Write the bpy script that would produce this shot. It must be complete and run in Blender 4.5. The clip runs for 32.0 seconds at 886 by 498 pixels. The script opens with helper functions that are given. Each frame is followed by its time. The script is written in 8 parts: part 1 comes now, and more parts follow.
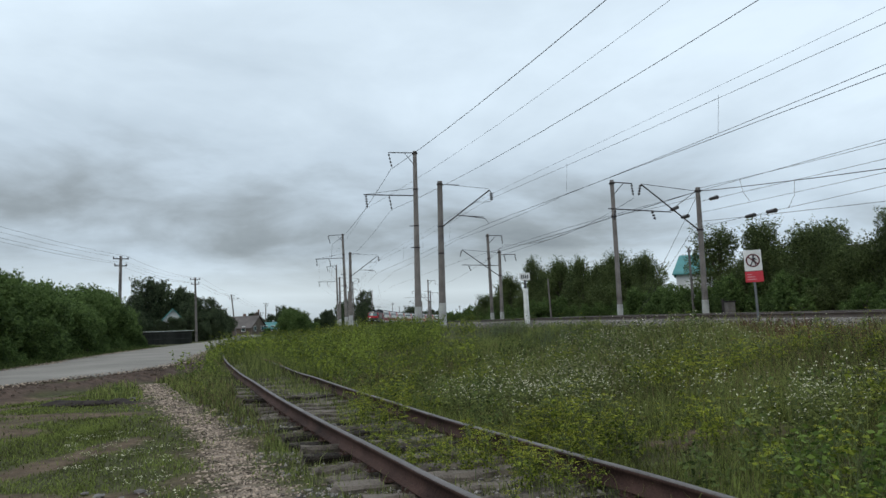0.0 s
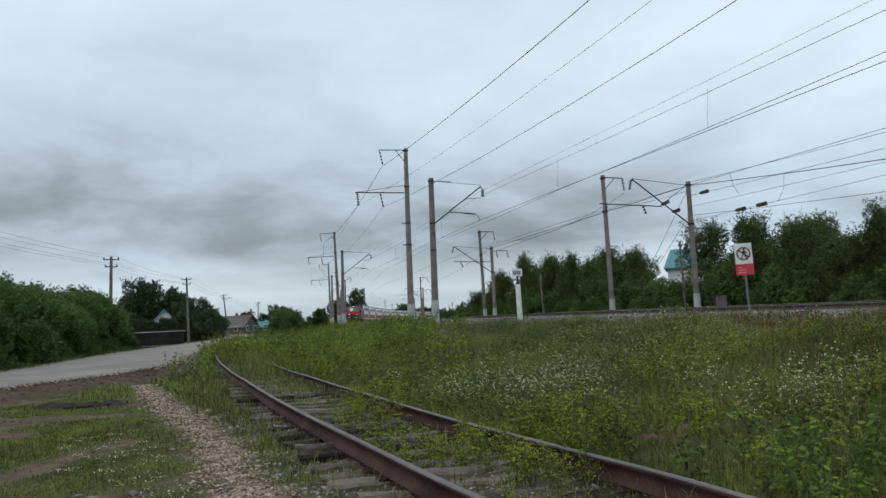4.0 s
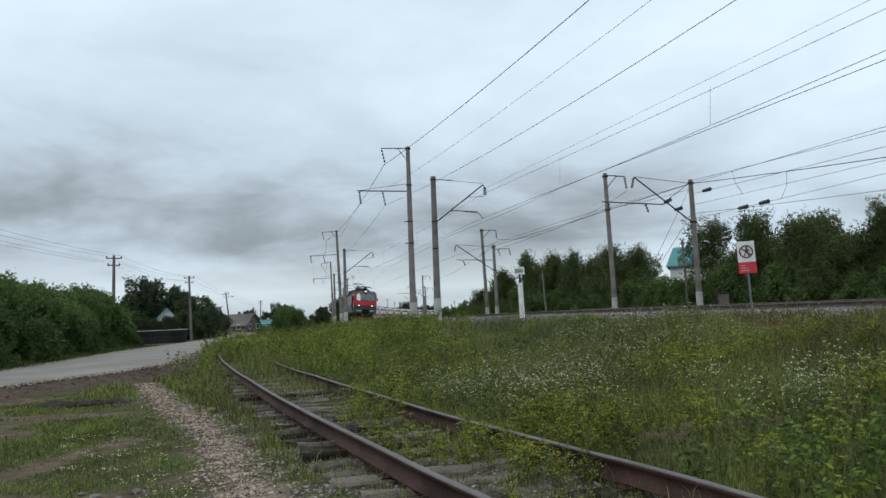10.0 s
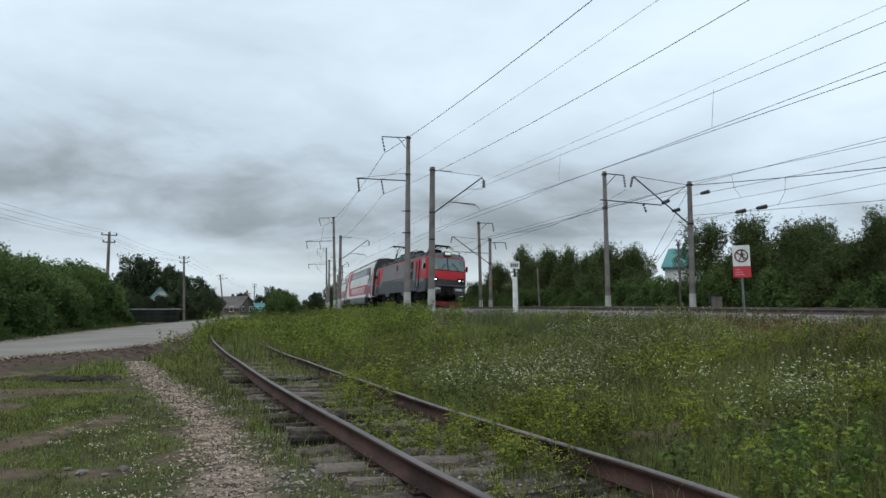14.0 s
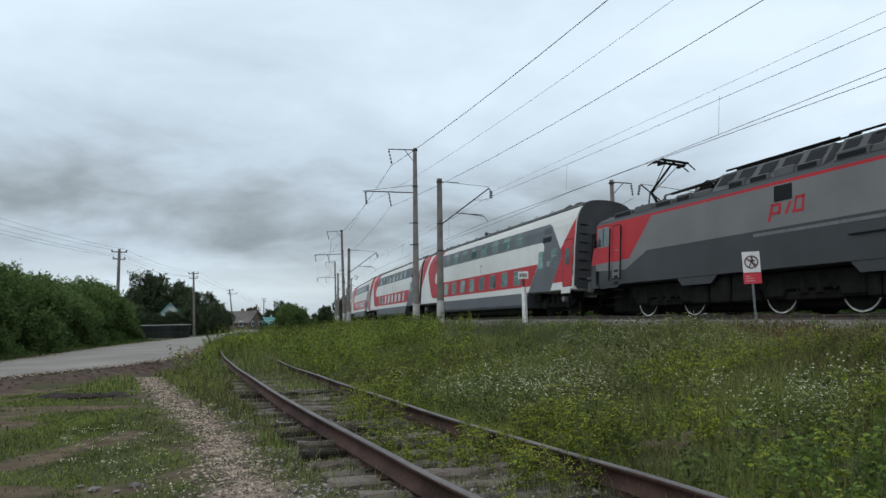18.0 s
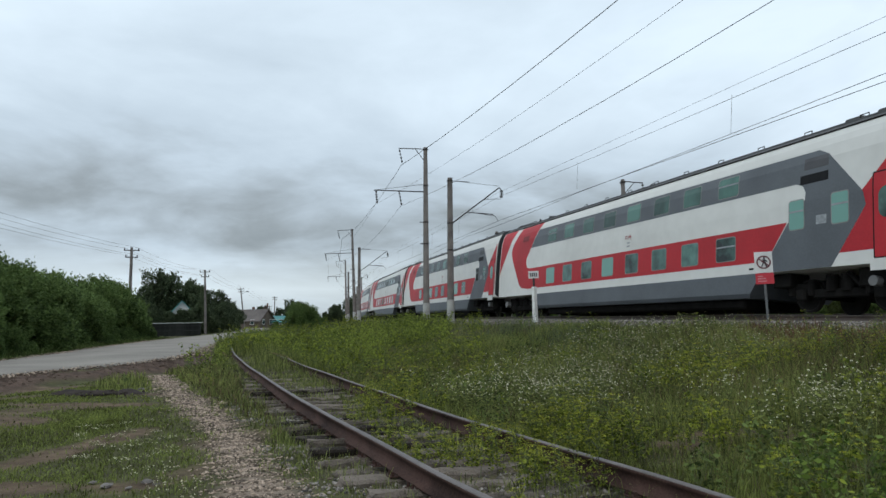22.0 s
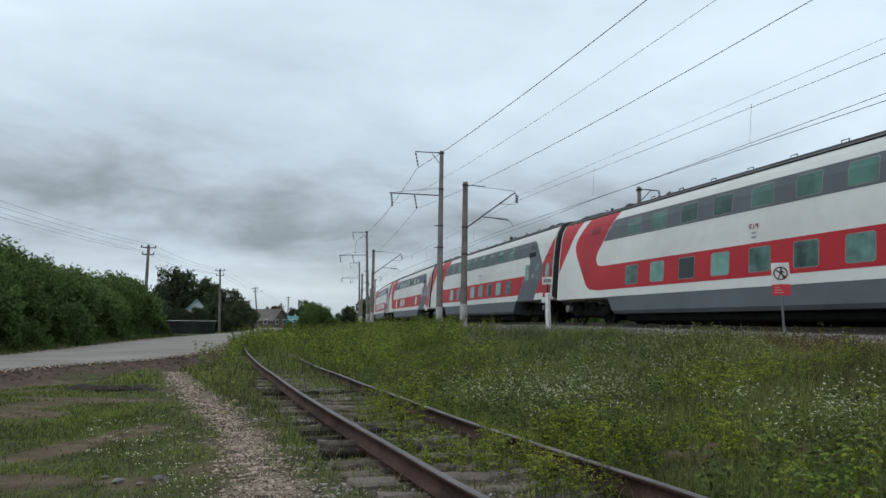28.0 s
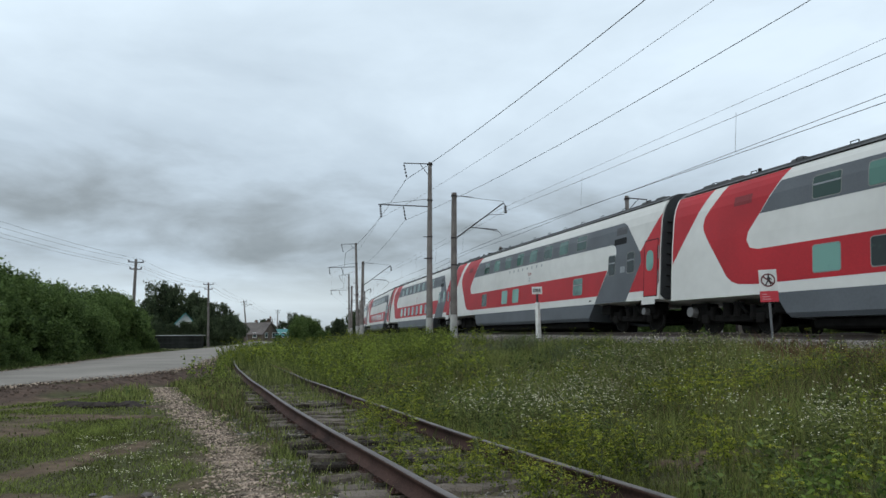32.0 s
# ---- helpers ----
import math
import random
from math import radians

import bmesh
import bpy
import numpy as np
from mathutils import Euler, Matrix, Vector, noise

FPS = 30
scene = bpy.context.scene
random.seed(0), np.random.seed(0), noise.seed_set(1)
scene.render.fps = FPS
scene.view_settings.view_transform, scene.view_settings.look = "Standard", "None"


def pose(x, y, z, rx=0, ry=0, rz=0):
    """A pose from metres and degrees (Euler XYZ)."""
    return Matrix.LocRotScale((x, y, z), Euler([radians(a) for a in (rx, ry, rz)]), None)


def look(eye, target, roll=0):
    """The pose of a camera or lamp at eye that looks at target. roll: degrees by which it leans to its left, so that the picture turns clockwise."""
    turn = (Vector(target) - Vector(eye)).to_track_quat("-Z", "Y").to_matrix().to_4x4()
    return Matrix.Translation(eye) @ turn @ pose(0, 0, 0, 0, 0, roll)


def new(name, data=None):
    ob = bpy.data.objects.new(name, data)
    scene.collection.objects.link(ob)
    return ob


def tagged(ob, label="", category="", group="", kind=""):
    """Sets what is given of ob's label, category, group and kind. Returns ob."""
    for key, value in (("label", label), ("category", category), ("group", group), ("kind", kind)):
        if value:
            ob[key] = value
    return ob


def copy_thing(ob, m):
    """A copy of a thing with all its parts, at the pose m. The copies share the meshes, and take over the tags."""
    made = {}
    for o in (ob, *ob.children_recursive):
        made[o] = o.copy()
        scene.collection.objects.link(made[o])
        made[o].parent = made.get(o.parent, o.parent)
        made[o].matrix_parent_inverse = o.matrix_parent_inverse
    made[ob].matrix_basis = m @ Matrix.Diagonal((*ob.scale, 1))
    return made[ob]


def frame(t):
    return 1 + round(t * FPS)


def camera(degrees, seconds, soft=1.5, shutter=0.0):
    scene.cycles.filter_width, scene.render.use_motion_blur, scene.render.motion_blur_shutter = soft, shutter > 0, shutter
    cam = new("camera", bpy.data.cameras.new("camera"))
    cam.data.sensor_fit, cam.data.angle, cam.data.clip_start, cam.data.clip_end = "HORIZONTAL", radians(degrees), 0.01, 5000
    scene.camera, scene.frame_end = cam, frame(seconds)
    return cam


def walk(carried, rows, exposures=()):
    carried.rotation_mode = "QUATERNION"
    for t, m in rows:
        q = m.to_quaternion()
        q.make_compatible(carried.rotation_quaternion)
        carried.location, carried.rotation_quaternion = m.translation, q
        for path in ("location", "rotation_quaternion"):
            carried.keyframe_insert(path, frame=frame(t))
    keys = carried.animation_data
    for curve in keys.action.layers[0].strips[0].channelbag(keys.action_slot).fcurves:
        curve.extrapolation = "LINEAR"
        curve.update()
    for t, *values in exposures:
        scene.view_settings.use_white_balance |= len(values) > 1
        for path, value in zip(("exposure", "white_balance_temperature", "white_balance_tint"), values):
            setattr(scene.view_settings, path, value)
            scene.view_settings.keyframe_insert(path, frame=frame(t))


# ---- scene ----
# ---- camera and its walk ----
cam = camera(65.0, 32.0)
EYE = Vector((0.0, 0.0, 1.5))
# seconds, yaw, pitch, roll in degrees: a standing, slightly swaying camera
TURNS = [(0.0, 0.17, 6.02, -1.9), (0.5, 0.09, 5.8, -2.08), (1.0, -0.14, 5.83, -2.17), (1.5, -0.83, 6.5, -1.8),
         (2.0, -1.13, 6.96, -1.84), (2.5, -1.18, 7.22, -2.23), (3.0, -1.07, 6.96, -2.72), (3.5, -0.76, 6.4, -2.95),
         (4.0, -0.48, 5.74, -2.65), (4.5, -0.22, 5.19, -2.47), (6.5, 0.06, 5.16, -2.42), (7.0, -0.02, 5.28, -2.63),
         (7.5, 0.0, 5.37, -2.47), (8.0, -0.03, 5.39, -2.39), (8.5, -0.03, 5.41, -2.25), (9.0, -0.15, 5.45, -2.22),
         (9.5, -0.23, 5.53, -2.5), (10.0, -0.29, 5.61, -2.68), (10.5, -0.57, 5.73, -2.84), (11.0, -2.04, 5.34, -3.45),
         (11.5, -3.51, 4.99, -3.71), (12.0, -4.18, 4.66, -3.69), (12.5, -4.1, 4.59, -2.72), (13.0, -2.45, 4.6, -1.35),
         (13.5, -1.32, 4.69, -0.65), (14.0, -0.59, 4.87, -0.23), (14.5, -0.07, 5.05, -0.2), (16.5, 0.06, 5.92, -0.89),
         (17.0, -0.06, 6.02, -0.85), (17.5, -0.05, 5.97, -1.03), (18.0, 0.08, 5.81, -1.14), (18.5, 0.13, 5.61, -1.17),
         (19.0, 0.15, 5.25, -0.49), (19.5, 0.19, 4.98, -0.1), (20.0, 0.22, 4.93, 0.31), (20.5, 0.4, 5.03, 0.08),
         (21.0, 0.61, 5.25, -0.14), (21.5, 0.8, 5.43, -0.5), (22.0, 0.93, 5.76, -0.89), (22.5, 0.89, 6.04, -1.04),
         (23.0, 0.72, 6.39, -1.07), (23.5, 0.76, 6.53, -1.06), (24.0, 1.0, 6.55, -0.94), (24.5, 1.21, 6.61, -0.95),
         (25.0, 1.44, 6.68, -1.33), (25.5, 1.58, 6.8, -1.42), (27.5, 2.21, 6.4, -0.3), (28.0, 2.1, 6.08, 0.46),
         (28.5, 2.06, 5.8, 0.65), (29.0, 1.91, 5.67, 0.16), (29.5, 1.94, 5.62, 0.16), (30.0, 1.82, 5.72, -0.05),
         (30.5, 1.65, 6.01, -0.25), (31.0, 1.49, 6.38, -0.22), (31.5, 1.35, 6.68, -0.06), (32.0, 1.22, 6.98, -0.32)]


def stand(yaw, pitch, roll):
    a, b = radians(yaw), radians(pitch)
    return look(EYE, EYE + Vector((-math.sin(a) * math.cos(b), math.cos(a) * math.cos(b), math.sin(b))), roll)


# the slow drift of the exposure: seconds, stops
EXPOSURES = [(0.0, 0.0), (1.0, -0.04), (2.0, -0.06), (3.0, -0.12), (4.0, -0.08), (6.5, 0.03), (8.0, 0.02), (12.0, 0.02), (14.0, 0.06), (17.0, 0.02), (19.0, 0.04), (20.0, 0.05), (22.0, 0.05), (23.0, 0.02), (25.0, -0.05), (28.0, -0.03), (30.0, 0.02), (32.0, 0.0)]
walk(cam, [(t, stand(*r)) for t, *r in TURNS], EXPOSURES)

# ---- world, sun, exposure ----
scene.view_settings.exposure = 0.0
SUN_UP, SUN_TURN = radians(48), radians(200)


def make_world():
    w = bpy.data.worlds.new("overcast_sky")
    scene.world = w
    w.use_nodes = True
    nt = w.node_tree
    nt.nodes.clear()
    N, L = nt.nodes.new, nt.links.new
    out, bg = N("ShaderNodeOutputWorld"), N("ShaderNodeBackground")
    sky = N("ShaderNodeTexSky")
    sky.sky_type, sky.sun_disc, sky.sun_elevation, sky.sun_rotation = "NISHITA", False, SUN_UP, SUN_TURN
    tc, sep = N("ShaderNodeTexCoord"), N("ShaderNodeSeparateXYZ")
    L(tc.outputs["Generated"], sep.inputs[0])

    def m(op, a, b=None, c=None, clamp=False):
        n = N("ShaderNodeMath")
        n.operation, n.use_clamp = op, clamp
        for i, v in enumerate((a, b, c)):
            if v is None:
                continue
            if isinstance(v, (int, float)):
                n.inputs[i].default_value = v
            else:
                L(v, n.inputs[i])
        return n.outputs[0]

    # a cloud deck at a fixed height, seen in perspective
    up = m("ADD", m("MAXIMUM", sep.outputs[2], 0.0), 0.20)
    comb = N("ShaderNodeCombineXYZ")
    L(m("DIVIDE", sep.outputs[0], up), comb.inputs[0])
    L(m("DIVIDE", sep.outputs[1], up), comb.inputs[1])

    def noise_tex(scale, detail, rough, off, warp=0.0):
        mp, n = N("ShaderNodeMapping"), N("ShaderNodeTexNoise")
        L(comb.outputs[0], mp.inputs[0])
        mp.inputs["Location"].default_value = off
        L(mp.outputs[0], n.inputs["Vector"])
        n.inputs["Scale"].default_value, n.inputs["Detail"].default_value = scale, detail
        n.inputs["Roughness"].default_value, n.inputs["Distortion"].default_value = rough, warp
        return n.outputs["Fac"]

    big = noise_tex(0.30, 3.0, 0.5, (SKY_X, SKY_Y, 0.0), 0.3)
    mid = noise_tex(0.95, 6.0, 0.55, (7.3, 2.1, 0.0), 0.5)
    fine = noise_tex(3.2, 6.0, 0.55, (1.3, 5.1, 0.0), 0.3)
    d = m("SUBTRACT", m("ADD", m("ADD", m("MULTIPLY", big, 0.50), m("MULTIPLY", mid, 0.58)), m("MULTIPLY", fine, 0.20)), 0.14)
    # the long dark cloud low over the village, and a fainter one over the line
    az = m("ARCTAN2", sep.outputs[0], sep.outputs[1])
    el = m("ARCSINE", sep.outputs[2])

    def cloud(a0, e0, aw, ew, k):
        u = m("DIVIDE", m("SUBTRACT", az, radians(a0)), radians(aw))
        v = m("DIVIDE", m("SUBTRACT", el, radians(e0)), radians(ew))
        r2 = m("ADD", m("MULTIPLY", u, u), m("MULTIPLY", v, v))
        warped = m("ADD", r2, m("MULTIPLY_ADD", m("ADD", m("MULTIPLY", big, 0.6), m("MULTIPLY", mid, 0.4)), 2.6, -1.3))
        return m("MULTIPLY", m("DIVIDE", 1.0, m("ADD", 1.0, m("MULTIPLY", m("MAXIMUM", warped, 0.0), m("MAXIMUM", warped, 0.0)))), k)

    # brighter overhead, as an overcast sky is
    lift = m("MULTIPLY_ADD", m("POWER", m("MAXIMUM", sep.outputs[2], 0.0), 0.75), 0.675, 0.0)
    dark = m("ADD", m("ADD", cloud(-8, 9.0, 26, 4.0, 0.115), cloud(-25, 16, 15, 3.5, 0.03)), cloud(16, 8.5, 22, 5, 0.11))
    fac = m("SUBTRACT", m("ADD", m("MULTIPLY_ADD", d, 0.86, 0.035), lift), dark)
    ramp = N("ShaderNodeValToRGB")
    L(fac, ramp.inputs[0])
    e = ramp.color_ramp.elements
    e[0].position, e[0].color = 0.26, (0.205, 0.243, 0.268, 1)
    e[1].position, e[1].color = 0.80, (0.80, 0.94, 1.06, 1)
    k = e.new(0.42)
    k.color = (0.325, 0.378, 0.415, 1)
    k = e.new(0.58)
    k.color = (0.565, 0.675, 0.775, 1)
    # the thin pale gap low over the land
    low = m("MULTIPLY", m("SUBTRACT", 1.0, m("MULTIPLY", m("ABSOLUTE", m("SUBTRACT", sep.outputs[2], 0.045)), 17.0), None, True), 0.72)
    mix0 = N("ShaderNodeMixRGB")
    L(low, mix0.inputs[0])
    L(ramp.outputs[0], mix0.inputs[1])
    mix0.inputs[2].default_value = (0.76, 0.87, 0.93, 1)
    scale_sky = N("ShaderNodeMixRGB")
    scale_sky.blend_type = "MULTIPLY"
    scale_sky.inputs[0].default_value = 1.0
    L(sky.outputs[0], scale_sky.inputs[1])
    scale_sky.inputs[2].default_value = (0.10, 0.10, 0.10, 1)
    mix = N("ShaderNodeMixRGB")
    mix.inputs[0].default_value = 0.96
    L(scale_sky.outputs[0], mix.inputs[1])
    L(mix0.outputs[0], mix.inputs[2])
    L(mix.outputs[0], bg.inputs["Color"])
    bg.inputs["Strength"].default_value = 1.0
    L(bg.outputs[0], out.inputs[0])


SKY_X, SKY_Y = 3.1, 8.4
make_world()
sun = new("sun", bpy.data.lights.new("sun", "SUN"))
sun.data.energy, sun.data.angle, sun.data.color = 0.7, radians(25), (1.0, 0.96, 0.9)
sun.matrix_world = look((0, 0, 60), Vector((0, 0, 60)) - Vector((math.sin(SUN_TURN) * math.cos(SUN_UP), math.cos(SUN_TURN) * math.cos(SUN_UP), math.sin(SUN_UP))))


# ---- materials ----
def mat(name, base, rough=0.7, var=0.25, scale=3.0, fine=40.0, bump=0.15, metal=0.0, tint=None, island=0.0, obj=0.0,
        spec=0.5, translucent=0.0, coat=0.0):
    """A surface with variation at two scales; island and obj vary pieces of a mesh and whole objects."""
    mt = bpy.data.materials.new(name)
    mt.use_nodes = True
    nt = mt.node_tree
    N, L = nt.nodes.new, nt.links.new
    b = nt.nodes["Principled BSDF"]
    tc = N("ShaderNodeTexCoord")
    n1, n2 = N("ShaderNodeTexNoise"), N("ShaderNodeTexNoise")
    for n, s in ((n1, scale), (n2, fine)):
        L(tc.outputs["Object"], n.inputs["Vector"])
        n.inputs["Scale"].default_value, n.inputs["Detail"].default_value = s, 4.0
    add = N("ShaderNodeMath")
    add.operation = "MULTIPLY_ADD"
    L(n2.outputs["Fac"], add.inputs[0])
    add.inputs[1].default_value = 0.5
    L(n1.outputs["Fac"], add.inputs[2])
    val = add.outputs[0]
    if island or obj:
        if island:
            g = N("ShaderNodeNewGeometry").outputs["Random Per Island"]
        else:
            g = N("ShaderNodeObjectInfo").outputs["Random"]
        a2 = N("ShaderNodeMath")
        a2.operation = "MULTIPLY_ADD"
        L(g, a2.inputs[0])
        a2.inputs[1].default_value = island or obj
        L(val, a2.inputs[2])
        a3 = N("ShaderNodeMath")
        a3.operation = "SUBTRACT"
        L(a2.outputs[0], a3.inputs[0])
        a3.inputs[1].default_value = (island or obj) / 2
        val = a3.outputs[0]
    r = N("ShaderNodeValToRGB")
    L(val, r.inputs[0])
    t = tint or tuple(c * 0.9 for c in base)
    lo = tuple(c * (1 - var) for c in t)
    hi = tuple(min(1.0, c * (1 + var)) for c in base)
    e = r.color_ramp.elements
    e[0].position, e[0].color = 0.5, (*lo, 1)
    e[1].position, e[1].color = 1.0, (*hi, 1)
    L(r.outputs[0], b.inputs["Base Color"])
    b.inputs["Roughness"].default_value, b.inputs["Metallic"].default_value = rough, metal
    b.inputs["Specular IOR Level"].default_value = spec
    b.inputs["Coat Weight"].default_value = coat
    if bump:
        bp = N("ShaderNodeBump")
        bp.inputs["Strength"].default_value, bp.inputs["Distance"].default_value = bump, 0.02
        L(n2.outputs["Fac"], bp.inputs["Height"])
        L(bp.outputs[0], b.inputs["Normal"])
    if translucent:
        tr, ms = N("ShaderNodeBsdfTranslucent"), N("ShaderNodeMixShader")
        L(r.outputs[0], tr.inputs["Color"])
        ms.inputs[0].default_value = translucent
        L(b.outputs[0], ms.inputs[1])
        L(tr.outputs[0], ms.inputs[2])
        L(ms.outputs[0], nt.nodes["Material Output"].inputs["Surface"])
    return mt


def glow(name, color, strength):
    mt = bpy.data.materials.new(name)
    mt.use_nodes = True
    b = mt.node_tree.nodes["Principled BSDF"]
    b.inputs["Base Color"].default_value = (*color, 1)
    b.inputs["Emission Color"].default_value = (*color, 1)
    b.inputs["Emission Strength"].default_value = strength
    return mt


RED = mat("red_train_paint", (0.45, 0.019, 0.027), 0.45, 0.12, 0.6, 20, 0.02, spec=0.25)
WHITE = mat("off_white_train_paint", (0.69, 0.685, 0.65), 0.45, 0.05, 0.35, 2.5, 0.0, tint=(0.645, 0.637, 0.60), spec=0.3)
GREY = mat("grey_train_paint", (0.112, 0.123, 0.135), 0.5, 0.12, 0.6, 20, 0.02, spec=0.3)
LOCO_LIGHT = mat("light_grey_loco_paint", (0.172, 0.168, 0.165), 0.5, 0.14, 0.6, 20, 0.02, spec=0.35)
LOCO_DARK = mat("dark_grey_loco_paint", (0.044, 0.046, 0.048), 0.5, 0.18, 0.6, 20, 0.03, spec=0.3)
ROOF_GREY = mat("dusty_grey_roof_paint", (0.085, 0.087, 0.088), 0.65, 0.25, 0.8, 15, 0.05, spec=0.3)
UNDER = mat("grimy_black_running_gear", (0.013, 0.012, 0.011), 0.85, 0.4, 3, 30, 0.2, spec=0.08)
BLACK = mat("black_rubber", (0.010, 0.010, 0.011), 0.6, 0.3, 3, 30, 0.05, spec=0.15)
STEEL = mat("worn_wheel_steel", (0.030, 0.028, 0.026), 0.6, 0.3, 4, 40, 0.05, spec=0.2)
TYRE_WHITE = mat("white_painted_tyre_rim", (0.52, 0.52, 0.48), 0.6, 0.25, 6, 40, 0.05)
# bright teal end paints the sky's reflection into the tinted base, random per pane
GLASS = mat("teal_tinted_glass_painted_sheen", (0.120, 0.250, 0.212), 0.06, 0.35, 0.5, 2.5, 0.0, obj=1.0, spec=0.32, tint=(0.012, 0.026, 0.022))
GLASS_DULL = mat("dull_green_window_glass", (0.064, 0.150, 0.122), 0.06, 0.3, 0.5, 2.5, 0.0, obj=0.5, spec=0.32, tint=(0.032, 0.078, 0.064))
SEAL = mat("pale_window_seal", (0.24, 0.245, 0.23), 0.6, 0.2, 2, 20, 0.0, spec=0.3)
DARK_GLASS = mat("dark_cab_glass", (0.05, 0.085, 0.085), 0.05, 0.4, 0.8, 3.0, 0.0, spec=1.0)
LAMP = glow("lit_headlight", (1.0, 0.94, 0.80), 2.2)
LAMP_OFF = mat("clear_lamp_glass", (0.5, 0.55, 0.52), 0.1, 0.2, 5, 30, 0.0)
CONCRETE = mat("weathered_grey_concrete", (0.168, 0.150, 0.138), 0.9, 0.32, 1.2, 25, 0.25, tint=(0.118, 0.102, 0.094), obj=0.2)
CONCRETE_LIGHT = mat("pale_concrete_footing", (0.40, 0.40, 0.38), 0.9, 0.2, 2.0, 25, 0.25)
WHITEWASH = mat("chipped_white_paint", (0.72, 0.72, 0.69), 0.8, 0.15, 3, 30, 0.1)
IRON = mat("dark_rusty_iron", (0.040, 0.034, 0.033), 0.7, 0.4, 4, 40, 0.1, spec=0.15)
INSUL = mat("dark_glazed_porcelain", (0.03, 0.024, 0.022), 0.3, 0.3, 4, 40, 0.0)
WIRE = mat("oxidised_copper_wire", (0.045, 0.042, 0.042), 0.6, 0.3, 2, 20, 0.0, spec=0.15)
RUST = mat("brown_rusty_rail", (0.066, 0.037, 0.030), 0.8, 0.45, 1.5, 40, 0.3, tint=(0.034, 0.020, 0.017), spec=0.15)
RAIL_TOP = mat("dull_worn_rail_head", (0.125, 0.108, 0.100), 0.55, 0.35, 2.0, 40, 0.1, metal=0.3, spec=0.3)
RAIL_MAIN = mat("dark_rail_steel", (0.075, 0.055, 0.045), 0.6, 0.3, 2.0, 40, 0.1)
SLEEPER = mat("weathered_grey_timber_sleeper", (0.122, 0.102, 0.085), 0.95, 0.55, 6.0, 45, 1.0, obj=0.5, tint=(0.042, 0.034, 0.027), spec=0.1)
SLEEPER_C = mat("dirty_concrete_sleeper", (0.20, 0.18, 0.16), 0.9, 0.3, 2.5, 35, 0.2, obj=0.2)
STONE = mat("grey_crushed_stone", (0.235, 0.212, 0.19), 0.9, 0.4, 4, 40, 0.2, island=0.7, tint=(0.13, 0.12, 0.11), spec=0.15)
STONE_WARM = mat("beige_crushed_gravel", (0.335, 0.262, 0.203), 0.9, 0.35, 4, 40, 0.2, island=1.0, tint=(0.120, 0.093, 0.073), spec=0.15)
ASPHALT = mat("dusty_grey_gravel_road", (0.245, 0.222, 0.196), 0.95, 0.16, 0.35, 18, 0.25, spec=0.15)
DIRT = mat("dark_turned_soil", (0.098, 0.072, 0.058), 0.95, 0.4, 1.2, 20, 0.6, spec=0.08)
GRASS = mat("green_grass_blade", (0.190, 0.215, 0.066), 0.8, 0.4, 0.35, 6, 0.0, island=0.7, tint=(0.096, 0.118, 0.042), translucent=0.4, spec=0.08)
GRASS_SHORT = mat("short_bright_lawn_grass", (0.158, 0.190, 0.050), 0.8, 0.42, 0.9, 6, 0.0, island=0.6, tint=(0.090, 0.100, 0.034), translucent=0.3, spec=0.08)
GRASS_DRY = mat("brownish_seeding_grass", (0.165, 0.125, 0.070), 0.85, 0.35, 0.5, 6, 0.0, island=0.8, tint=(0.085, 0.066, 0.038), translucent=0.3, spec=0.08)
WEED = mat("yellow_green_weed_leaf", (0.205, 0.238, 0.036), 0.8, 0.4, 0.5, 6, 0.0, island=0.8, tint=(0.098, 0.134, 0.024), translucent=0.35, spec=0.08)
UMBEL = mat("yellow_green_umbel_flower", (0.35, 0.36, 0.055), 0.8, 0.3, 0.5, 6, 0.0, island=0.6, tint=(0.21, 0.225, 0.025), translucent=0.3, spec=0.08)
WEED_TOP = mat("yellowish_weed_top", (0.245, 0.275, 0.040), 0.8, 0.3, 0.5, 6, 0.0, island=0.6, tint=(0.14, 0.17, 0.025), translucent=0.35, spec=0.08)
PETAL = mat("white_wildflower_petal", (0.84, 0.80, 0.60), 0.8, 0.2, 0.5, 6, 0.0, island=0.6, tint=(0.52, 0.48, 0.31), translucent=0.3, spec=0.08)
HERB = mat("dull_green_herb_leaf", (0.112, 0.148, 0.046), 0.8, 0.4, 0.5, 6, 0.0, island=0.8, tint=(0.056, 0.078, 0.026), translucent=0.3, spec=0.08)
STEM = mat("green_brown_plant_stem", (0.085, 0.105, 0.035), 0.8, 0.4, 0.5, 6, 0.0, island=0.6)
LEAF = mat("mid_green_tree_leaf", (0.128, 0.160, 0.060), 0.7, 0.30, 0.25, 3, 0.0, island=0.45, tint=(0.070, 0.094, 0.038), translucent=0.42, spec=0.12)
LEAF_BRIGHT = mat("bright_green_bush_leaf", (0.128, 0.186, 0.058), 0.7, 0.30, 0.25, 3, 0.0, island=0.45, tint=(0.062, 0.100, 0.034), translucent=0.42, spec=0.12)
LEAF_DARK = mat("dark_green_tree_leaf", (0.080, 0.104, 0.054), 0.7, 0.35, 0.25, 3, 0.0, island=0.5, tint=(0.044, 0.060, 0.034), translucent=0.3, spec=0.1)
BARK = mat("grey_brown_bark", (0.095, 0.08, 0.065), 0.95, 0.4, 3, 25, 0.5)
DARK_PLANK = mat("blackened_fence_plank", (0.022, 0.024, 0.022), 0.9, 0.4, 1.5, 20, 0.3, obj=0.3, spec=0.1)
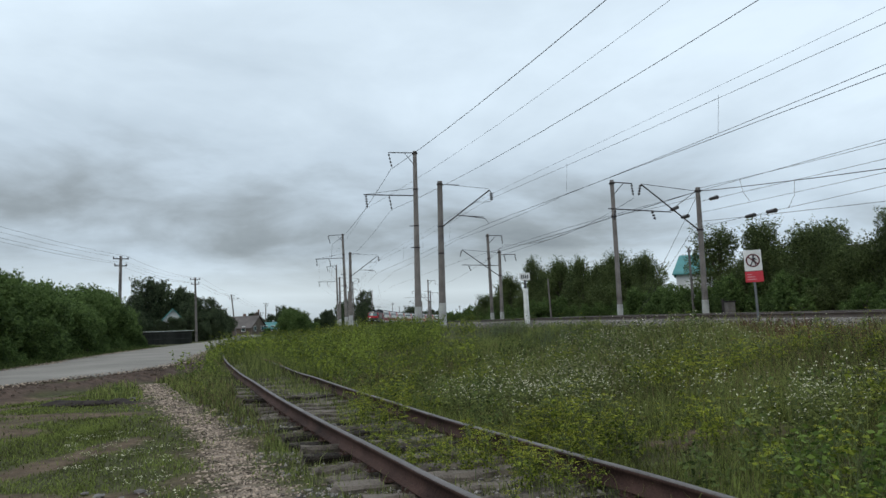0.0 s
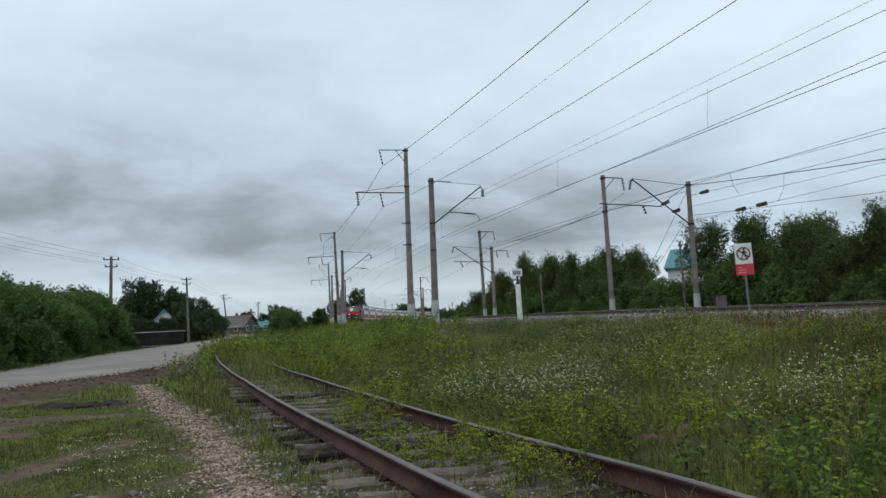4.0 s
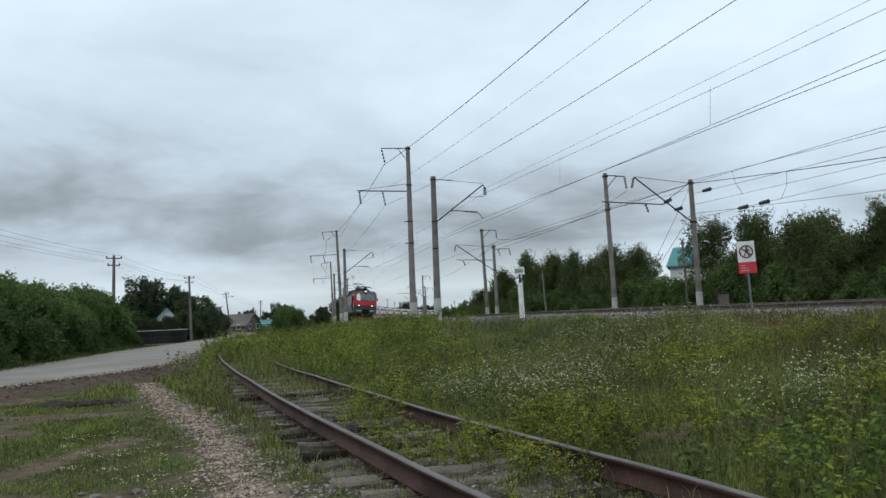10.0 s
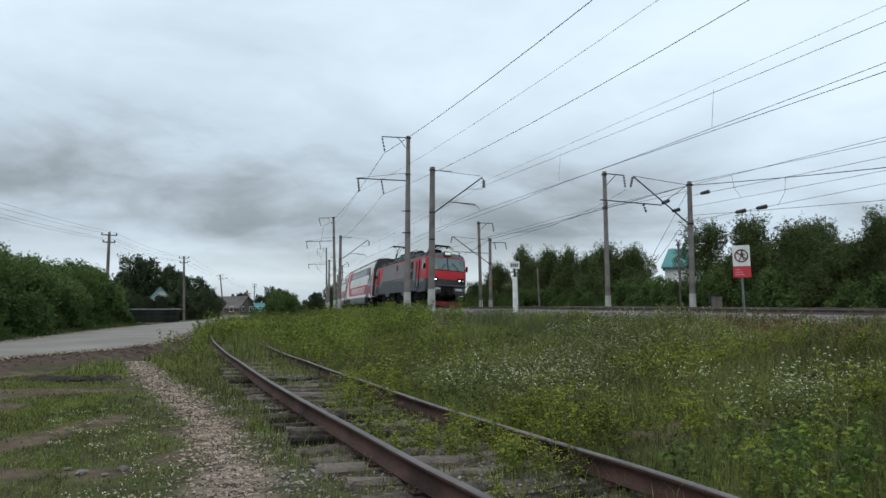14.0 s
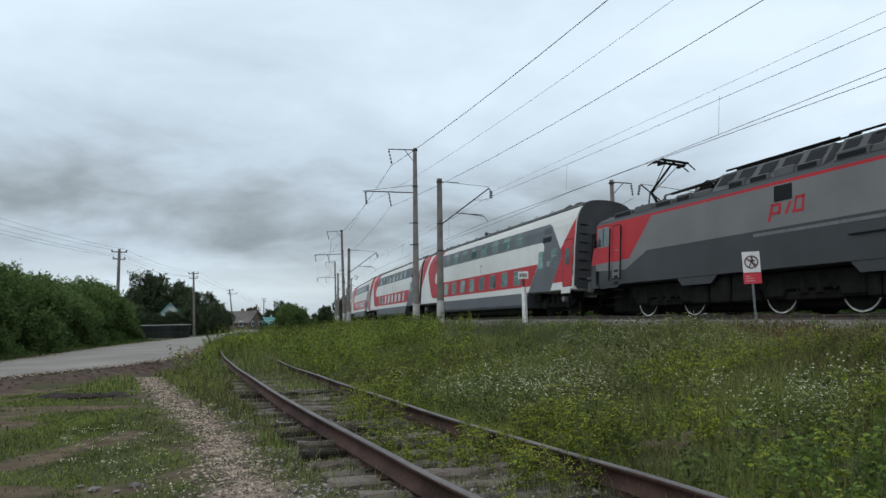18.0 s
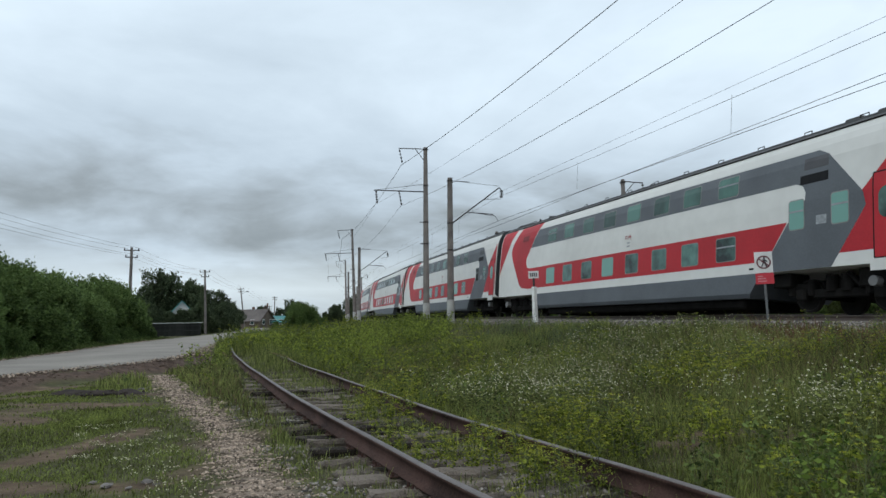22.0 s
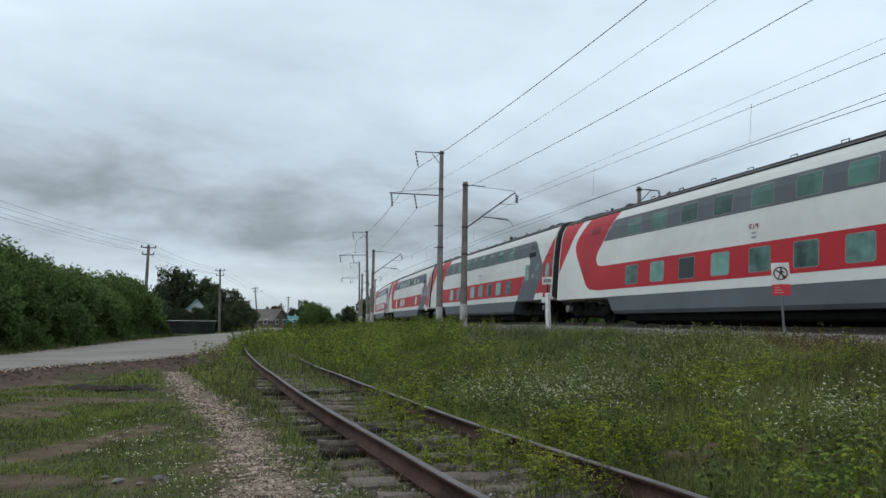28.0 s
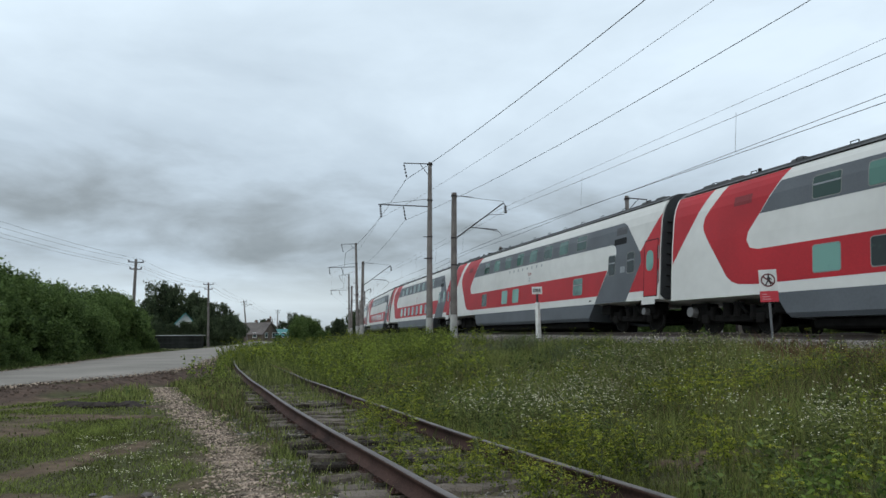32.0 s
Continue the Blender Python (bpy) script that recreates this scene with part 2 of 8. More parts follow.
SORREL = mat("red_brown_sorrel", (0.17, 0.085, 0.058), 0.85, 0.35, 0.5, 6, 0.0, island=0.8, tint=(0.095, 0.05, 0.032), translucent=0.3, spec=0.08)
TEAL_ROOF = mat("turquoise_painted_roof", (0.06, 0.225, 0.22), 0.5, 0.2, 0.5, 8, 0.05)
SLATE = mat("brown_grey_slate_roof", (0.115, 0.098, 0.09), 0.85, 0.3, 0.6, 8, 0.2)
TIMBER = mat("dark_log_wall", (0.11, 0.085, 0.065), 0.9, 0.3, 0.8, 10, 0.3)
WALL_WHITE = mat("whitewashed_house_wall", (0.60, 0.61, 0.60), 0.9, 0.15, 0.6, 10, 0.1)
SIGN_WHITE = mat("white_sign_enamel", (0.66, 0.66, 0.64), 0.5, 0.08, 4, 30, 0.0)
SIGN_RED = mat("red_sign_enamel", (0.52, 0.028, 0.045), 0.5, 0.08, 4, 30, 0.0)
SIGN_BLACK = mat("black_sign_print", (0.03, 0.03, 0.035), 0.6, 0.2, 4, 30, 0.0)
GALV = mat("galvanised_post_steel", (0.30, 0.31, 0.32), 0.5, 0.2, 3, 30, 0.05, metal=0.5)


# ---- mesh helpers ----
def part(name, bm, material, parent=None, label=""):
    """Links a bmesh as one mesh object, under a thing where one is given."""
    me = bpy.data.meshes.new(name)
    bm.to_mesh(me)
    bm.free()
    for m_ in (material if isinstance(material, (list, tuple)) else [material]):
        me.materials.append(m_)
    ob = new(name, me)
    if parent is not None:
        ob.parent = parent
    if label:
        ob["label"] = label
    return ob


def raw(name, verts, faces, material, parent=None, mat_index=None, smooth=False):
    """A mesh from numpy arrays: faces is one array or a list of arrays with 3 or 4 columns."""
    me = bpy.data.meshes.new(name)
    if not isinstance(faces, list):
        faces = [faces]
    verts = np.asarray(verts, np.float32)
    loops = np.concatenate([f.ravel() for f in faces]).astype(np.int32)
    sizes = np.concatenate([np.full(len(f), f.shape[1], np.int32) for f in faces])
    starts = np.concatenate([[0], np.cumsum(sizes)[:-1]]).astype(np.int32)
    me.vertices.add(len(verts))
    me.vertices.foreach_set("co", verts.ravel())
    me.loops.add(len(loops))
    me.loops.foreach_set("vertex_index", loops)
    me.polygons.add(len(sizes))
    me.polygons.foreach_set("loop_start", starts)
    if mat_index is not None:
        me.polygons.foreach_set("material_index", np.asarray(mat_index, np.int32))
    if smooth:
        me.polygons.foreach_set("use_smooth", np.ones(len(sizes), bool))
    for m_ in (material if isinstance(material, (list, tuple)) else [material]):
        me.materials.append(m_)
    me.update(calc_edges=True)
    ob = new(name, me)
    if parent is not None:
        ob.parent = parent
    return ob


def box(bm, x0, x1, y0, y1, z0, z1, bevel=0.0):
    r = bmesh.ops.create_cube(bm, size=1.0, matrix=Matrix.Translation(((x0 + x1) / 2, (y0 + y1) / 2, (z0 + z1) / 2)) @ Matrix.Diagonal((x1 - x0, y1 - y0, z1 - z0, 1)))
    if bevel:
        es = list({e for v in r["verts"] for e in v.link_edges})
        bmesh.ops.bevel(bm, geom=es, offset=bevel, segments=1, affect="EDGES")
    return bm


def rod(bm, a, b, r0, r1=None, seg=8):
    """A round bar from a to b."""
    a, b = Vector(a), Vector(b)
    d = b - a
    m_ = Matrix.Translation((a + b) / 2) @ d.to_track_quat("Z", "Y").to_matrix().to_4x4()
    bmesh.ops.create_cone(bm, cap_ends=True, segments=seg, radius1=r0, radius2=r0 if r1 is None else r1, depth=d.length, matrix=m_)
    return bm


def disc(bm, c, axis, r, depth, seg=24, r2=None):
    c, axis = Vector(c), Vector(axis).normalized()
    return rod(bm, c - axis * depth / 2, c + axis * depth / 2, r, r2, seg)


def empty(name, label="", category="", group="", m=None):
    ob = new(name)
    ob.empty_display_size = 0.2
    if m is not None:
        ob.matrix_world = m
    return tagged(ob, label, category, group)


# ---- the main line's plan: a long right-hand bend, banked ----
BEND_AT = [-30, 0, 30, 60, 90, 130, 170, 230, 300]
BEND = [-0.00076, -0.001232, -0.001695, -0.001888, -0.001752, -0.001476, -0.001167, -0.0008, -0.0008]
S0 = -170
SS = np.arange(S0, 800, 1.0)
_k = np.interp(SS, BEND_AT, BEND)
_h = np.concatenate([[0], np.cumsum(_k)[:-1]])
_h = _h - _h[-S0] + 0.31261
_x = np.concatenate([[0], np.cumsum(-np.sin(_h))[:-1]])
_y = np.concatenate([[0], np.cumsum(np.cos(_h))[:-1]])
LX, LY = _x - _x[-S0] + 6.18, _y - _y[-S0] + 33.88
RAIL = 1.5 + 0.076
CANT = radians(4.3)
TRACK2 = -4.2


def fall(s):
    """The line's slight fall toward the near end."""
    return -0.0075 * np.clip(3.0 - s, 0.0, 22.0)


def line(s, lat=0.0, z=0.0):
    """A point by the main line: s along it, lat to the camera's side of the near track's axis."""
    a = np.interp(s, SS, _h)
    return Vector((np.interp(s, SS, LX) - math.cos(a) * lat, np.interp(s, SS, LY) - math.sin(a) * lat, z + fall(s)))


def heading(s):
    return float(np.interp(s, SS, _h))


def side_of_line(x, y):
    """For arrays of places: s along the main line and the distance to its side."""
    x, y = np.asarray(x, float).ravel(), np.asarray(y, float).ravel()
    s_out, l_out = np.empty_like(x), np.empty_like(x)
    for i in range(0, len(x), 4000):
        dx, dy = x[i:i + 4000, None] - LX[None, ::8], y[i:i + 4000, None] - LY[None, ::8]
        j = np.argmin(dx * dx + dy * dy, 1) * 8
        h = _h[j]
        ex, ey = x[i:i + 4000] - LX[j], y[i:i + 4000] - LY[j]
        s_out[i:i + 4000] = SS[j] + ex * -np.sin(h) + ey * np.cos(h)
        l_out[i:i + 4000] = -(ex * np.cos(h) + ey * np.sin(h))
    return s_out, l_out

# ---- ground, road, tracks ----
ROAD_R = [(-13.2, -40), (-12.9, 5), (-12.1, 18), (-11.5, 22), (-10.9, 25), (-11.0, 29), (-13.9, 39), (-18.7, 60), (-24, 85), (-31, 115), (-40, 150)]
ROAD_L = [(-17.2, -40), (-17.0, 5), (-17.0, 18), (-17.2, 24), (-17.6, 28), (-18.5, 32), (-20.9, 41), (-24.5, 58), (-27.6, 82), (-34.5, 112), (-44, 147)]
PATH = [(-9.7, 22.6, 0.30), (-8.9, 21.0, 0.36), (-6.9, 16.8, 0.30), (-5.15, 13.55, 0.27), (-4.2, 11.75, 0.24), (-3.3, 10.1, 0.27), (-2.62, 8.3, 0.29), (-2.05, 7.05, 0.36), (-1.72, 6.1, 0.38), (-1.5, 4.6, 0.40), (-1.4, 3.0, 0.45), (-1.4, 0.0, 0.5), (-1.5, -6.0, 0.5), (-2.2, -14.0, 0.5)]
SIDING_Z = 0.225
# near rail of the rusty siding
SIDING = [(13.0, -30.0), (8.4, -17.0), (5.4, -8.5), (3.6, -3.7), (2.2, 0.0), (1.45, 2.0), (0.81, 3.72), (0.33, 4.92), (-0.14, 5.87), (-0.63, 7.01), (-1.31, 8.6), (-2.11, 10.5), (-3.06, 12.72), (-4.42, 16.27), (-5.75, 19.6), (-7.9, 25.3), (-10.4, 32.4), (-13.0, 40.5), (-15.4, 49.0)]


def resample(pts, step):
    """Even steps along a smoothed line."""
    p = np.array(pts, float)
    for _ in range(3):
        q = np.empty((2 * len(p) - 2, p.shape[1]))
        q[0::2], q[1::2] = p[:-1] * 0.75 + p[1:] * 0.25, p[:-1] * 0.25 + p[1:] * 0.75
        p = np.vstack([p[:1], q, p[-1:]])
    d = np.concatenate([[0], np.cumsum(np.hypot(*(p[1:, :2] - p[:-1, :2]).T))])
    s = np.arange(0, d[-1], step)
    return np.stack([np.interp(s, d, p[:, i]) for i in range(p.shape[1])], 1)


def normals(p):
    t = np.gradient(p[:, :2], axis=0)
    t /= np.linalg.norm(t, axis=1)[:, None]
    return np.stack([t[:, 1], -t[:, 0]], 1)


SID_N = resample(SIDING, 0.25)
SID_MID = SID_N + normals(SID_N) * 0.755
ROAD_RR, ROAD_LL = resample(ROAD_R, 0.5), resample(ROAD_L, 0.5)
PATH_P = resample(PATH, 0.3)


def near_dist(x, y, p):
    """Distance of places to a sampled line, and the index of the nearest sample."""
    d, k = np.empty(len(x)), np.empty(len(x), int)
    a, b = p[None, :, 0].astype(np.float32), p[None, :, 1].astype(np.float32)
    for i in range(0, len(x), 4000):
        dx, dy = x[i:i + 4000, None].astype(np.float32) - a, y[i:i + 4000, None].astype(np.float32) - b
        dd = dx * dx + dy * dy
        j = dd.argmin(1)
        k[i:i + 4000] = j
        d[i:i + 4000] = np.sqrt(dd[np.arange(len(j)), j])
    return d, k


def step01(v, a, b):
    t = np.clip((v - a) / (b - a), 0, 1)
    return t * t * (3 - 2 * t)


def wavy(x, y, f, seed=0):
    """A cheap smooth noise of about -1 to 1 for arrays."""
    r = np.random.RandomState(seed)
    z = np.zeros_like(x)
    for i in range(6):
        a, ph, k = r.uniform(0, 2 * math.pi), r.uniform(0, 6.28), f * r.uniform(0.5, 1.9)
        z += np.sin((x * math.cos(a) + y * math.sin(a)) * k + ph)
    return z / 3.2


def road_x(y):
    r = np.interp(y, ROAD_RR[:, 1], ROAD_RR[:, 0])
    l = np.interp(y, ROAD_LL[:, 1], ROAD_LL[:, 0])
    return l, r


def ground_z(x, y):
    x, y = np.asarray(x, float).ravel(), np.asarray(y, float).ravel()
    s, lat = side_of_line(x, y)
    near = np.clip(1 - np.hypot(x, y - 15) / 90, 0, 1)
    z = 0.05 * wavy(x, y, 0.5, 3) * near + 0.02 * wavy(x, y, 2.2, 4) * near
    # bank of the main line
    bank = 1.17 * (1 - step01(lat, 3.2, 12.0))
    bank = bank + fall(s) * (1 - step01(lat, 3.0, 9.0))
    z = np.where(lat > -14, np.maximum(z * step01(lat, 3.0, 7.0) + bank, -0.4), 1.17 + 0.12 * wavy(x, y, 0.12, 6))
    # siding's low bed
    d, _ = near_dist(x, y, SID_MID)
    z = z * step01(d, 1.3, 2.2) + (0.030 * wavy(x, y, 3.1, 43) - 0.03) * (1 - step01(d, 1.3, 2.2))
    # road shelf with a broken edge toward the yard
    l, r = road_x(y)
    edge = 0.5 * wavy(x, y, 1.1, 8) * 0.5
    on = (1 - step01(x, r + 0.3 + edge, r + 1.5 + edge)) * step01(x, l - 3.5, l - 0.8) * step01(y, -60, -40) * (1 - step01(y, 130, 150))
    z = z * (1 - on) + 0.14 * on
    drop = 1.3 * step01(x, r + 0.4, r + 1.4) * (1 - step01(x, r + 1.6, r + 4.0)) * (1 - step01(y, 26, 32))
    return z - 0.10 * drop


def grid_axis(parts):
    out = []
    for a, b, st in parts:
        out.append(np.arange(a, b, st))
    return np.unique(np.concatenate(out).round(3))


# bare places of the yard: middle, radii, turn in degrees
BARE = [(-4.75, 8.5, 0.30, 1.75, -10), (-7.3, 11.3, 1.3, 0.55, 0), (-7.0, 13.3, 1.5, 0.30, 0), (-4.4, 6.5, 0.9, 0.35, 0), (-3.1, 6.6, 0.42, 0.24, 0), (-10.6, 17.6, 2.2, 0.7, 20), (-7.8, 10.0, 0.9, 0.6, 0), (3.3, 8.3, 0.8, 0.35, -15), (2.4, 8.0, 0.6, 0.25, -25)]


def bare_soil(x, y):
    """How bare the soil is, 0 to 1."""
    out = np.zeros_like(x)
    for cx, cy, rx, ry, a in BARE:
        c, s_ = math.cos(radians(a)), math.sin(radians(a))
        u, v = (x - cx) * c + (y - cy) * s_, -(x - cx) * s_ + (y - cy) * c
        out = np.maximum(out, 1 - step01(np.hypot(u / rx, v / ry) + 0.35 * wavy(x, y, 2.6, 5), 0.65, 1.15))
    patch = step01(wavy(x, y, 1.3, 21) + 0.7 * wavy(x, y, 3.6, 22), 0.25, 1.1) * (x < -2.4) * (y < 24) * 0.7
    return np.maximum(out, patch)


def build_ground():
    gx = grid_axis([(-3000, -300, 300), (-300, -80, 20), (-80, -16, 1.0), (-16, 12, 0.2), (12, 60, 1.0), (60, 300, 20), (300, 3001, 300)])
    gy = grid_axis([(-3000, -300, 300), (-300, -30, 20), (-30, 2, 1.5), (2, 28, 0.2), (28, 90, 1.0), (90, 300, 10), (300, 3001, 300)])
    X, Y = np.meshgrid(gx, gy)
    x, y = X.ravel(), Y.ravel()
    z = ground_z(x, y)
    n, m_ = len(gx), len(gy)
    i = (np.arange(m_ - 1)[:, None] * n + np.arange(n - 1)[None]).ravel()
    ob = raw("ground", np.stack([x, y, z], 1), np.stack([i, i + 1, i + n + 1, i + n], 1), GROUND, smooth=True)
    # what the soil is made of: gravel of the path, bare dirt, moist dark soil
    d, k = near_dist(x, y, PATH_P)
    w = PATH_P[k, 2] * (1 + 0.25 * wavy(x, y, 3.0, 11))
    path = 1 - step01(d + 0.14 * wavy(x, y, 5.0, 16) + 0.10 * wavy(x, y, 13.0, 17), w * 0.35, w * 1.3)
    ds, _ = near_dist(x, y, SID_MID)
    ball = 0.30 * (1 - step01(ds, 0.9, 1.45))
    l, r = road_x(y)
    off = x - r
    off = off + 0.5 * wavy(x, y, 1.3, 12)
    bank = step01(off, -0.1, 0.3) * (1 - step01(off, 1.0, 1.6)) * step01(y, -30, -10) * (1 - step01(y, 31, 36))
    bare = 0.8 * bare_soil(x, y)
    bank = np.maximum(bank, 1 - step01(np.hypot((x + 7.1) / 1.3, (y - 15.15) / 0.36) + 0.3 * wavy(x, y, 2.7, 15), 0.6, 1.1))
    _, lat = side_of_line(x, y)
    red = 1 - step01(np.hypot((x - 9.2) / 2.2, (y - 15.5) / 1.6) + 0.3 * wavy(x, y, 1.5, 9), 0.6, 1.3)
    col = ob.data.color_attributes.new("zone", "FLOAT_COLOR", "POINT")
    rgba = np.stack([np.clip(path + ball, 0, 1), np.clip(np.maximum(bare, red), 0, 1), np.clip(bank, 0, 1), np.ones_like(x)], 1).astype(np.float32)
    col.data.foreach_set("color", rgba.ravel())
    return tagged(ob, "uneven ground of soil, gravel and trodden grass", "ground", kind="structure")



def ground_material():
    mt = bpy.data.materials.new("soil_gravel_and_moss")
    mt.use_nodes = True
    nt = mt.node_tree
    N, L = nt.nodes.new, nt.links.new
    b = nt.nodes["Principled BSDF"]
    tc, at = N("ShaderNodeTexCoord"), N("ShaderNodeAttribute")
    at.attribute_name = "zone"
    sep = N("ShaderNodeSeparateColor")
    L(at.outputs["Color"], sep.inputs[0])

    def tex(scale, lo, hi, a=0.35, c=0.65):
        n, r = N("ShaderNodeTexNoise"), N("ShaderNodeValToRGB")
        L(tc.outputs["Object"], n.inputs["Vector"])
        n.inputs["Scale"].default_value, n.inputs["Detail"].default_value, n.inputs["Roughness"].default_value = scale, 7.0, 0.65
        L(n.outputs["Fac"], r.inputs[0])
        r.color_ramp.elements[0].position, r.color_ramp.elements[1].position = a, c
        r.color_ramp.elements[0].color, r.color_ramp.elements[1].color = (*lo, 1), (*hi, 1)
        return r.outputs[0]

    turf = tex(2.6, (0.046, 0.042, 0.022), (0.082, 0.086, 0.032))
    stone = tex(30.0, (0.150, 0.113, 0.087), (0.335, 0.262, 0.205))
    dirt = tex(2.6, (0.074, 0.047, 0.033), (0.175, 0.118, 0.084))
    wet = tex(3.0, (0.050, 0.034, 0.027), (0.122, 0.082, 0.062))
    prev = turf
    for i, c in ((1, dirt), (2, wet), (0, stone)):
        mx = N("ShaderNodeMixRGB")
        L(sep.outputs[i], mx.inputs[0])
        L(prev, mx.inputs[1])
        L(c, mx.inputs[2])
        prev = mx.outputs[0]
    L(prev, b.inputs["Base Color"])
    b.inputs["Roughness"].default_value = 0.95
    b.inputs["Specular IOR Level"].default_value = 0.15
    n, bp = N("ShaderNodeTexNoise"), N("ShaderNodeBump")
    L(tc.outputs["Object"], n.inputs["Vector"])
    n.inputs["Scale"].default_value, n.inputs["Detail"].default_value = 14.0, 8.0
    L(n.outputs["Fac"], bp.inputs["Height"])
    bp.inputs["Strength"].default_value, bp.inputs["Distance"].default_value = 0.9, 0.05
    L(bp.outputs[0], b.inputs["Normal"])
    return mt


GROUND = ground_material()
ground = build_ground()


def build_road():
    ys = np.arange(-50, 146, 0.5)
    l, r = road_x(ys)
    k = 9
    rows = []
    for i in range(k):
        f = i / (k - 1)
        x = l + (r - l) * f
        x = x + (0.18 * wavy(x, ys, 1.7, 31) if i in (0, k - 1) else 0)
        rows.append(np.stack([x, ys, 0.19 + 0.05 * (1 - (2 * f - 1) ** 2) + 0.01 * wavy(x, ys, 1.0, 32)], 1))
    v = np.concatenate(rows + [rows[0] - (0.05, 0, 0.2), rows[-1] + (0.05, 0, -0.2)])
    n = len(ys)
    f = []
    order = [k] + list(range(k)) + [k + 1]
    for a, b in zip(order[:-1], order[1:]):
        i = np.arange(n - 1)
        f.append(np.stack([a * n + i, b * n + i, b * n + i + 1, a * n + i + 1], 1))
    ob = raw("road", v, np.concatenate(f), ASPHALT, smooth=True)
    tagged(ob, "dusty pale grey gravel road with crumbling edges", "road", kind="structure")


build_road()


# rail profile: foot, web, head (across, up), top at 0
RAIL_PROFILE = [(-0.075, -0.18), (0.075, -0.18), (0.075, -0.168), (0.012, -0.145), (0.010, -0.05), (0.036, -0.035), (0.037, -0.008), (0.028, 0.0),
                (-0.028, 0.0), (-0.037, -0.008), (-0.036, -0.035), (-0.010, -0.05), (-0.012, -0.145), (-0.075, -0.168)]


def sweep(name, pts, profile, material, top_material=None, parent=None):
    """A profile drawn along points (x, y, z); the faces on its top take the second material."""
    p = np.asarray(pts, float)
    nn = normals(p)
    pr = np.array(profile)
    k, n = len(pr), len(p)
    v = np.empty((n, k, 3))
    v[:, :, 0] = p[:, None, 0] + nn[:, None, 0] * pr[None, :, 0]
    v[:, :, 1] = p[:, None, 1] + nn[:, None, 1] * pr[None, :, 0]
    v[:, :, 2] = p[:, None, 2] + pr[None, :, 1]
    i, j = np.meshgrid(np.arange(n - 1), np.arange(k), indexing="ij")
    a, b = i * k + j, i * k + (j + 1) % k
    f = np.stack([a, b, b + k, a + k], -1).reshape(-1, 4)
    mi = None
    mats = [material]
    if top_material:
        mats.append(top_material)
        top = (pr[:, 1] > -0.02) & (np.roll(pr[:, 1], -1) > -0.02)
        mi = np.tile(top.astype(int), n - 1)
    return raw(name, v.reshape(-1, 3), f, mats, parent, mi)


def build_siding():
    sid = empty("siding_track", "rusty disused railway siding on weathered timber sleepers", "railway track")
    tagged(sid, kind="structure")
    for off in (0.0, 1.51):
        p = SID_N + normals(SID_N) * off
        z = np.full(len(p), SIDING_Z) + 0.012 * wavy(p[:, 0], p[:, 1], 0.8, 41)
        sweep("rail", np.c_[p[:, :2], z], RAIL_PROFILE, RUST, RAIL_TOP, sid)
    # sleepers, each one of a few worn shapes
    shapes = []
    for k in range(5):
        bm = bmesh.new()
        box(bm, -1.30, 1.30, -0.105, 0.105, -0.15, 0.0, 0.022)
        bmesh.ops.subdivide_edges(bm, edges=[e for e in bm.edges if abs(e.verts[0].co.x - e.verts[1].co.x) > 1], cuts=9)
        for v in bm.verts:
            v.co += Vector((random.uniform(-0.05, 0.05), random.uniform(-0.020, 0.020), random.uniform(-0.030, 0.008)))
        me = bpy.data.meshes.new("sleeper")
        bm.to_mesh(me)
        bm.free()
        me.materials.append(SLEEPER)
        shapes.append(me)
    mid = resample(SID_MID[:, :2], 0.53)
    nn = normals(mid)
    plate = bmesh.new()
    box(plate, -0.15, 0.15, -0.07, 0.07, 0.0, 0.012, 0.003)
    for dx in (-0.12, 0.12):
        for dy in (-0.05, 0.05):
            rod(plate, (dx, dy, 0.015), (dx, dy, 0.05), 0.014, seg=6)
    pm = bpy.data.meshes.new("rail_chair")
    plate.to_mesh(pm)
    plate.free()
    pm.materials.append(RUST)
    for (x, y), (nx, ny) in zip(mid, nn):
        if y > 42:
            break
        a = math.atan2(ny, nx) + random.gauss(0, 0.035)
        ob = new("sleeper", random.choice(shapes))
        ob.matrix_world = pose(x + random.gauss(0, 0.03), y, SIDING_Z - 0.186 + random.gauss(0, 0.013), random.gauss(0, 1.8), random.gauss(0, 0.6), math.degrees(a))
        ob.parent = sid
        if 2.0 < y < 14:
            for off in (-0.755, 0.755):
                c = new("rail_chair", pm)
                c.matrix_world = pose(x + nx * off, y + ny * off, SIDING_Z - 0.19, 0, 0, math.degrees(a))
                c.parent = sid


build_siding()


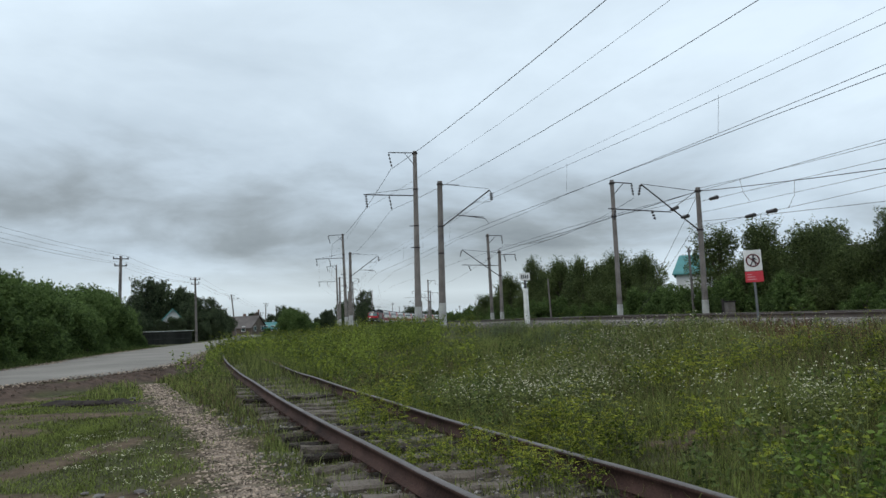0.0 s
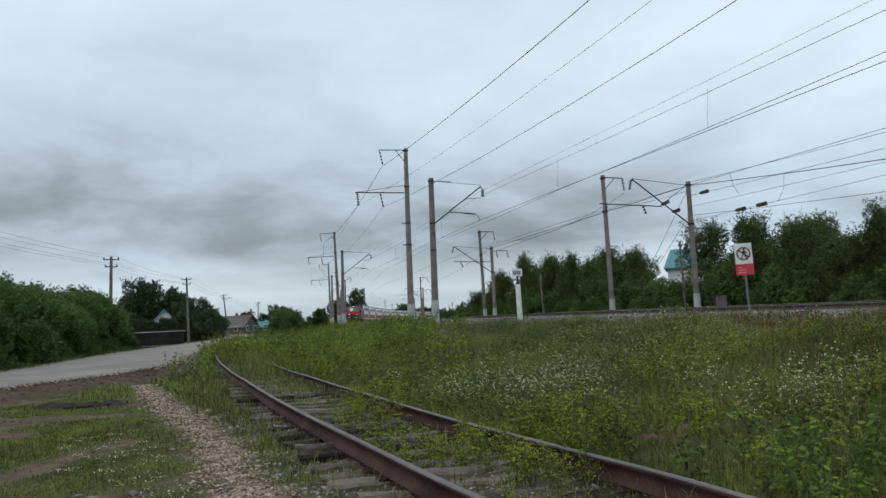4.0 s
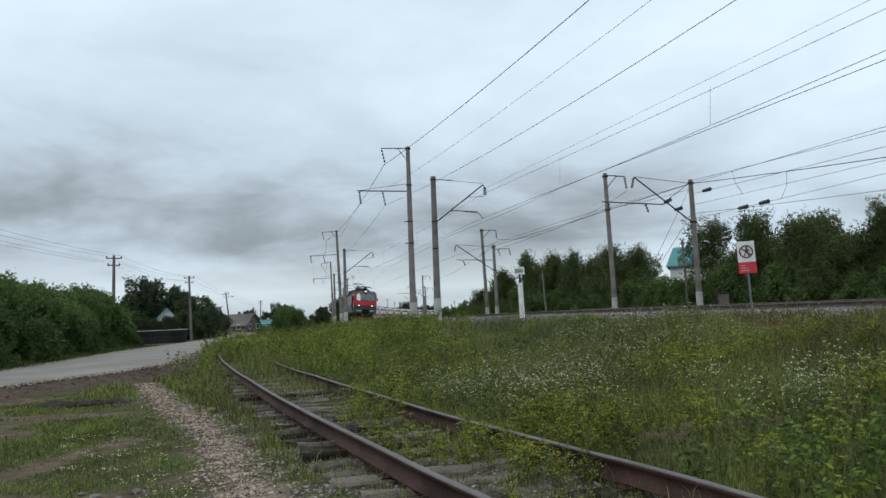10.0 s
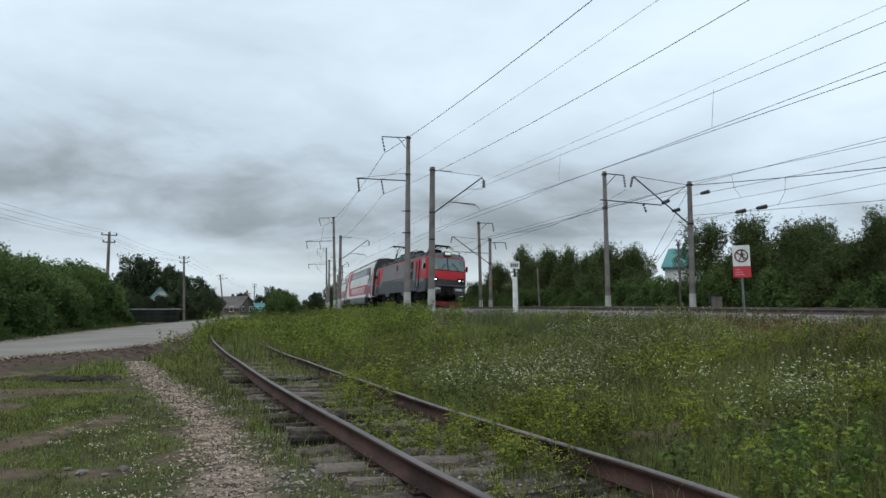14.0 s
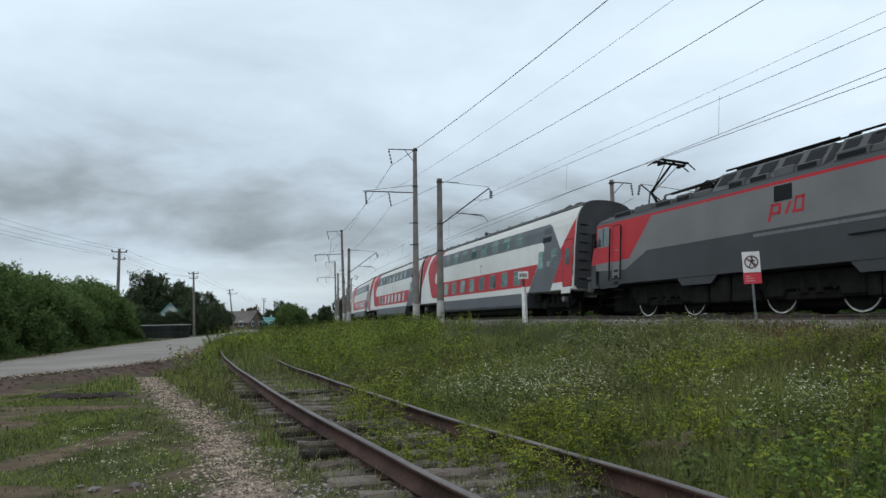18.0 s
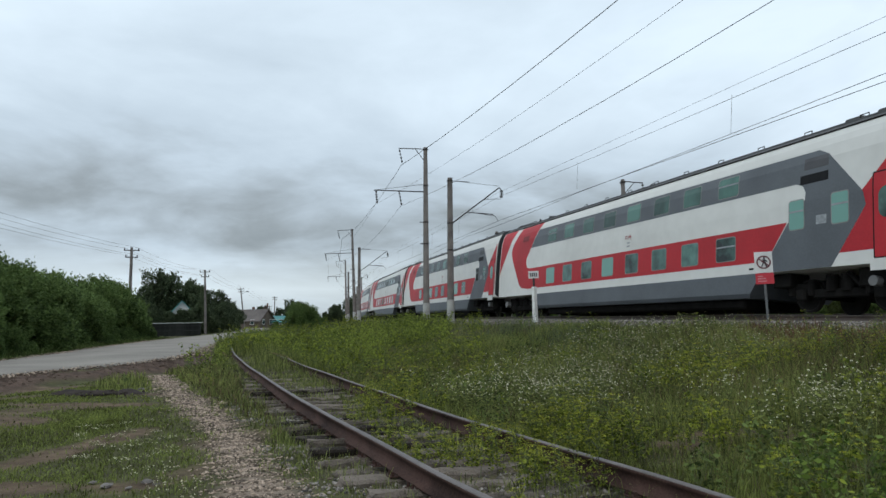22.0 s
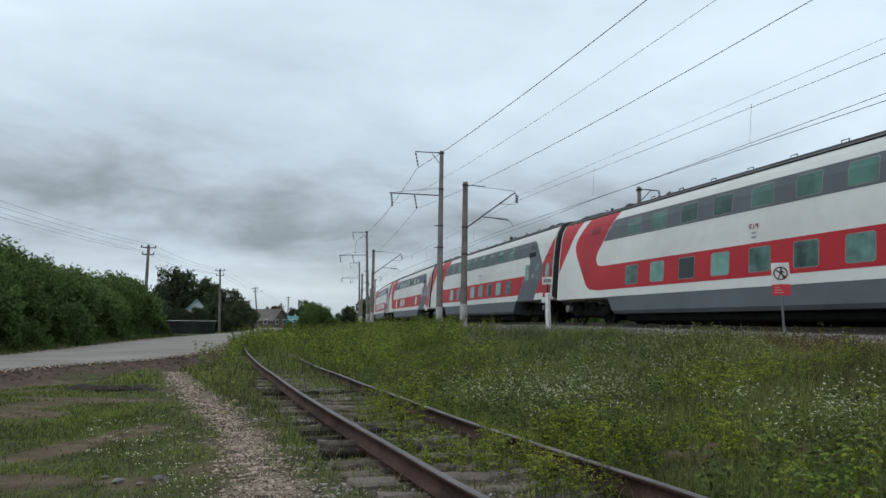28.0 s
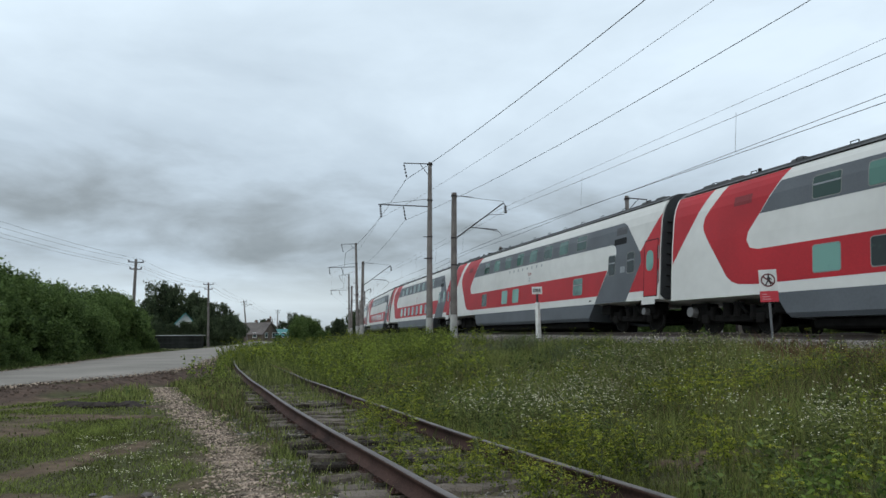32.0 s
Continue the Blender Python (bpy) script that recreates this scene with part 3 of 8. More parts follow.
def build_main_line():
    s = np.arange(-140, 420, 2.0)
    axis = lambda lat, z: np.array([line(v, lat, z) for v in s])
    for nm, lat0 in (("near", 0.0), ("far", TRACK2)):
        tr = empty("main_track", "double-track main line on grey crushed stone", "railway track", "main line tracks")
        tagged(tr, kind="structure")
        dz = 0.76 * math.sin(CANT)
        for lat, z in ((lat0 + 0.79, RAIL), (lat0 - 0.79, RAIL - 2 * dz)):
            p = axis(lat, z + 0.0)
            sweep("rail", p[:, :3], RAIL_PROFILE, RAIL_MAIN, RAIL_TOP, tr)
        bm = bmesh.new()
        box(bm, -1.35, 1.35, -0.13, 0.13, -0.2, 0.0, 0.02)
        me = bpy.data.meshes.new("sleeper")
        bm.to_mesh(me)
        bm.free()
        me.materials.append(SLEEPER_C)
        for v in np.arange(-40, 75, 0.6):
            ob = new("sleeper", me)
            c = line(v, lat0, RAIL - dz - 0.18)
            ob.matrix_world = Matrix.Translation(c) @ pose(0, 0, 0, 0, 0, math.degrees(heading(v))) @ pose(0, 0, 0, 0, math.degrees(CANT), 0)
            ob.parent = tr
    # ballast bed of both tracks
    lats = np.array([4.3, 3.6, 2.25, 1.4, 0.0, -1.4, -2.1, -2.8, -4.2, -5.6, -6.6, -8.4])
    hts = np.array([0.95, 1.16, RAIL - 0.17, RAIL - 0.19, RAIL - 0.24, RAIL - 0.30, RAIL - 0.32, RAIL - 0.16, RAIL - 0.24, RAIL - 0.30, RAIL - 0.34, 1.0])
    s = np.concatenate([np.arange(-140, -30, 4), np.arange(-30, 60, 0.5), np.arange(60, 420, 4)])
    v = np.array([[line(a, l, h) for l, h in zip(lats, hts)] for a in s])
    v[:, :, 2] += 0.02 * wavy(v[:, :, 0].ravel(), v[:, :, 1].ravel(), 2.5, 51).reshape(v.shape[:2])
    n, k = len(s), len(lats)
    i, j = np.meshgrid(np.arange(n - 1), np.arange(k - 1), indexing="ij")
    a = (i * k + j).ravel()
    tagged(raw("ballast_bed", v.reshape(-1, 3), np.stack([a, a + 1, a + k + 1, a + k], 1), BALLAST), "grey crushed stone ballast of the main line", "ballast", kind="structure")


BALLAST = mat("dusty_ballast", (0.135, 0.125, 0.115), 0.95, 0.4, 6, 22, 0.9, tint=(0.075, 0.068, 0.06), spec=0.1)
build_main_line()

# ---- the train ----
SPEED = (-14.783, -107.747, 7.018, -0.494)


def front_at(t):
    u = (t - 17) / 10
    late = max(0.0, t - 30.0)
    return SPEED[0] + SPEED[1] * u + SPEED[2] * u * u + SPEED[3] * u ** 3 + 0.12 * late * late


def on_track(s_front, length):
    """The pose of a vehicle whose front coupling is at s_front: x to its rear, y to the camera's side."""
    a, b = line(s_front + length * 0.15), line(s_front + length * 0.85)
    d = (b - a).normalized()
    n = Vector((-d.y, d.x, 0))
    m_ = Matrix(((d.x, n.x, 0, 0), (d.y, n.y, 0, 0), (0, 0, 1, 0), (0, 0, 0, 1)))
    c = (a + b) / 2
    return Matrix.Translation((c.x, c.y, c.z + RAIL - 0.76 * math.sin(CANT))) @ m_ @ Matrix.Rotation(CANT, 4, "X")


LOCO_L, CAR_L, CARS = 22.5, 26.2, 14
TRAIN = []


def car_side(z):
    """Half the width of a coach at a height over the rail."""
    return float(np.interp(z, [0.4, 0.6, 3.0, 4.1, 4.45, 4.65, 4.85, 5.05, 5.25], [1.50, 1.575, 1.575, 1.52, 1.45, 1.38, 1.27, 1.0, 0.0]))


BREAKS = [0.6, 3.0, 4.1, 4.45, 4.65, 4.75]


def paint(name, poly, material, parent, side_fn, proud=0.004, breaks=BREAKS, length=CAR_L, sgn=1, label=""):
    """A painted field of the body side, given by its outline (u, z), bent onto the side."""
    t = bmesh.new()
    t.faces.new([t.verts.new((u - length / 2, 0, z)) for u, z in poly])
    for zb in breaks:
        bmesh.ops.bisect_plane(t, geom=t.verts[:] + t.edges[:] + t.faces[:], plane_co=(0, 0, zb), plane_no=(0, 0, 1))
    bmesh.ops.triangulate(t, faces=t.faces[:])
    for v in t.verts:
        v.co.y = sgn * (side_fn(v.co.z) + proud)
    for f in t.faces:
        f.normal_update()
        if f.normal.y * sgn < 0:
            f.normal_flip()
    return part(name, t, material, parent, label)


def rounded(u0, u1, z0, z1, r, n=3):
    out = []
    for cx, cz, a0 in ((u1 - r, z1 - r, 0), (u0 + r, z1 - r, 90), (u0 + r, z0 + r, 180), (u1 - r, z0 + r, 270)):
        for i in range(n + 1):
            a = radians(a0 + 90 * i / n)
            out.append((cx + r * math.cos(a), cz + r * math.sin(a)))
    return out


def side_window(parent, u0, u1, z0, z1, side_fn, length, r=0.07, bar=False, glass=GLASS, rim=0.028, breaks=BREAKS, name="window", sgn=1):
    """A pane in a dark rubber seal; some open at the top."""
    w = paint(name, rounded(u0 - rim, u1 + rim, z0 - rim, z1 + rim, r + rim * 0.7), SEAL, parent, side_fn, 0.007, breaks, length, sgn)
    paint("pane", rounded(u0, u1, z0, z1, r), glass, w, side_fn, 0.011, breaks, length, sgn)
    if bar:
        zb = z0 + (z1 - z0) * 0.62
        paint("bar", [(u0, zb - 0.025), (u1, zb - 0.025), (u1, zb + 0.025), (u0, zb + 0.025)], GALV, w, side_fn, 0.016, breaks, length, sgn)
    return w


def wheelset(parent, x, r, rim_mat):
    """An axle with two wheels, turning about its own axis."""
    bm = bmesh.new()
    rod(bm, (0, -0.8, 0), (0, 0.8, 0), 0.08, seg=10)
    ws = part("wheelset", bm, UNDER, parent)
    ws.location = (x, 0, r)
    for sy in (0.79, -0.79):
        w = bmesh.new()
        disc(w, (0, sy, 0), (0, 1, 0), r, 0.13, 28)
        bmesh.ops.bevel(w, geom=[e for e in w.edges if abs(e.verts[0].co.y - e.verts[1].co.y) < 1e-4], offset=0.02, segments=1, affect="EDGES")
        wh = part("wheel", w, STEEL, ws)
        f = bmesh.new()
        s_ = 1 if sy > 0 else -1
        disc(f, (0, sy + s_ * 0.067, 0), (0, 1, 0), r * 0.86, 0.02, 24)
        part("wheel_disc", f, UNDER, ws)
        rg = bmesh.new()
        seg = 32
        a = [rg.verts.new((math.cos(i * 2 * math.pi / seg) * r * 0.97, sy + s_ * 0.078, math.sin(i * 2 * math.pi / seg) * r * 0.97)) for i in range(seg)]
        b = [rg.verts.new((math.cos(i * 2 * math.pi / seg) * r * 0.90, sy + s_ * 0.080, math.sin(i * 2 * math.pi / seg) * r * 0.90)) for i in range(seg)]
        for i in range(seg):
            rg.faces.new((a[i], a[(i + 1) % seg], b[(i + 1) % seg], b[i]))
        part("tyre_rim", rg, rim_mat, ws)
    return ws


def bogie(parent, x, base, r, rim_mat, cover=False):
    bm = bmesh.new()
    if cover:
        for sy in (1.12, -1.12):
            box(bm, -base / 2 - 0.75, base / 2 + 0.75, sy - 0.05, sy + 0.05, 0.66, 1.18, 0.04)
            for xx in (-base / 2, base / 2):
                box(bm, xx - 0.42, xx + 0.42, sy - 0.06, sy + 0.06, 0.42, 0.80, 0.08)
    for sy in (1.02, -1.02):
        s_ = 1 if sy > 0 else -1
        # dropped side frame
        for x0, x1, z0, z1 in ((-base / 2 - 0.55, -base / 2 + 0.45, 0.55, 0.80), (-base / 2 + 0.35, base / 2 - 0.35, 0.38, 0.62), (base / 2 - 0.45, base / 2 + 0.55, 0.55, 0.80)):
            box(bm, x0, x1, sy - 0.09, sy + 0.09, z0, z1, 0.03)
        for xx in (-base / 2, base / 2):
            box(bm, xx - 0.17, xx + 0.17, sy - 0.05 + s_ * 0.08, sy + 0.05 + s_ * 0.12, r - 0.16, r + 0.16, 0.04)
            for dx in (-0.34, 0.34):
                rod(bm, (xx + dx, sy + s_ * 0.06, r - 0.02), (xx + dx, sy + s_ * 0.06, r + 0.42), 0.11, seg=10)
        for dx in (-0.25, 0.25):
            rod(bm, (dx, sy + s_ * 0.05, 0.55), (dx, sy + s_ * 0.05, 1.0), 0.16, seg=12)
        rod(bm, (-base / 2 + 0.5, sy + s_ * 0.15, 0.62), (-base / 2 + 0.9, sy + s_ * 0.15, 1.02), 0.05, seg=8)
    box(bm, -0.4, 0.4, -1.0, 1.0, 0.45, 0.95, 0.05)
    bg = part("bogie", bm, UNDER, parent)
    bg.location = (x, 0, 0)
    return [wheelset(parent, x - base / 2, r, rim_mat), wheelset(parent, x + base / 2, r, rim_mat)]


def U(u):
    return 0.989 * u - 0.11


def V(z):
    return 0.985 * z


def field(pts):
    return [(U(a), V(b)) for a, b in pts]


def hull(profile, x0, x1, bm, both_caps=True):
    """A long body from half a cross-section (y, z), bottom to crown."""
    ring = [(y, z) for y, z in profile] + [(-y, z) for y, z in reversed(profile)]
    a = [bm.verts.new((x0, y, z)) for y, z in ring]
    b = [bm.verts.new((x1, y, z)) for y, z in ring]
    n = len(ring)
    for i in range(n):
        bm.faces.new((a[i], b[i], b[(i + 1) % n], a[(i + 1) % n]))
    bm.faces.new(a)
    bm.faces.new(list(reversed(b)))
    bmesh.ops.recalc_face_normals(bm, faces=bm.faces[:])


def make_car(kind="sleeper"):
    car = empty("passenger_coach", COACH_LABEL[kind], "railway coach", "coaches of the train")
    L2 = CAR_L / 2
    X0, X1 = 0.0 - L2, 25.55 - L2
    bm = bmesh.new()
    zs = [1.13, 2.0, 3.0, 4.1, 4.45, 4.65, 4.84]
    hull([(1.2, 1.10)] + [(car_side(z), z) for z in zs] + [(1.18, 4.88), (0.0, 4.95)], X0, X1, bm)
    body = part("body", bm, WHITE, car)
    bm = bmesh.new()
    hull([(1.29, 4.845), (1.25, 4.90), (1.08, 5.03), (0.80, 5.15), (0.45, 5.22), (0.0, 5.25)], X0 + 0.05, X1 - 0.05, bm)
    for y in (1.10, 0.95, -0.95, -1.10):
        z = float(np.interp(abs(y), [0.8, 1.08, 1.25], [5.15, 5.03, 4.90]))
        box(bm, X0 + 0.4, X1 - 0.4, y - 0.02, y + 0.02, z - 0.03, z + 0.035)
    part("roof", bm, ROOF_GREY, car, "ribbed dusty grey roof")
    # low gutter rail and small roof fittings
    for y in (1.30, -1.30):
        part("gutter_rail", rod(bmesh.new(), (X0 + 0.3, y * 0.985, 4.87), (X1 - 0.3, y * 0.985, 4.87), 0.02, seg=6), UNDER, car)
    for x in (X1 - 1.0, X1 - 1.7, X1 - 2.4, X1 - 5.0, X0 + 1.2, X0 + 2.2):
        bm = bmesh.new()
        box(bm, x - 0.28, x + 0.28, 0.55, 0.85, 5.05, 5.24, 0.03)
        part("roof_hatch", bm, ROOF_GREY, car)
    bm = bmesh.new()
    rod(bm, (X1 - 3.2, 0.6, 5.1), (X1 - 3.2, 0.6, 5.36), 0.06, seg=8)
    part("roof_vent", bm, UNDER, car)
    for k in range(13):
        x = X0 + 1.6 + k * 1.86
        bm = rod(bmesh.new(), (x, 0.98, 5.05), (x, 0.98, 5.19), 0.014, seg=5)
        rod(bm, (x + 0.26, 0.98, 5.05), (x + 0.26, 0.98, 5.19), 0.014, seg=5)
        rod(bm, (x, 0.98, 5.185), (x + 0.26, 0.98, 5.185), 0.014, seg=5)
        part("roof_hoop", bm, UNDER, car)
    # low middle section with slanted ends
    bm = bmesh.new()
    sec = [(1.50, 0.42), (1.575, 0.55), (1.575, 1.14)]
    lo, hi = (U(5.5) - L2, U(20.5) - L2), (U(4.95) - L2, U(21.05) - L2)
    ring = sec + [(-y, z) for y, z in reversed(sec)]
    f = lambda z, k: lo[k] + (hi[k] - lo[k]) * (z - 0.42) / 0.72
    a = [bm.verts.new((f(z, 0), y, z)) for y, z in ring]
    b = [bm.verts.new((f(z, 1), y, z)) for y, z in ring]
    for i in range(6):
        bm.faces.new((a[i], b[i], b[(i + 1) % 6], a[(i + 1) % 6]))
    bm.faces.new(a)
    bm.faces.new(list(reversed(b)))
    bmesh.ops.recalc_face_normals(bm, faces=bm.faces[:])
    part("skirt", bm, GREY, car, "grey lower skirt")
    # one plain dark block added to close the gap below the low section
    part("underfloor_gear", box(bmesh.new(), lo[0] + 0.5, lo[1] - 0.5, -1.25, 1.25, 0.14, 0.44, 0.06), UNDER, car, "plain dark block under the floor")
    # dark ends with gangway bellows
    for x, s_ in ((X0, -1), (X1, 1)):
        bm = bmesh.new()
        hull([(1.35, 1.15)] + [(car_side(z) - 0.05, z) for z in (1.3, 3.0, 4.1, 4.45, 4.65)] + [(1.2, 4.86), (1.03, 5.02), (0.76, 5.13), (0.45, 5.19), (0.0, 5.22)], min(x - s_ * 0.02, x + s_ * 0.07), max(x - s_ * 0.02, x + s_ * 0.07), bm)
        part("end_wall", bm, ENDGREY, car)
        bm = bmesh.new()
        for k in range(3):
            xx = x + s_ * (0.08 + 0.075 * k)
            box(bm, xx - 0.03, xx + 0.03, -0.75, 0.75, 1.25, 3.6, 0.02)
        part("gangway", bm, BLACK, car)
        bm = bmesh.new()
        box(bm, min(x, x + s_ * 0.25), max(x, x + s_ * 0.25), -0.2, 0.2, 0.9, 1.2, 0.03)
        part("coupler", bm, UNDER, car)
        bm = bmesh.new()
        for z in (1.6, 2.0, 2.4, 2.8, 3.2, 3.6, 4.0):
            rod(bm, (x + s_ * 0.1, 0.95, z), (x + s_ * 0.1, 1.35, z), 0.018, seg=6)
        part("end_ladder", bm, UNDER, car)
    # livery
    def p_(nm, pts, m_, lb=""):
        for sg in (1, -1):
            paint(nm, field(pts), m_, car, car_side, sgn=sg, label=lb)

    p_("red_band", [(3.93, 2.54), (4.72, 1.48), (21.9, 1.47), (22.55, 1.52), (22.85, 1.62), (23.08, 1.80), (24.06, 3.18), (24.24, 3.48), (24.27, 3.66), (24.2, 3.92), (23.64, 4.5), (23.33, 4.90), (20.65, 4.90), (21.02, 4.45), (21.70, 3.62), (22.12, 3.14), (22.19, 2.88), (22.05, 2.62), (21.7, 2.54)], RED, "red band sweeping up at one end")
    p_("red_end", [(23.97, 4.90), (25.88, 4.90), (25.88, 2.45)], RED)
    p_("grey_band", [(21.655, 3.64), (20.98, 4.44), (20.88, 4.54), (2.85, 4.44), (2.5, 4.26), (1.42, 3.02), (1.34, 2.66), (2.42, 1.15), (4.97, 1.15), (3.9, 2.52), (3.36, 2.6), (3.26, 3.3), (3.36, 3.5), (3.6, 3.6)], GREY, "grey window band")
    p_("red_doorway", [(0.12, 4.40), (1.45, 3.05), (1.338, 2.66), (2.165, 1.5), (0.36, 1.5), (0.12, 1.8)], RED)
    # doors and windows
    door = paint("door", rounded(U(0.22), U(1.15), V(1.25), V(3.45), 0.05), BLACK, car, car_side, 0.007)
    paint("door_leaf", rounded(U(0.26), U(1.11), V(1.29), V(3.41), 0.04), RED, door, car_side, 0.012)
    paint("door_window", rounded(U(0.5), U(0.98), V(2.24), V(3.04), 0.22), GLASS, door, car_side, 0.018)
    for z0 in (1.7, 2.6):
        part("door_handle", rod(bmesh.new(), (U(0.12) - L2, 1.62, z0), (U(0.12) - L2, 1.62, z0 + 0.5), 0.018, seg=6), GALV, door)
    paint("step_hatch", [(U(0.35), 0.95), (U(1.25), 0.95), (U(1.25), 1.24), (U(0.35), 1.24)], WHITE, car, car_side, 0.012)
    lows = [6.5, 8.32, 10.12, 11.95, 13.78, 15.58, 17.4, 19.2]
    ups = [6.44, 8.28, 10.08, 11.93, 13.76, 15.58, 17.43, 19.2]
    if kind == "diner":
        lows = [6.6, 14.1, 15.8, 19.3]
    for sg in (1, -1):
        for i, c in enumerate(ups):
            side_window(car, U(c - 0.46), U(c + 0.46), V(3.72), V(4.36), car_side, CAR_L, bar=i in (0, 7) and sg > 0, sgn=sg, glass=GLASS_DULL)
        for i, c in enumerate(lows):
            side_window(car, U(c - 0.44), U(c + 0.44), V(1.64), V(2.38), car_side, CAR_L, bar=i == 0 and sg > 0, sgn=sg)
    for u0, u1 in ((3.32, 3.84), (1.86, 2.38)):
        side_window(car, U(u0), U(u1), V(2.3), V(3.12), car_side, CAR_L, bar=True)
    paint("display", rounded(U(2.5), U(3.46), V(3.54), V(3.8), 0.02), BLACK, car, car_side, 0.009, label="black destination display")
    paint("vent_grille", rounded(U(2.5), U(3.33), V(3.94), V(4.27), 0.02), VENTGREY, car, car_side, 0.009)
    paint("vent_grille", rounded(U(22.02), U(22.8), V(4.05), V(4.36), 0.02), VENTRED, car, car_side, 0.009)
    paint("notice_panel", rounded(U(2.55), U(2.9), V(2.35), V(2.6), 0.02), NOTICE, car, car_side, 0.009)
    # emblem and number lines as plain strokes
    em = paint("emblem", [(U(12.06), V(3.06)), (U(12.16), V(3.06)), (U(12.16), V(3.16)), (U(12.06), V(3.16))], EMBLEM, car, car_side, 0.009)
    for a, b in (((12.02, 2.98), (12.06, 3.16)), ((12.2, 3.0), (12.25, 3.16)), ((12.3, 3.03), (12.44, 3.07)), ((12.3, 3.13), (12.44, 3.17)), ((12.40, 3.03), (12.44, 3.17))):
        paint("emblem_stroke", [(U(a[0]), V(a[1])), (U(b[0]), V(a[1])), (U(b[0]), V(b[1])), (U(a[0]), V(b[1]))], EMBLEM, em, car_side, 0.009)
    for z in (2.84, 2.70):
        paint("lettering_bar", [(U(12.1), V(z)), (U(12.32), V(z)), (U(12.32), V(z + 0.06)), (U(12.1), V(z + 0.06))], NOTICE, em, car_side, 0.009)
    if kind == "diner":
        for k in range(8):
            u = 15.1 - k * 0.63
            paint("lettering_bar", [(U(u), V(3.36)), (U(u + 0.13), V(3.36)), (U(u + 0.13), V(3.50)), (U(u), V(3.50))], NOTICE, car, car_side, 0.009)
    paint("lamp_window", rounded(U(5.25), U(5.45), V(1.27), V(1.33), 0.02), BLACK, car, car_side, 0.009)
    # running gear
    sets = []
    for xc in (U(2.62) - L2, U(23.35) - L2):
        sets += [(w, 0.475) for w in bogie(car, xc, 2.5, 0.475, UNDER)]
    for u0, u1, z0, z1, y1 in ((0.9, 1.9, 0.62, 1.1, 1.25), (4.1, 4.8, 0.7, 1.1, 1.3), (20.9, 21.5, 0.6, 1.08, 1.2), (24.6, 25.3, 0.65, 1.05, 1.1)):
        for s_ in (1, -1):
            part("equipment_box", box(bmesh.new(), U(u0) - L2, U(u1) - L2, min(s_ * 0.6, s_ * y1), max(s_ * 0.6, s_ * y1), z0, z1, 0.03), UNDER, car)
    part("air_tank", rod(bmesh.new(), (U(25.1) - L2, 1.1, 0.72), (U(25.1) - L2, 1.40, 0.72), 0.17, seg=14), LOCO_LIGHT, car)
    part("air_tank", rod(bmesh.new(), (U(1.3) - L2, 1.15, 0.72), (U(1.3) - L2, 1.45, 0.72), 0.13, seg=14), LOCO_LIGHT, car)
    return car, sets


COACH_LABEL = {"sleeper": "double-deck coach in off-white, red and grey livery", "diner": "double-deck dining coach with few lower windows, red and grey",
               }
ENDGREY = mat("dark_grey_end_wall", (0.045, 0.047, 0.05), 0.7, 0.25, 1, 20, 0.05, spec=0.2)
VENTGREY = mat("grey_louvre", (0.07, 0.07, 0.075), 0.6, 0.2, 1, 90, 0.2)
VENTRED = mat("dark_red_louvre", (0.20, 0.012, 0.015), 0.6, 0.2, 1, 90, 0.2)
EMBLEM = mat("dull_red_emblem", (0.33, 0.09, 0.085), 0.5, 0.2, 4, 30, 0.0)
NOTICE = mat("pale_notice_print", (0.30, 0.32, 0.33), 0.6, 0.3, 9, 60, 0.0)
KINDS = ["sleeper", "sleeper", "sleeper", "sleeper", "sleeper", "diner", "sleeper", "sleeper"] + ["sleeper"] * 6

def loco_side(z):
    return float(np.interp(z, [0.9, 1.15, 3.75, 3.95], [1.50, 1.55, 1.55, 1.44]))


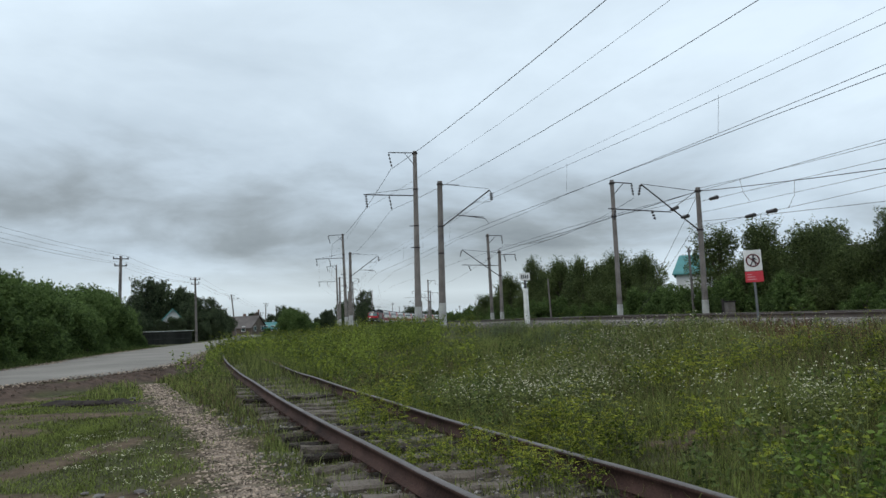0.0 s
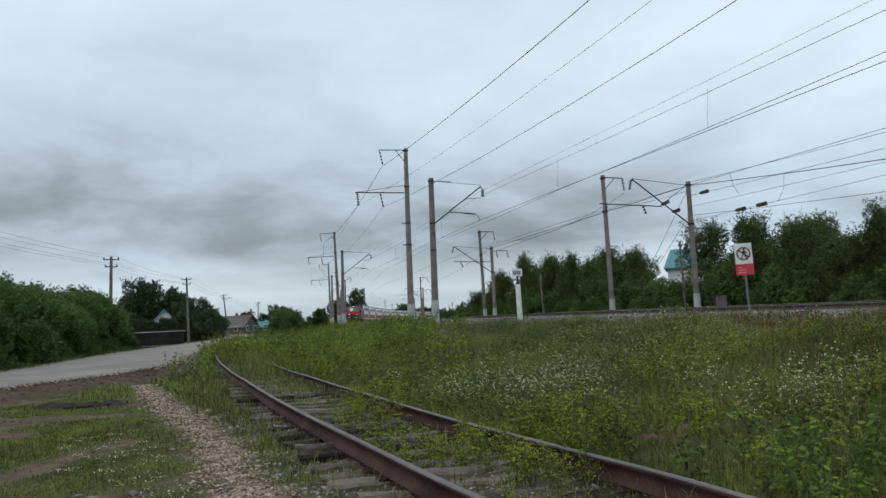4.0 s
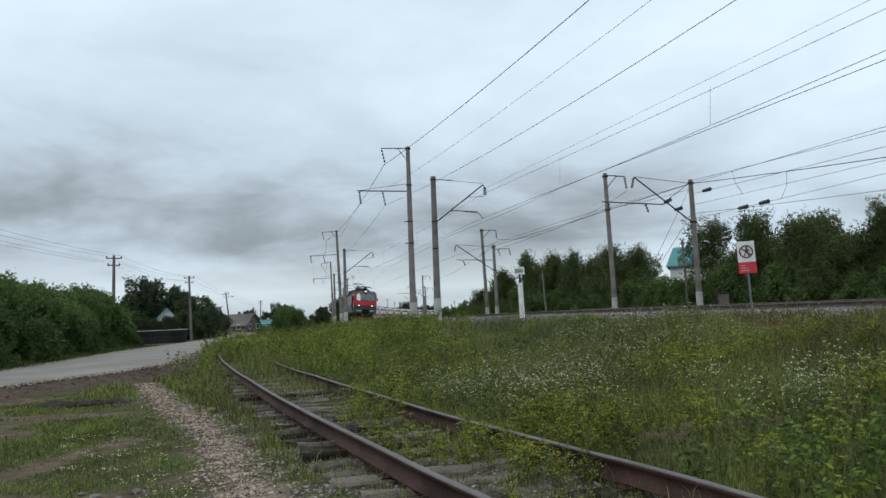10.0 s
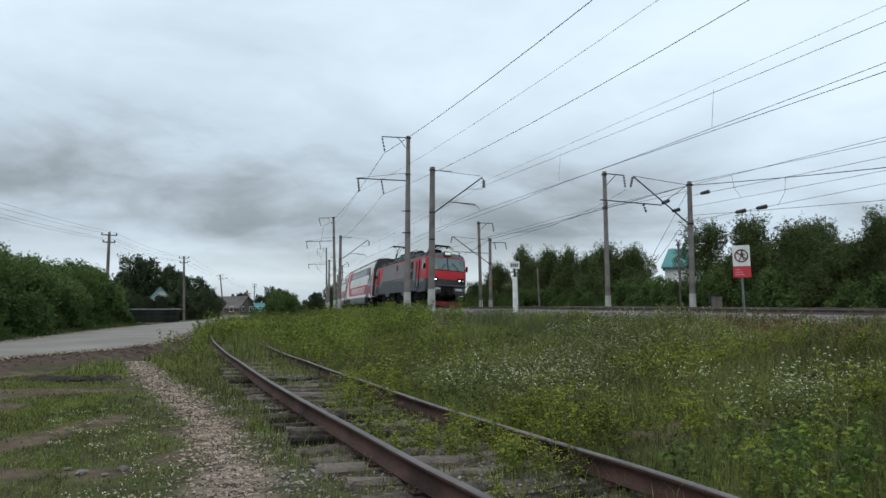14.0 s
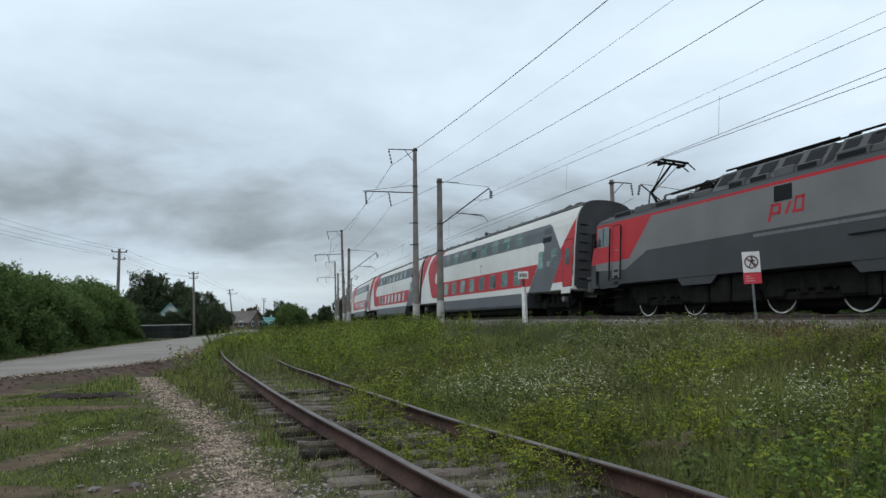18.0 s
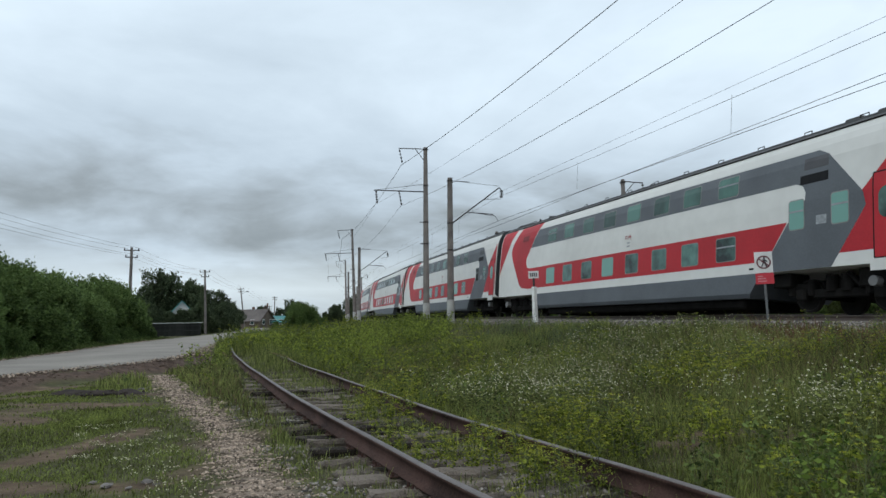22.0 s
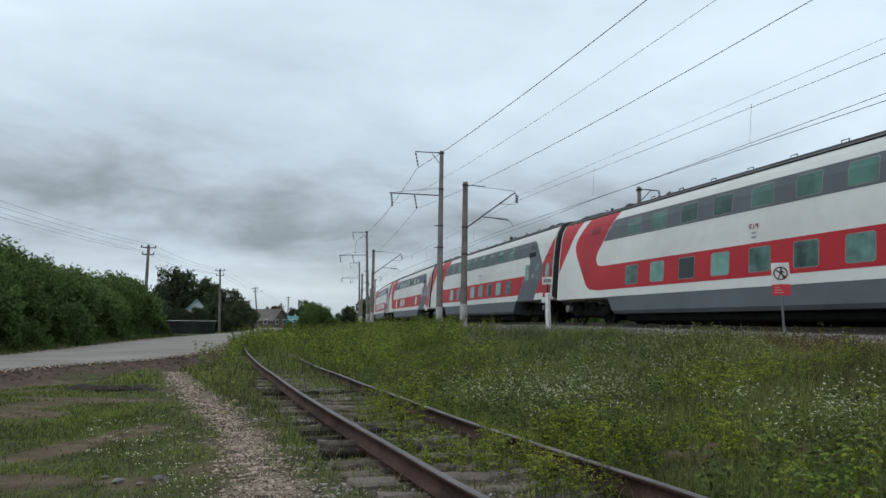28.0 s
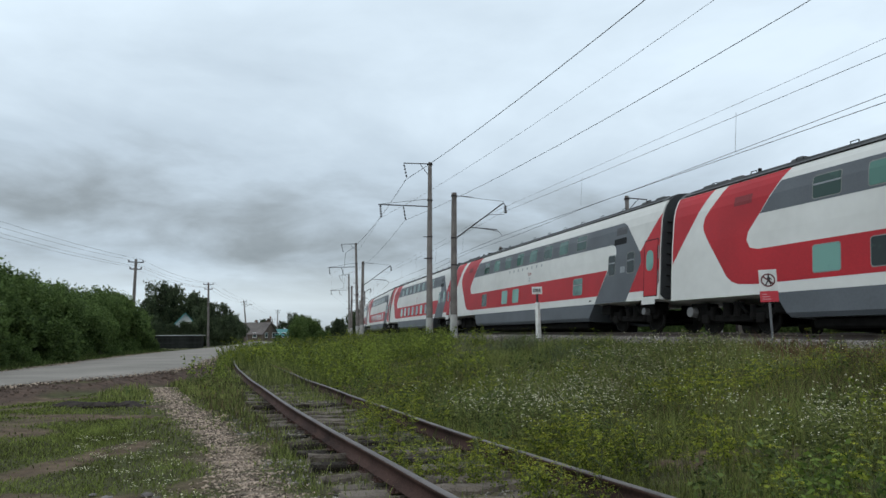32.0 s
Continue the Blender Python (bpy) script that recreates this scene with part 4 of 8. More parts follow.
def make_loco():
    lo = empty("electric_locomotive", "red and grey electric locomotive with lit headlights", "locomotive")
    H = LOCO_L / 2
    X = lambda u: u - H
    # body shell between the cabs
    bm = bmesh.new()
    hull([(1.30, 1.22), (1.55, 1.25), (1.55, 3.74), (1.44, 3.93), (1.12, 4.10), (0.0, 4.16)], X(1.15), X(20.75), bm)
    part("body", bm, LOCO_DARK, lo)

    def fld(nm, pts, m_, lb="", proud=0.004):
        for sg in (1, -1):
            paint(nm, pts, m_, lo, loco_side, proud, [3.74], LOCO_L, sg, lb)

    fld("light_grey_field", [(1.15, 2.14), (3.62, 2.16), (4.58, 3.66), (16.95, 3.66), (18.35, 2.2), (20.75, 2.14), (20.75, 1.86), (18.6, 1.78), (17.2, 2.40), (5.75, 2.42), (3.3, 1.78), (1.15, 1.92)], LOCO_LIGHT, "light grey side field")
    fld("red_cab_field", [(1.15, 2.14), (3.62, 2.16), (4.58, 3.66), (1.15, 3.66)], RED)
    fld("red_cab_field", [(16.95, 3.66), (18.35, 2.2), (20.75, 2.14), (20.75, 3.66)], RED)
    fld("red_roof_line", [(1.15, 3.66), (20.75, 3.66), (20.75, 3.755), (1.15, 3.755)], RED, "thin red line below the roof")
    # skirts between the bogies
    for u0, u1, z0 in ((13.45, 15.5, 0.98), (7.05, 8.65, 0.95), (1.2, 3.4, 1.12), (18.9, 20.7, 1.12)):
        for sg in (1, -1):
            b_ = bmesh.new()
            y = sg * 1.53
            vs = [b_.verts.new((X(a), y + d, z)) for d in (0.0, -sg * 0.06) for a, z in ((u0, 1.26), (u1, 1.26), (u1 - 0.3, z0), (u0 + 0.3, z0))]
            b_.faces.new(vs[:4])
            b_.faces.new(vs[4:])
            for i in range(4):
                b_.faces.new((vs[i], vs[(i + 1) % 4], vs[4 + (i + 1) % 4], vs[4 + i]))
            bmesh.ops.recalc_face_normals(b_, faces=b_.faces[:])
            part("skirt", b_, LOCO_DARK, lo)
    # the two cabs: a raked nose, rounded in plan
    stations = [(-1.55, 0.52), (-1.46, 0.38), (-1.25, 0.22), (-0.75, 0.06), (0.0, 0.0), (0.75, 0.06), (1.25, 0.22), (1.46, 0.38), (1.55, 0.52)]
    prof_low = [(0.14, 1.15), (0.06, 1.30), (0.02, 1.75), (0.02, 2.12)]
    prof_mid = [(0.02, 2.12), (0.06, 2.40), (0.14, 2.74), (0.30, 3.12), (0.50, 3.55), (0.62, 3.80)]
    prof_top = [(0.62, 3.80), (0.82, 4.00), (1.15, 4.13)]

    def nose(nm, prof, material, parent, flip, grow=0.0, ys=None, label="", close=True):
        b_ = bmesh.new()
        st = ys or stations
        rows = []
        for u, z in prof:
            k = 1.0 if z < 3.7 else max(0.72, 1.0 - (z - 3.7) * 0.62)
            row = []
            for y, du in st:
                uu = u + du - grow
                row.append(b_.verts.new(((X(uu) if not flip else -X(uu) - 0.85), y * k, z)))
            if close and abs(st[0][0]) > 1.5:
                uu = 1.18
                for yy, at in ((-1.55 * k, 0), (1.55 * k, len(row) + 1)):
                    row.insert(at, b_.verts.new(((X(uu) if not flip else -X(uu) - 0.85), yy, z)))
            rows.append(row)
        for r0, r1 in zip(rows[:-1], rows[1:]):
            for i in range(len(r0) - 1):
                b_.faces.new((r0[i], r0[i + 1], r1[i + 1], r1[i]))
        bmesh.ops.recalc_face_normals(b_, faces=b_.faces[:])
        c = sum((f.normal.x for f in b_.faces))
        if (c > 0) != flip:
            for f in b_.faces:
                f.normal_flip()
        return part(nm, b_, material, parent, label)

    for flip in (False, True):
        cab = nose("cab_front", prof_mid, RED, lo, flip, label="red cab front")
        nose("lower_front", prof_low, LOCO_DARK, cab, flip, label="dark grey lower front")
        nose("cab_roof", prof_top, ROOF_GREY, cab, flip)
        wz = [(0.14, 2.80), (0.30, 3.15), (0.50, 3.55), (0.575, 3.71)]
        wind = [(-1.34, 0.285), (-1.2, 0.205), (-0.75, 0.06), (0.0, 0.0), (0.75, 0.06), (1.2, 0.205), (1.34, 0.285)]
        nose("windscreen_seal", [(0.135, 2.76)] + wz[1:3] + [(0.59, 3.755)], BLACK, cab, flip, 0.008, [(-1.42, 0.34), (-1.2, 0.205), (-0.75, 0.06), (0.0, 0.0), (0.75, 0.06), (1.2, 0.205), (1.42, 0.34)])
        nose("windscreen", wz, DARK_GLASS, cab, flip, 0.022, wind, "raked dark windscreen")
        sgn = -1 if not flip else 1
        xf = X(0.0) if not flip else -X(0.0) - 0.85
        for y in (0.0,):
            part("windscreen_pillar", rod(bmesh.new(), (xf - sgn * 0.08, y, 2.80), (xf - sgn * 0.54, y, 3.72), 0.035, seg=6), BLACK, cab)
        for y0, y1 in ((0.55, 0.15), (-0.9, -0.35)):
            part("wiper", rod(bmesh.new(), (xf - sgn * 0.06, y0, 2.78), (xf - sgn * 0.30, y1, 3.35), 0.02, seg=6), BLACK, cab)
        # lamps
        for y in (1.02, -1.02):
            b_ = box(bmesh.new(), min(xf - sgn * 0.26, xf - sgn * 0.08), max(xf - sgn * 0.26, xf - sgn * 0.08), y - 0.30, y + 0.30, 1.92, 2.24, 0.04)
            hs = part("headlight_housing", b_, BLACK, cab)
            part("headlight", disc(bmesh.new(), (xf - sgn * 0.075, y * 0.90, 2.06), (1, 0, 0), 0.068, 0.03, 16), LAMP if not flip else LAMP_OFF, hs, "round headlight")
            part("marker_lamp", disc(bmesh.new(), (xf - sgn * 0.075, y * 1.16, 2.06), (1, 0, 0), 0.06, 0.03, 14), LAMP_OFF, hs)
        b_ = bmesh.new()
        box(b_, min(xf - sgn * 0.52, xf - sgn * 1.25), max(xf - sgn * 0.52, xf - sgn * 1.25), -0.31, 0.31, 3.86, 4.22, 0.08)
        hs = part("top_light_housing", b_, ROOF_GREY, cab)
        b_ = box(bmesh.new(), min(xf - sgn * 0.49, xf - sgn * 0.53), max(xf - sgn * 0.49, xf - sgn * 0.53), -0.26, 0.26, 3.92, 4.18, 0.02)
        part("top_light_rim", b_, BLACK, hs)
        b_ = box(bmesh.new(), min(xf - sgn * 0.475, xf - sgn * 0.50), max(xf - sgn * 0.475, xf - sgn * 0.50), -0.20, 0.20, 3.96, 4.14, 0.02)
        part("top_light", b_, TOPLAMP if not flip else LAMP_OFF, hs)
        # front gear: bumper beam, coupler pocket, plough, hoses
        b_ = bmesh.new()
        box(b_, min(xf + sgn * 0.12, xf - sgn * 0.35), max(xf + sgn * 0.12, xf - sgn * 0.35), -1.40, 1.40, 1.54, 1.70, 0.05)
        part("bumper_beam", b_, LOCO_DARK, cab)
        for y in (0.92, -0.92):
            b_ = box(bmesh.new(), min(xf + sgn * 0.10, xf - sgn * 0.35), max(xf + sgn * 0.10, xf - sgn * 0.35), y - 0.46, y + 0.46, 0.98, 1.55, 0.09)
            pl = part("front_panel", b_, LOCO_DARK, cab)
            b_ = box(bmesh.new(), min(xf + sgn * 0.10, xf + sgn * 0.12), max(xf + sgn * 0.10, xf + sgn * 0.12), y - 0.40, y + 0.40, 1.26, 1.50, 0.005)
            pb = part("plate", b_, PLATE, pl)
            for k in range(4 if y > 0 else 3):
                yy = y + 0.26 - k * 0.17
                b_ = box(bmesh.new(), min(xf + sgn * 0.121, xf + sgn * 0.126), max(xf + sgn * 0.121, xf + sgn * 0.126), yy - 0.055, yy + 0.055, 1.31, 1.45)
                part("plate_bar", b_, PLATE_PRINT, pb)
        b_ = bmesh.new()
        box(b_, min(xf + sgn * 0.05, xf - sgn * 0.6), max(xf + sgn * 0.05, xf - sgn * 0.6), -0.46, 0.46, 0.85, 1.52, 0.03)
        part("coupler_pocket", b_, UNDER, cab)
        b_ = bmesh.new()
        box(b_, min(xf + sgn * 0.45, xf - sgn * 0.3), max(xf + sgn * 0.45, xf - sgn * 0.3), -0.17, 0.17, 0.94, 1.22, 0.04)
        box(b_, min(xf + sgn * 0.62, xf + sgn * 0.35), max(xf + sgn * 0.62, xf + sgn * 0.35), -0.26, 0.12, 0.90, 1.26, 0.05)
        part("coupler", b_, UNDER, cab)
        b_ = bmesh.new()
        w0, w1 = xf + sgn * 0.30, xf - sgn * 0.15
        vs = [b_.verts.new(c) for c in ((w0, 0, 0.46), (w1, 1.22, 0.46), (w1 - sgn * 0.1, 1.22, 0.14), (w0 - sgn * 0.12, 0, 0.14), (w1, -1.22, 0.46), (w1 - sgn * 0.1, -1.22, 0.14),
                                        (w0 - sgn * 0.2, 0, 0.46), (w1 - sgn * 0.2, 1.22, 0.46), (w1 - sgn * 0.2, -1.22, 0.46))]
        for f in ((0, 1, 2, 3), (4, 0, 3, 5), (0, 6, 7, 1), (4, 8, 6, 0), (6, 3, 2, 7), (8, 5, 3, 6)):
            b_.faces.new([vs[i] for i in f])
        bmesh.ops.recalc_face_normals(b_, faces=b_.faces[:])
        part("plough", b_, PLOUGH if not flip else UNDER, cab, "faded red track plough" if not flip else "")
        for y in (0.62, 0.5, -0.6, -0.75, -1.3):
            b_ = bmesh.new()
            rod(b_, (xf + sgn * 0.08, y, 1.05), (xf + sgn * 0.28, y, 0.78), 0.025, seg=6)
            rod(b_, (xf + sgn * 0.28, y, 0.78), (xf + sgn * 0.16, y + 0.04, 0.48), 0.025, seg=6)
            part("brake_hose", b_, BLACK, cab)
        for sg in (1, -1):
            u0, u1 = (1.02, 1.98) if not flip else (19.85, 20.6)
            wn = side_window(cab, u0, u1, 2.86, 3.58, loco_side, LOCO_L, 0.05, False, DARK_GLASS, 0.05, [3.74], "side_window", sg)
            um = (u0 + u1) / 2
            paint("window_bar", [(um - 0.025, 2.86), (um + 0.025, 2.86), (um + 0.025, 3.58), (um - 0.025, 3.58)], BLACK, wn, loco_side, 0.014, [], LOCO_L, sg)
            ud = 0.82 if not flip else 20.72
            part("mirror", box(bmesh.new(), X(ud) - 0.06, X(ud) + 0.06, min(sg * 1.58, sg * 1.74), max(sg * 1.58, sg * 1.74), 2.82, 3.22, 0.03), BLACK, cab)
            d0, d1 = (2.62, 3.22) if not flip else (18.95, 19.5)
            dr = paint("door", rounded(d0 - 0.03, d1 + 0.03, 1.45, 3.62, 0.05), BLACK, lo, loco_side, 0.008, [], LOCO_L, sg)
            paint("door_leaf", rounded(d0, d1, 2.15, 3.58, 0.04), RED, dr, loco_side, 0.014, [], LOCO_L, sg)
            paint("door_sill_panel", rounded(d0, d1, 1.5, 2.145, 0.02), LOCO_LIGHT, dr, loco_side, 0.014, [], LOCO_L, sg)
            part("door_lever", rod(bmesh.new(), (X(d0 + 0.1), sg * 1.60, 2.6), (X(d0 + 0.28), sg * 1.60, 2.6), 0.02, seg=6), GALV, dr)
            for u in (d0 - 0.12, d1 + 0.12):
                part("handrail", rod(bmesh.new(), (X(u), sg * 1.63, 1.4), (X(u), sg * 1.63, 3.5), 0.03, seg=8), BLACK, dr)
            for z in (1.32, 1.55, 1.78):
                part("foothold", box(bmesh.new(), X(d0 + 0.12), X(d0 + 0.42), min(sg * 1.54, sg * 1.575), max(sg * 1.54, sg * 1.575), z - 0.055, z + 0.055, 0.02), BLACK, dr)
            ul = 2.9 if not flip else 19.2
            for k in range(3):
                part("step", box(bmesh.new(), X(ul - 0.28), X(ul + 0.28), min(sg * 1.36, sg * 1.56), max(sg * 1.36, sg * 1.56), 0.42 + k * 0.3, 0.45 + k * 0.3), UNDER, lo)
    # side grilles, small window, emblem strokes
    for sg in (1, -1):
        g = paint("grille_frame", rounded(4.78, 5.72, 1.98, 3.68, 0.03), LOCO_LIGHT, lo, loco_side, 0.010, [], LOCO_L, sg)
        for z0, z1 in ((3.02, 3.6), (2.2, 2.82)):
            paint("grille", rounded(4.9, 5.6, z0, z1, 0.02), BLACK, g, loco_side, 0.015, [], LOCO_L, sg)
        for u in (4.72, 5.80):
            part("grille_rail", rod(bmesh.new(), (X(u), sg * 1.60, 1.95), (X(u), sg * 1.60, 3.66), 0.022, seg=6), BLACK, g)
        paint("hatch_window", rounded(10.42, 11.08, 3.16, 3.62, 0.03), BLACK, lo, loco_side, 0.010, [], LOCO_L, sg)
        em = None
        for pts in ([(11.22, 2.62), (11.32, 2.62), (11.18, 3.12), (11.08, 3.12)], [(11.2, 3.04), (10.82, 3.04), (10.82, 3.12), (11.2, 3.12)], [(10.9, 3.05), (10.8, 3.05), (10.84, 2.80), (10.94, 2.80)], [(11.2, 2.80), (10.86, 2.80), (10.86, 2.88), (11.2, 2.88)],
                    [(10.70, 2.76), (10.60, 2.76), (10.44, 3.10), (10.54, 3.10)], [(10.42, 2.76), (10.02, 2.76), (10.02, 2.84), (10.42, 2.84)], [(10.38, 2.84), (10.30, 2.84), (10.24, 3.20), (10.32, 3.20)], [(10.10, 2.84), (10.02, 2.84), (9.98, 3.22), (10.06, 3.22)], [(10.32, 3.14), (10.0, 3.14), (10.0, 3.22), (10.32, 3.22)]):
            o = paint("emblem" if em is None else "emblem_stroke", pts, RED, em or lo, loco_side, 0.010, [], LOCO_L, sg)
            em = em or o
        paint("lettering_bar", [(7.6, 2.24), (11.9, 2.24), (11.9, 2.33), (7.6, 2.33)], LETTERS, lo, loco_side, 0.008, [], LOCO_L, sg)
        part("side_rail", rod(bmesh.new(), (X(6.9), sg * 1.60, 1.92), (X(8.6), sg * 1.60, 1.92), 0.025, seg=6), BLACK, lo)
    # roof: cooling housings with dark louvres, boxes, insulators, pantographs
    for u0, u1 in ((7.0, 9.2), (9.5, 13.9)):
        b_ = bmesh.new()
        hull([(1.42, 3.96), (1.36, 4.05), (0.98, 4.62), (0.0, 4.66)], X(u0), X(u1), b_)
        hsng = part("cooling_housing", b_, ROOF_GREY, lo, "grey roof cooling housing with dark louvres")
        n = 3 if u1 - u0 < 3 else 5
        w = (u1 - u0) / n
        for sg in (1, -1):
            for k in range(n):
                a, c = X(u0 + k * w + 0.12), X(u0 + (k + 1) * w - 0.14)
                b_ = bmesh.new()
                vs = [b_.verts.new((x, sg * (y + 0.012), z + 0.008)) for x, y, z in ((a, 1.30, 4.14), (c, 1.30, 4.14), (c, 1.03, 4.545), (a, 1.03, 4.545))]
                b_.faces.new(vs if sg > 0 else vs[::-1])
                part("louvre", b_, BLACK, hsng)
        for sg in (1, -1):
            part("roof_rail", rod(bmesh.new(), (X(u0), sg * 0.8, 4.78), (X(u1), sg * 0.8, 4.78), 0.035, seg=6), UNDER, hsng)
    for i, (u0, u1) in enumerate(((2.0, 3.0), (3.1, 4.6), (4.7, 5.9), (6.0, 6.9), (7.05, 8.0), (8.1, 9.1), (9.6, 10.4), (10.5, 11.2), (11.4, 12.2), (12.4, 13.1), (13.9, 14.8), (14.9, 15.7), (15.9, 16.9), (17.1, 18.2), (18.4, 19.6))):
        for sg in (1, -1):
            dk = i % 3 != 1
            rb = part("roof_box", box(bmesh.new(), X(u0), X(u1), min(sg * 1.05, sg * 1.45), max(sg * 1.05, sg * 1.45), 3.90, 4.13 + 0.05 * (i % 2), 0.03), ROOF_GREY, lo)
            if dk:
                part("roof_box_grille", box(bmesh.new(), X(u0 + 0.08), X(u1 - 0.08), min(sg * 1.43, sg * 1.458), max(sg * 1.43, sg * 1.458), 3.95, 4.09), BLACK, rb)
    for i, u in enumerate((5.9, 6.25, 6.6, 9.28, 14.2, 14.55, 14.9, 15.3)):
        b_ = bmesh.new()
        disc(b_, (X(u), 0.75 - 0.2 * (i % 2), 4.42), (0, 1, 0.2), 0.26, 0.10, 14)
        rod(b_, (X(u), 0.7, 4.1), (X(u), 0.7, 4.42), 0.06, seg=8)
        part("roof_coil", b_, UNDER, lo)
    for u0, u1, y, z in ((5.5, 8.2, 0.95, 4.58), (9.0, 13.5, 0.62, 4.80), (13.6, 16.4, 0.9, 4.50), (14.0, 17.0, 0.55, 4.62)):
        part("roof_pipe", rod(bmesh.new(), (X(u0), y, z), (X(u1), y + 0.1, z - 0.06), 0.035, seg=6), UNDER, lo)
    for u in (6.1, 6.5, 6.9, 9.35, 14.1, 14.6, 17.6):
        b_ = bmesh.new()
        rod(b_, (X(u), 0.5, 4.1), (X(u), 0.5, 4.62), 0.05, seg=8)
        for z in (4.22, 4.34, 4.46):
            disc(b_, (X(u), 0.5, z), (0, 0, 1), 0.11, 0.05, 10)
        part("roof_insulator", b_, INSUL, lo)
    b_ = bmesh.new()
    for a, c in (((6.0, 0.5, 4.64), (9.4, 0.5, 4.72)), ((9.4, 0.5, 4.72), (14.6, 0.4, 4.75)), ((14.6, 0.4, 4.75), (17.6, 0.5, 4.64)), ((8.0, -0.4, 4.8), (8.0, -0.4, 5.1))):
        rod(b_, (X(a[0]), a[1], a[2]), (X(c[0]), c[1], c[2]), 0.03, seg=6)
    part("roof_busbar", b_, UNDER, lo)

    def pantograph(uc, raised, face):
        pg = part("pantograph_base", box(box(bmesh.new(), X(uc - 0.9), X(uc + 0.9), -0.55, -0.47, 4.38, 4.46), X(uc - 0.9), X(uc + 0.9), 0.47, 0.55, 4.38, 4.46), UNDER, lo, "raised pantograph" if raised else "folded pantograph")
        for du in (-0.8, 0.8):
            for y in (-0.5, 0.5):
                part("foot_insulator", rod(bmesh.new(), (X(uc + du), y, 4.08), (X(uc + du), y, 4.4), 0.07, seg=10), INSUL, pg)
        part("base_bar", rod(bmesh.new(), (X(uc + face * 0.5), -0.6, 4.46), (X(uc + face * 0.5), 0.6, 4.46), 0.05, seg=8), UNDER, pg)
        if raised:
            knee, head = (X(uc + face * 0.75), 5.12), (X(uc - face * 0.55), 6.08)
        else:
            knee, head = (X(uc + face * 1.45), 4.60), (X(uc - face * 1.5), 4.80)
        part("lower_arm", rod(bmesh.new(), (X(uc + face * 0.5 - face * 0.3), 0, 4.48), (knee[0], 0, knee[1]), 0.065, 0.05, 8), UNDER, pg)
        b2 = rod(bmesh.new(), (knee[0], 0, knee[1]), (head[0], 0, head[1] - 0.08), 0.05, 0.04, 8)
        rod(b2, (knee[0], 0, knee[1] - 0.08), (head[0], 0.3, head[1] - 0.1), 0.018, seg=6)
        rod(b2, (knee[0], 0, knee[1] - 0.08), (head[0], -0.3, head[1] - 0.1), 0.018, seg=6)
        part("upper_arm", b2, UNDER, pg)
        for dx in (-0.2, 0.2):
            b2 = box(bmesh.new(), head[0] + dx - 0.05, head[0] + dx + 0.05, -0.62, 0.62, head[1] - 0.045, head[1] + 0.035, 0.012)
            for s_ in (1, -1):
                rod(b2, (head[0] + dx, s_ * 0.60, head[1]), (head[0] + dx, s_ * 0.95, head[1] - 0.22), 0.028, seg=6)
            part("contact_strip", b2, UNDER, pg)
        for y in (-0.45, 0.45):
            part("head_spring", box(bmesh.new(), head[0] - 0.24, head[0] + 0.24, y - 0.05, y + 0.05, head[1] - 0.16, head[1] - 0.05, 0.02), UNDER, pg)
        b2 = rod(bmesh.new(), (X(uc + face * 0.5), -0.28, 4.52), (knee[0], -0.05, knee[1]), 0.03, seg=6)
        rod(b2, (X(uc + face * 0.5), 0.28, 4.52), (knee[0], 0.05, knee[1]), 0.03, seg=6)
        part("arm_brace", b2, UNDER, pg)
        part("drive_case", box(bmesh.new(), X(uc - face * 0.35) - 0.3, X(uc - face * 0.35) + 0.3, -0.3, 0.3, 4.30, 4.58, 0.05), UNDER, pg)
        part("head_frame", rod(bmesh.new(), (head[0] - 0.2, 0, head[1] - 0.05), (head[0] + 0.2, 0, head[1] - 0.05), 0.03, seg=6), UNDER, pg)

    pantograph(3.9, False, 1)
    pantograph(18.45, True, 1)
    part("underframe_case", box(bmesh.new(), X(1.6), X(20.8), -0.62, 0.62, 0.20, 1.24, 0.05), UNDER, lo)
    # running gear
    sets = []
    for uc in (3.75, 10.2, 16.7):
        sets += [(w, 0.61) for w in bogie(lo, X(uc), 2.65, 0.61, TYRE_WHITE, True)]
    for u0, u1 in ((5.6, 6.6), (6.7, 7.9), (7.95, 8.3), (12.1, 13.0), (13.1, 14.0), (14.1, 14.9)):
        for sg in (1, -1):
            part("equipment_box", box(bmesh.new(), X(u0), X(u1), min(sg * 0.1, sg * 1.38), max(sg * 0.1, sg * 1.38), 0.36, 1.22, 0.04), UNDER, lo)
    return lo, sets


TOPLAMP = glow("lit_top_light", (0.75, 0.76, 0.70), 0.35)
PLATE_PRINT = mat("white_plate_print", (0.58, 0.60, 0.60), 0.5, 0.15, 4, 30, 0.0)
PLATE = mat("grey_number_plate", (0.10, 0.105, 0.11), 0.5, 0.2, 4, 30, 0.0)
PLOUGH = mat("faded_red_plough_paint", (0.25, 0.028, 0.028), 0.7, 0.3, 2, 25, 0.1)
LETTERS = mat("faint_side_lettering", (0.13, 0.135, 0.135), 0.5, 0.2, 8, 40, 0.0)
loco, loco_sets = make_loco()
TRAIN.append((loco, 0.0, LOCO_L, loco_sets))
first_car = {}
lead = LOCO_L
for kind in KINDS:
    if kind not in first_car:
        first_car[kind] = make_car(kind)
        car, sets = first_car[kind]
    else:
        car = copy_thing(first_car[kind][0], Matrix.Identity(4))
        sets = [(o, 0.475) for o in car.children if o.name.startswith("wheelset")]
    TRAIN.append((car, lead, CAR_L, sets))
    lead += CAR_L

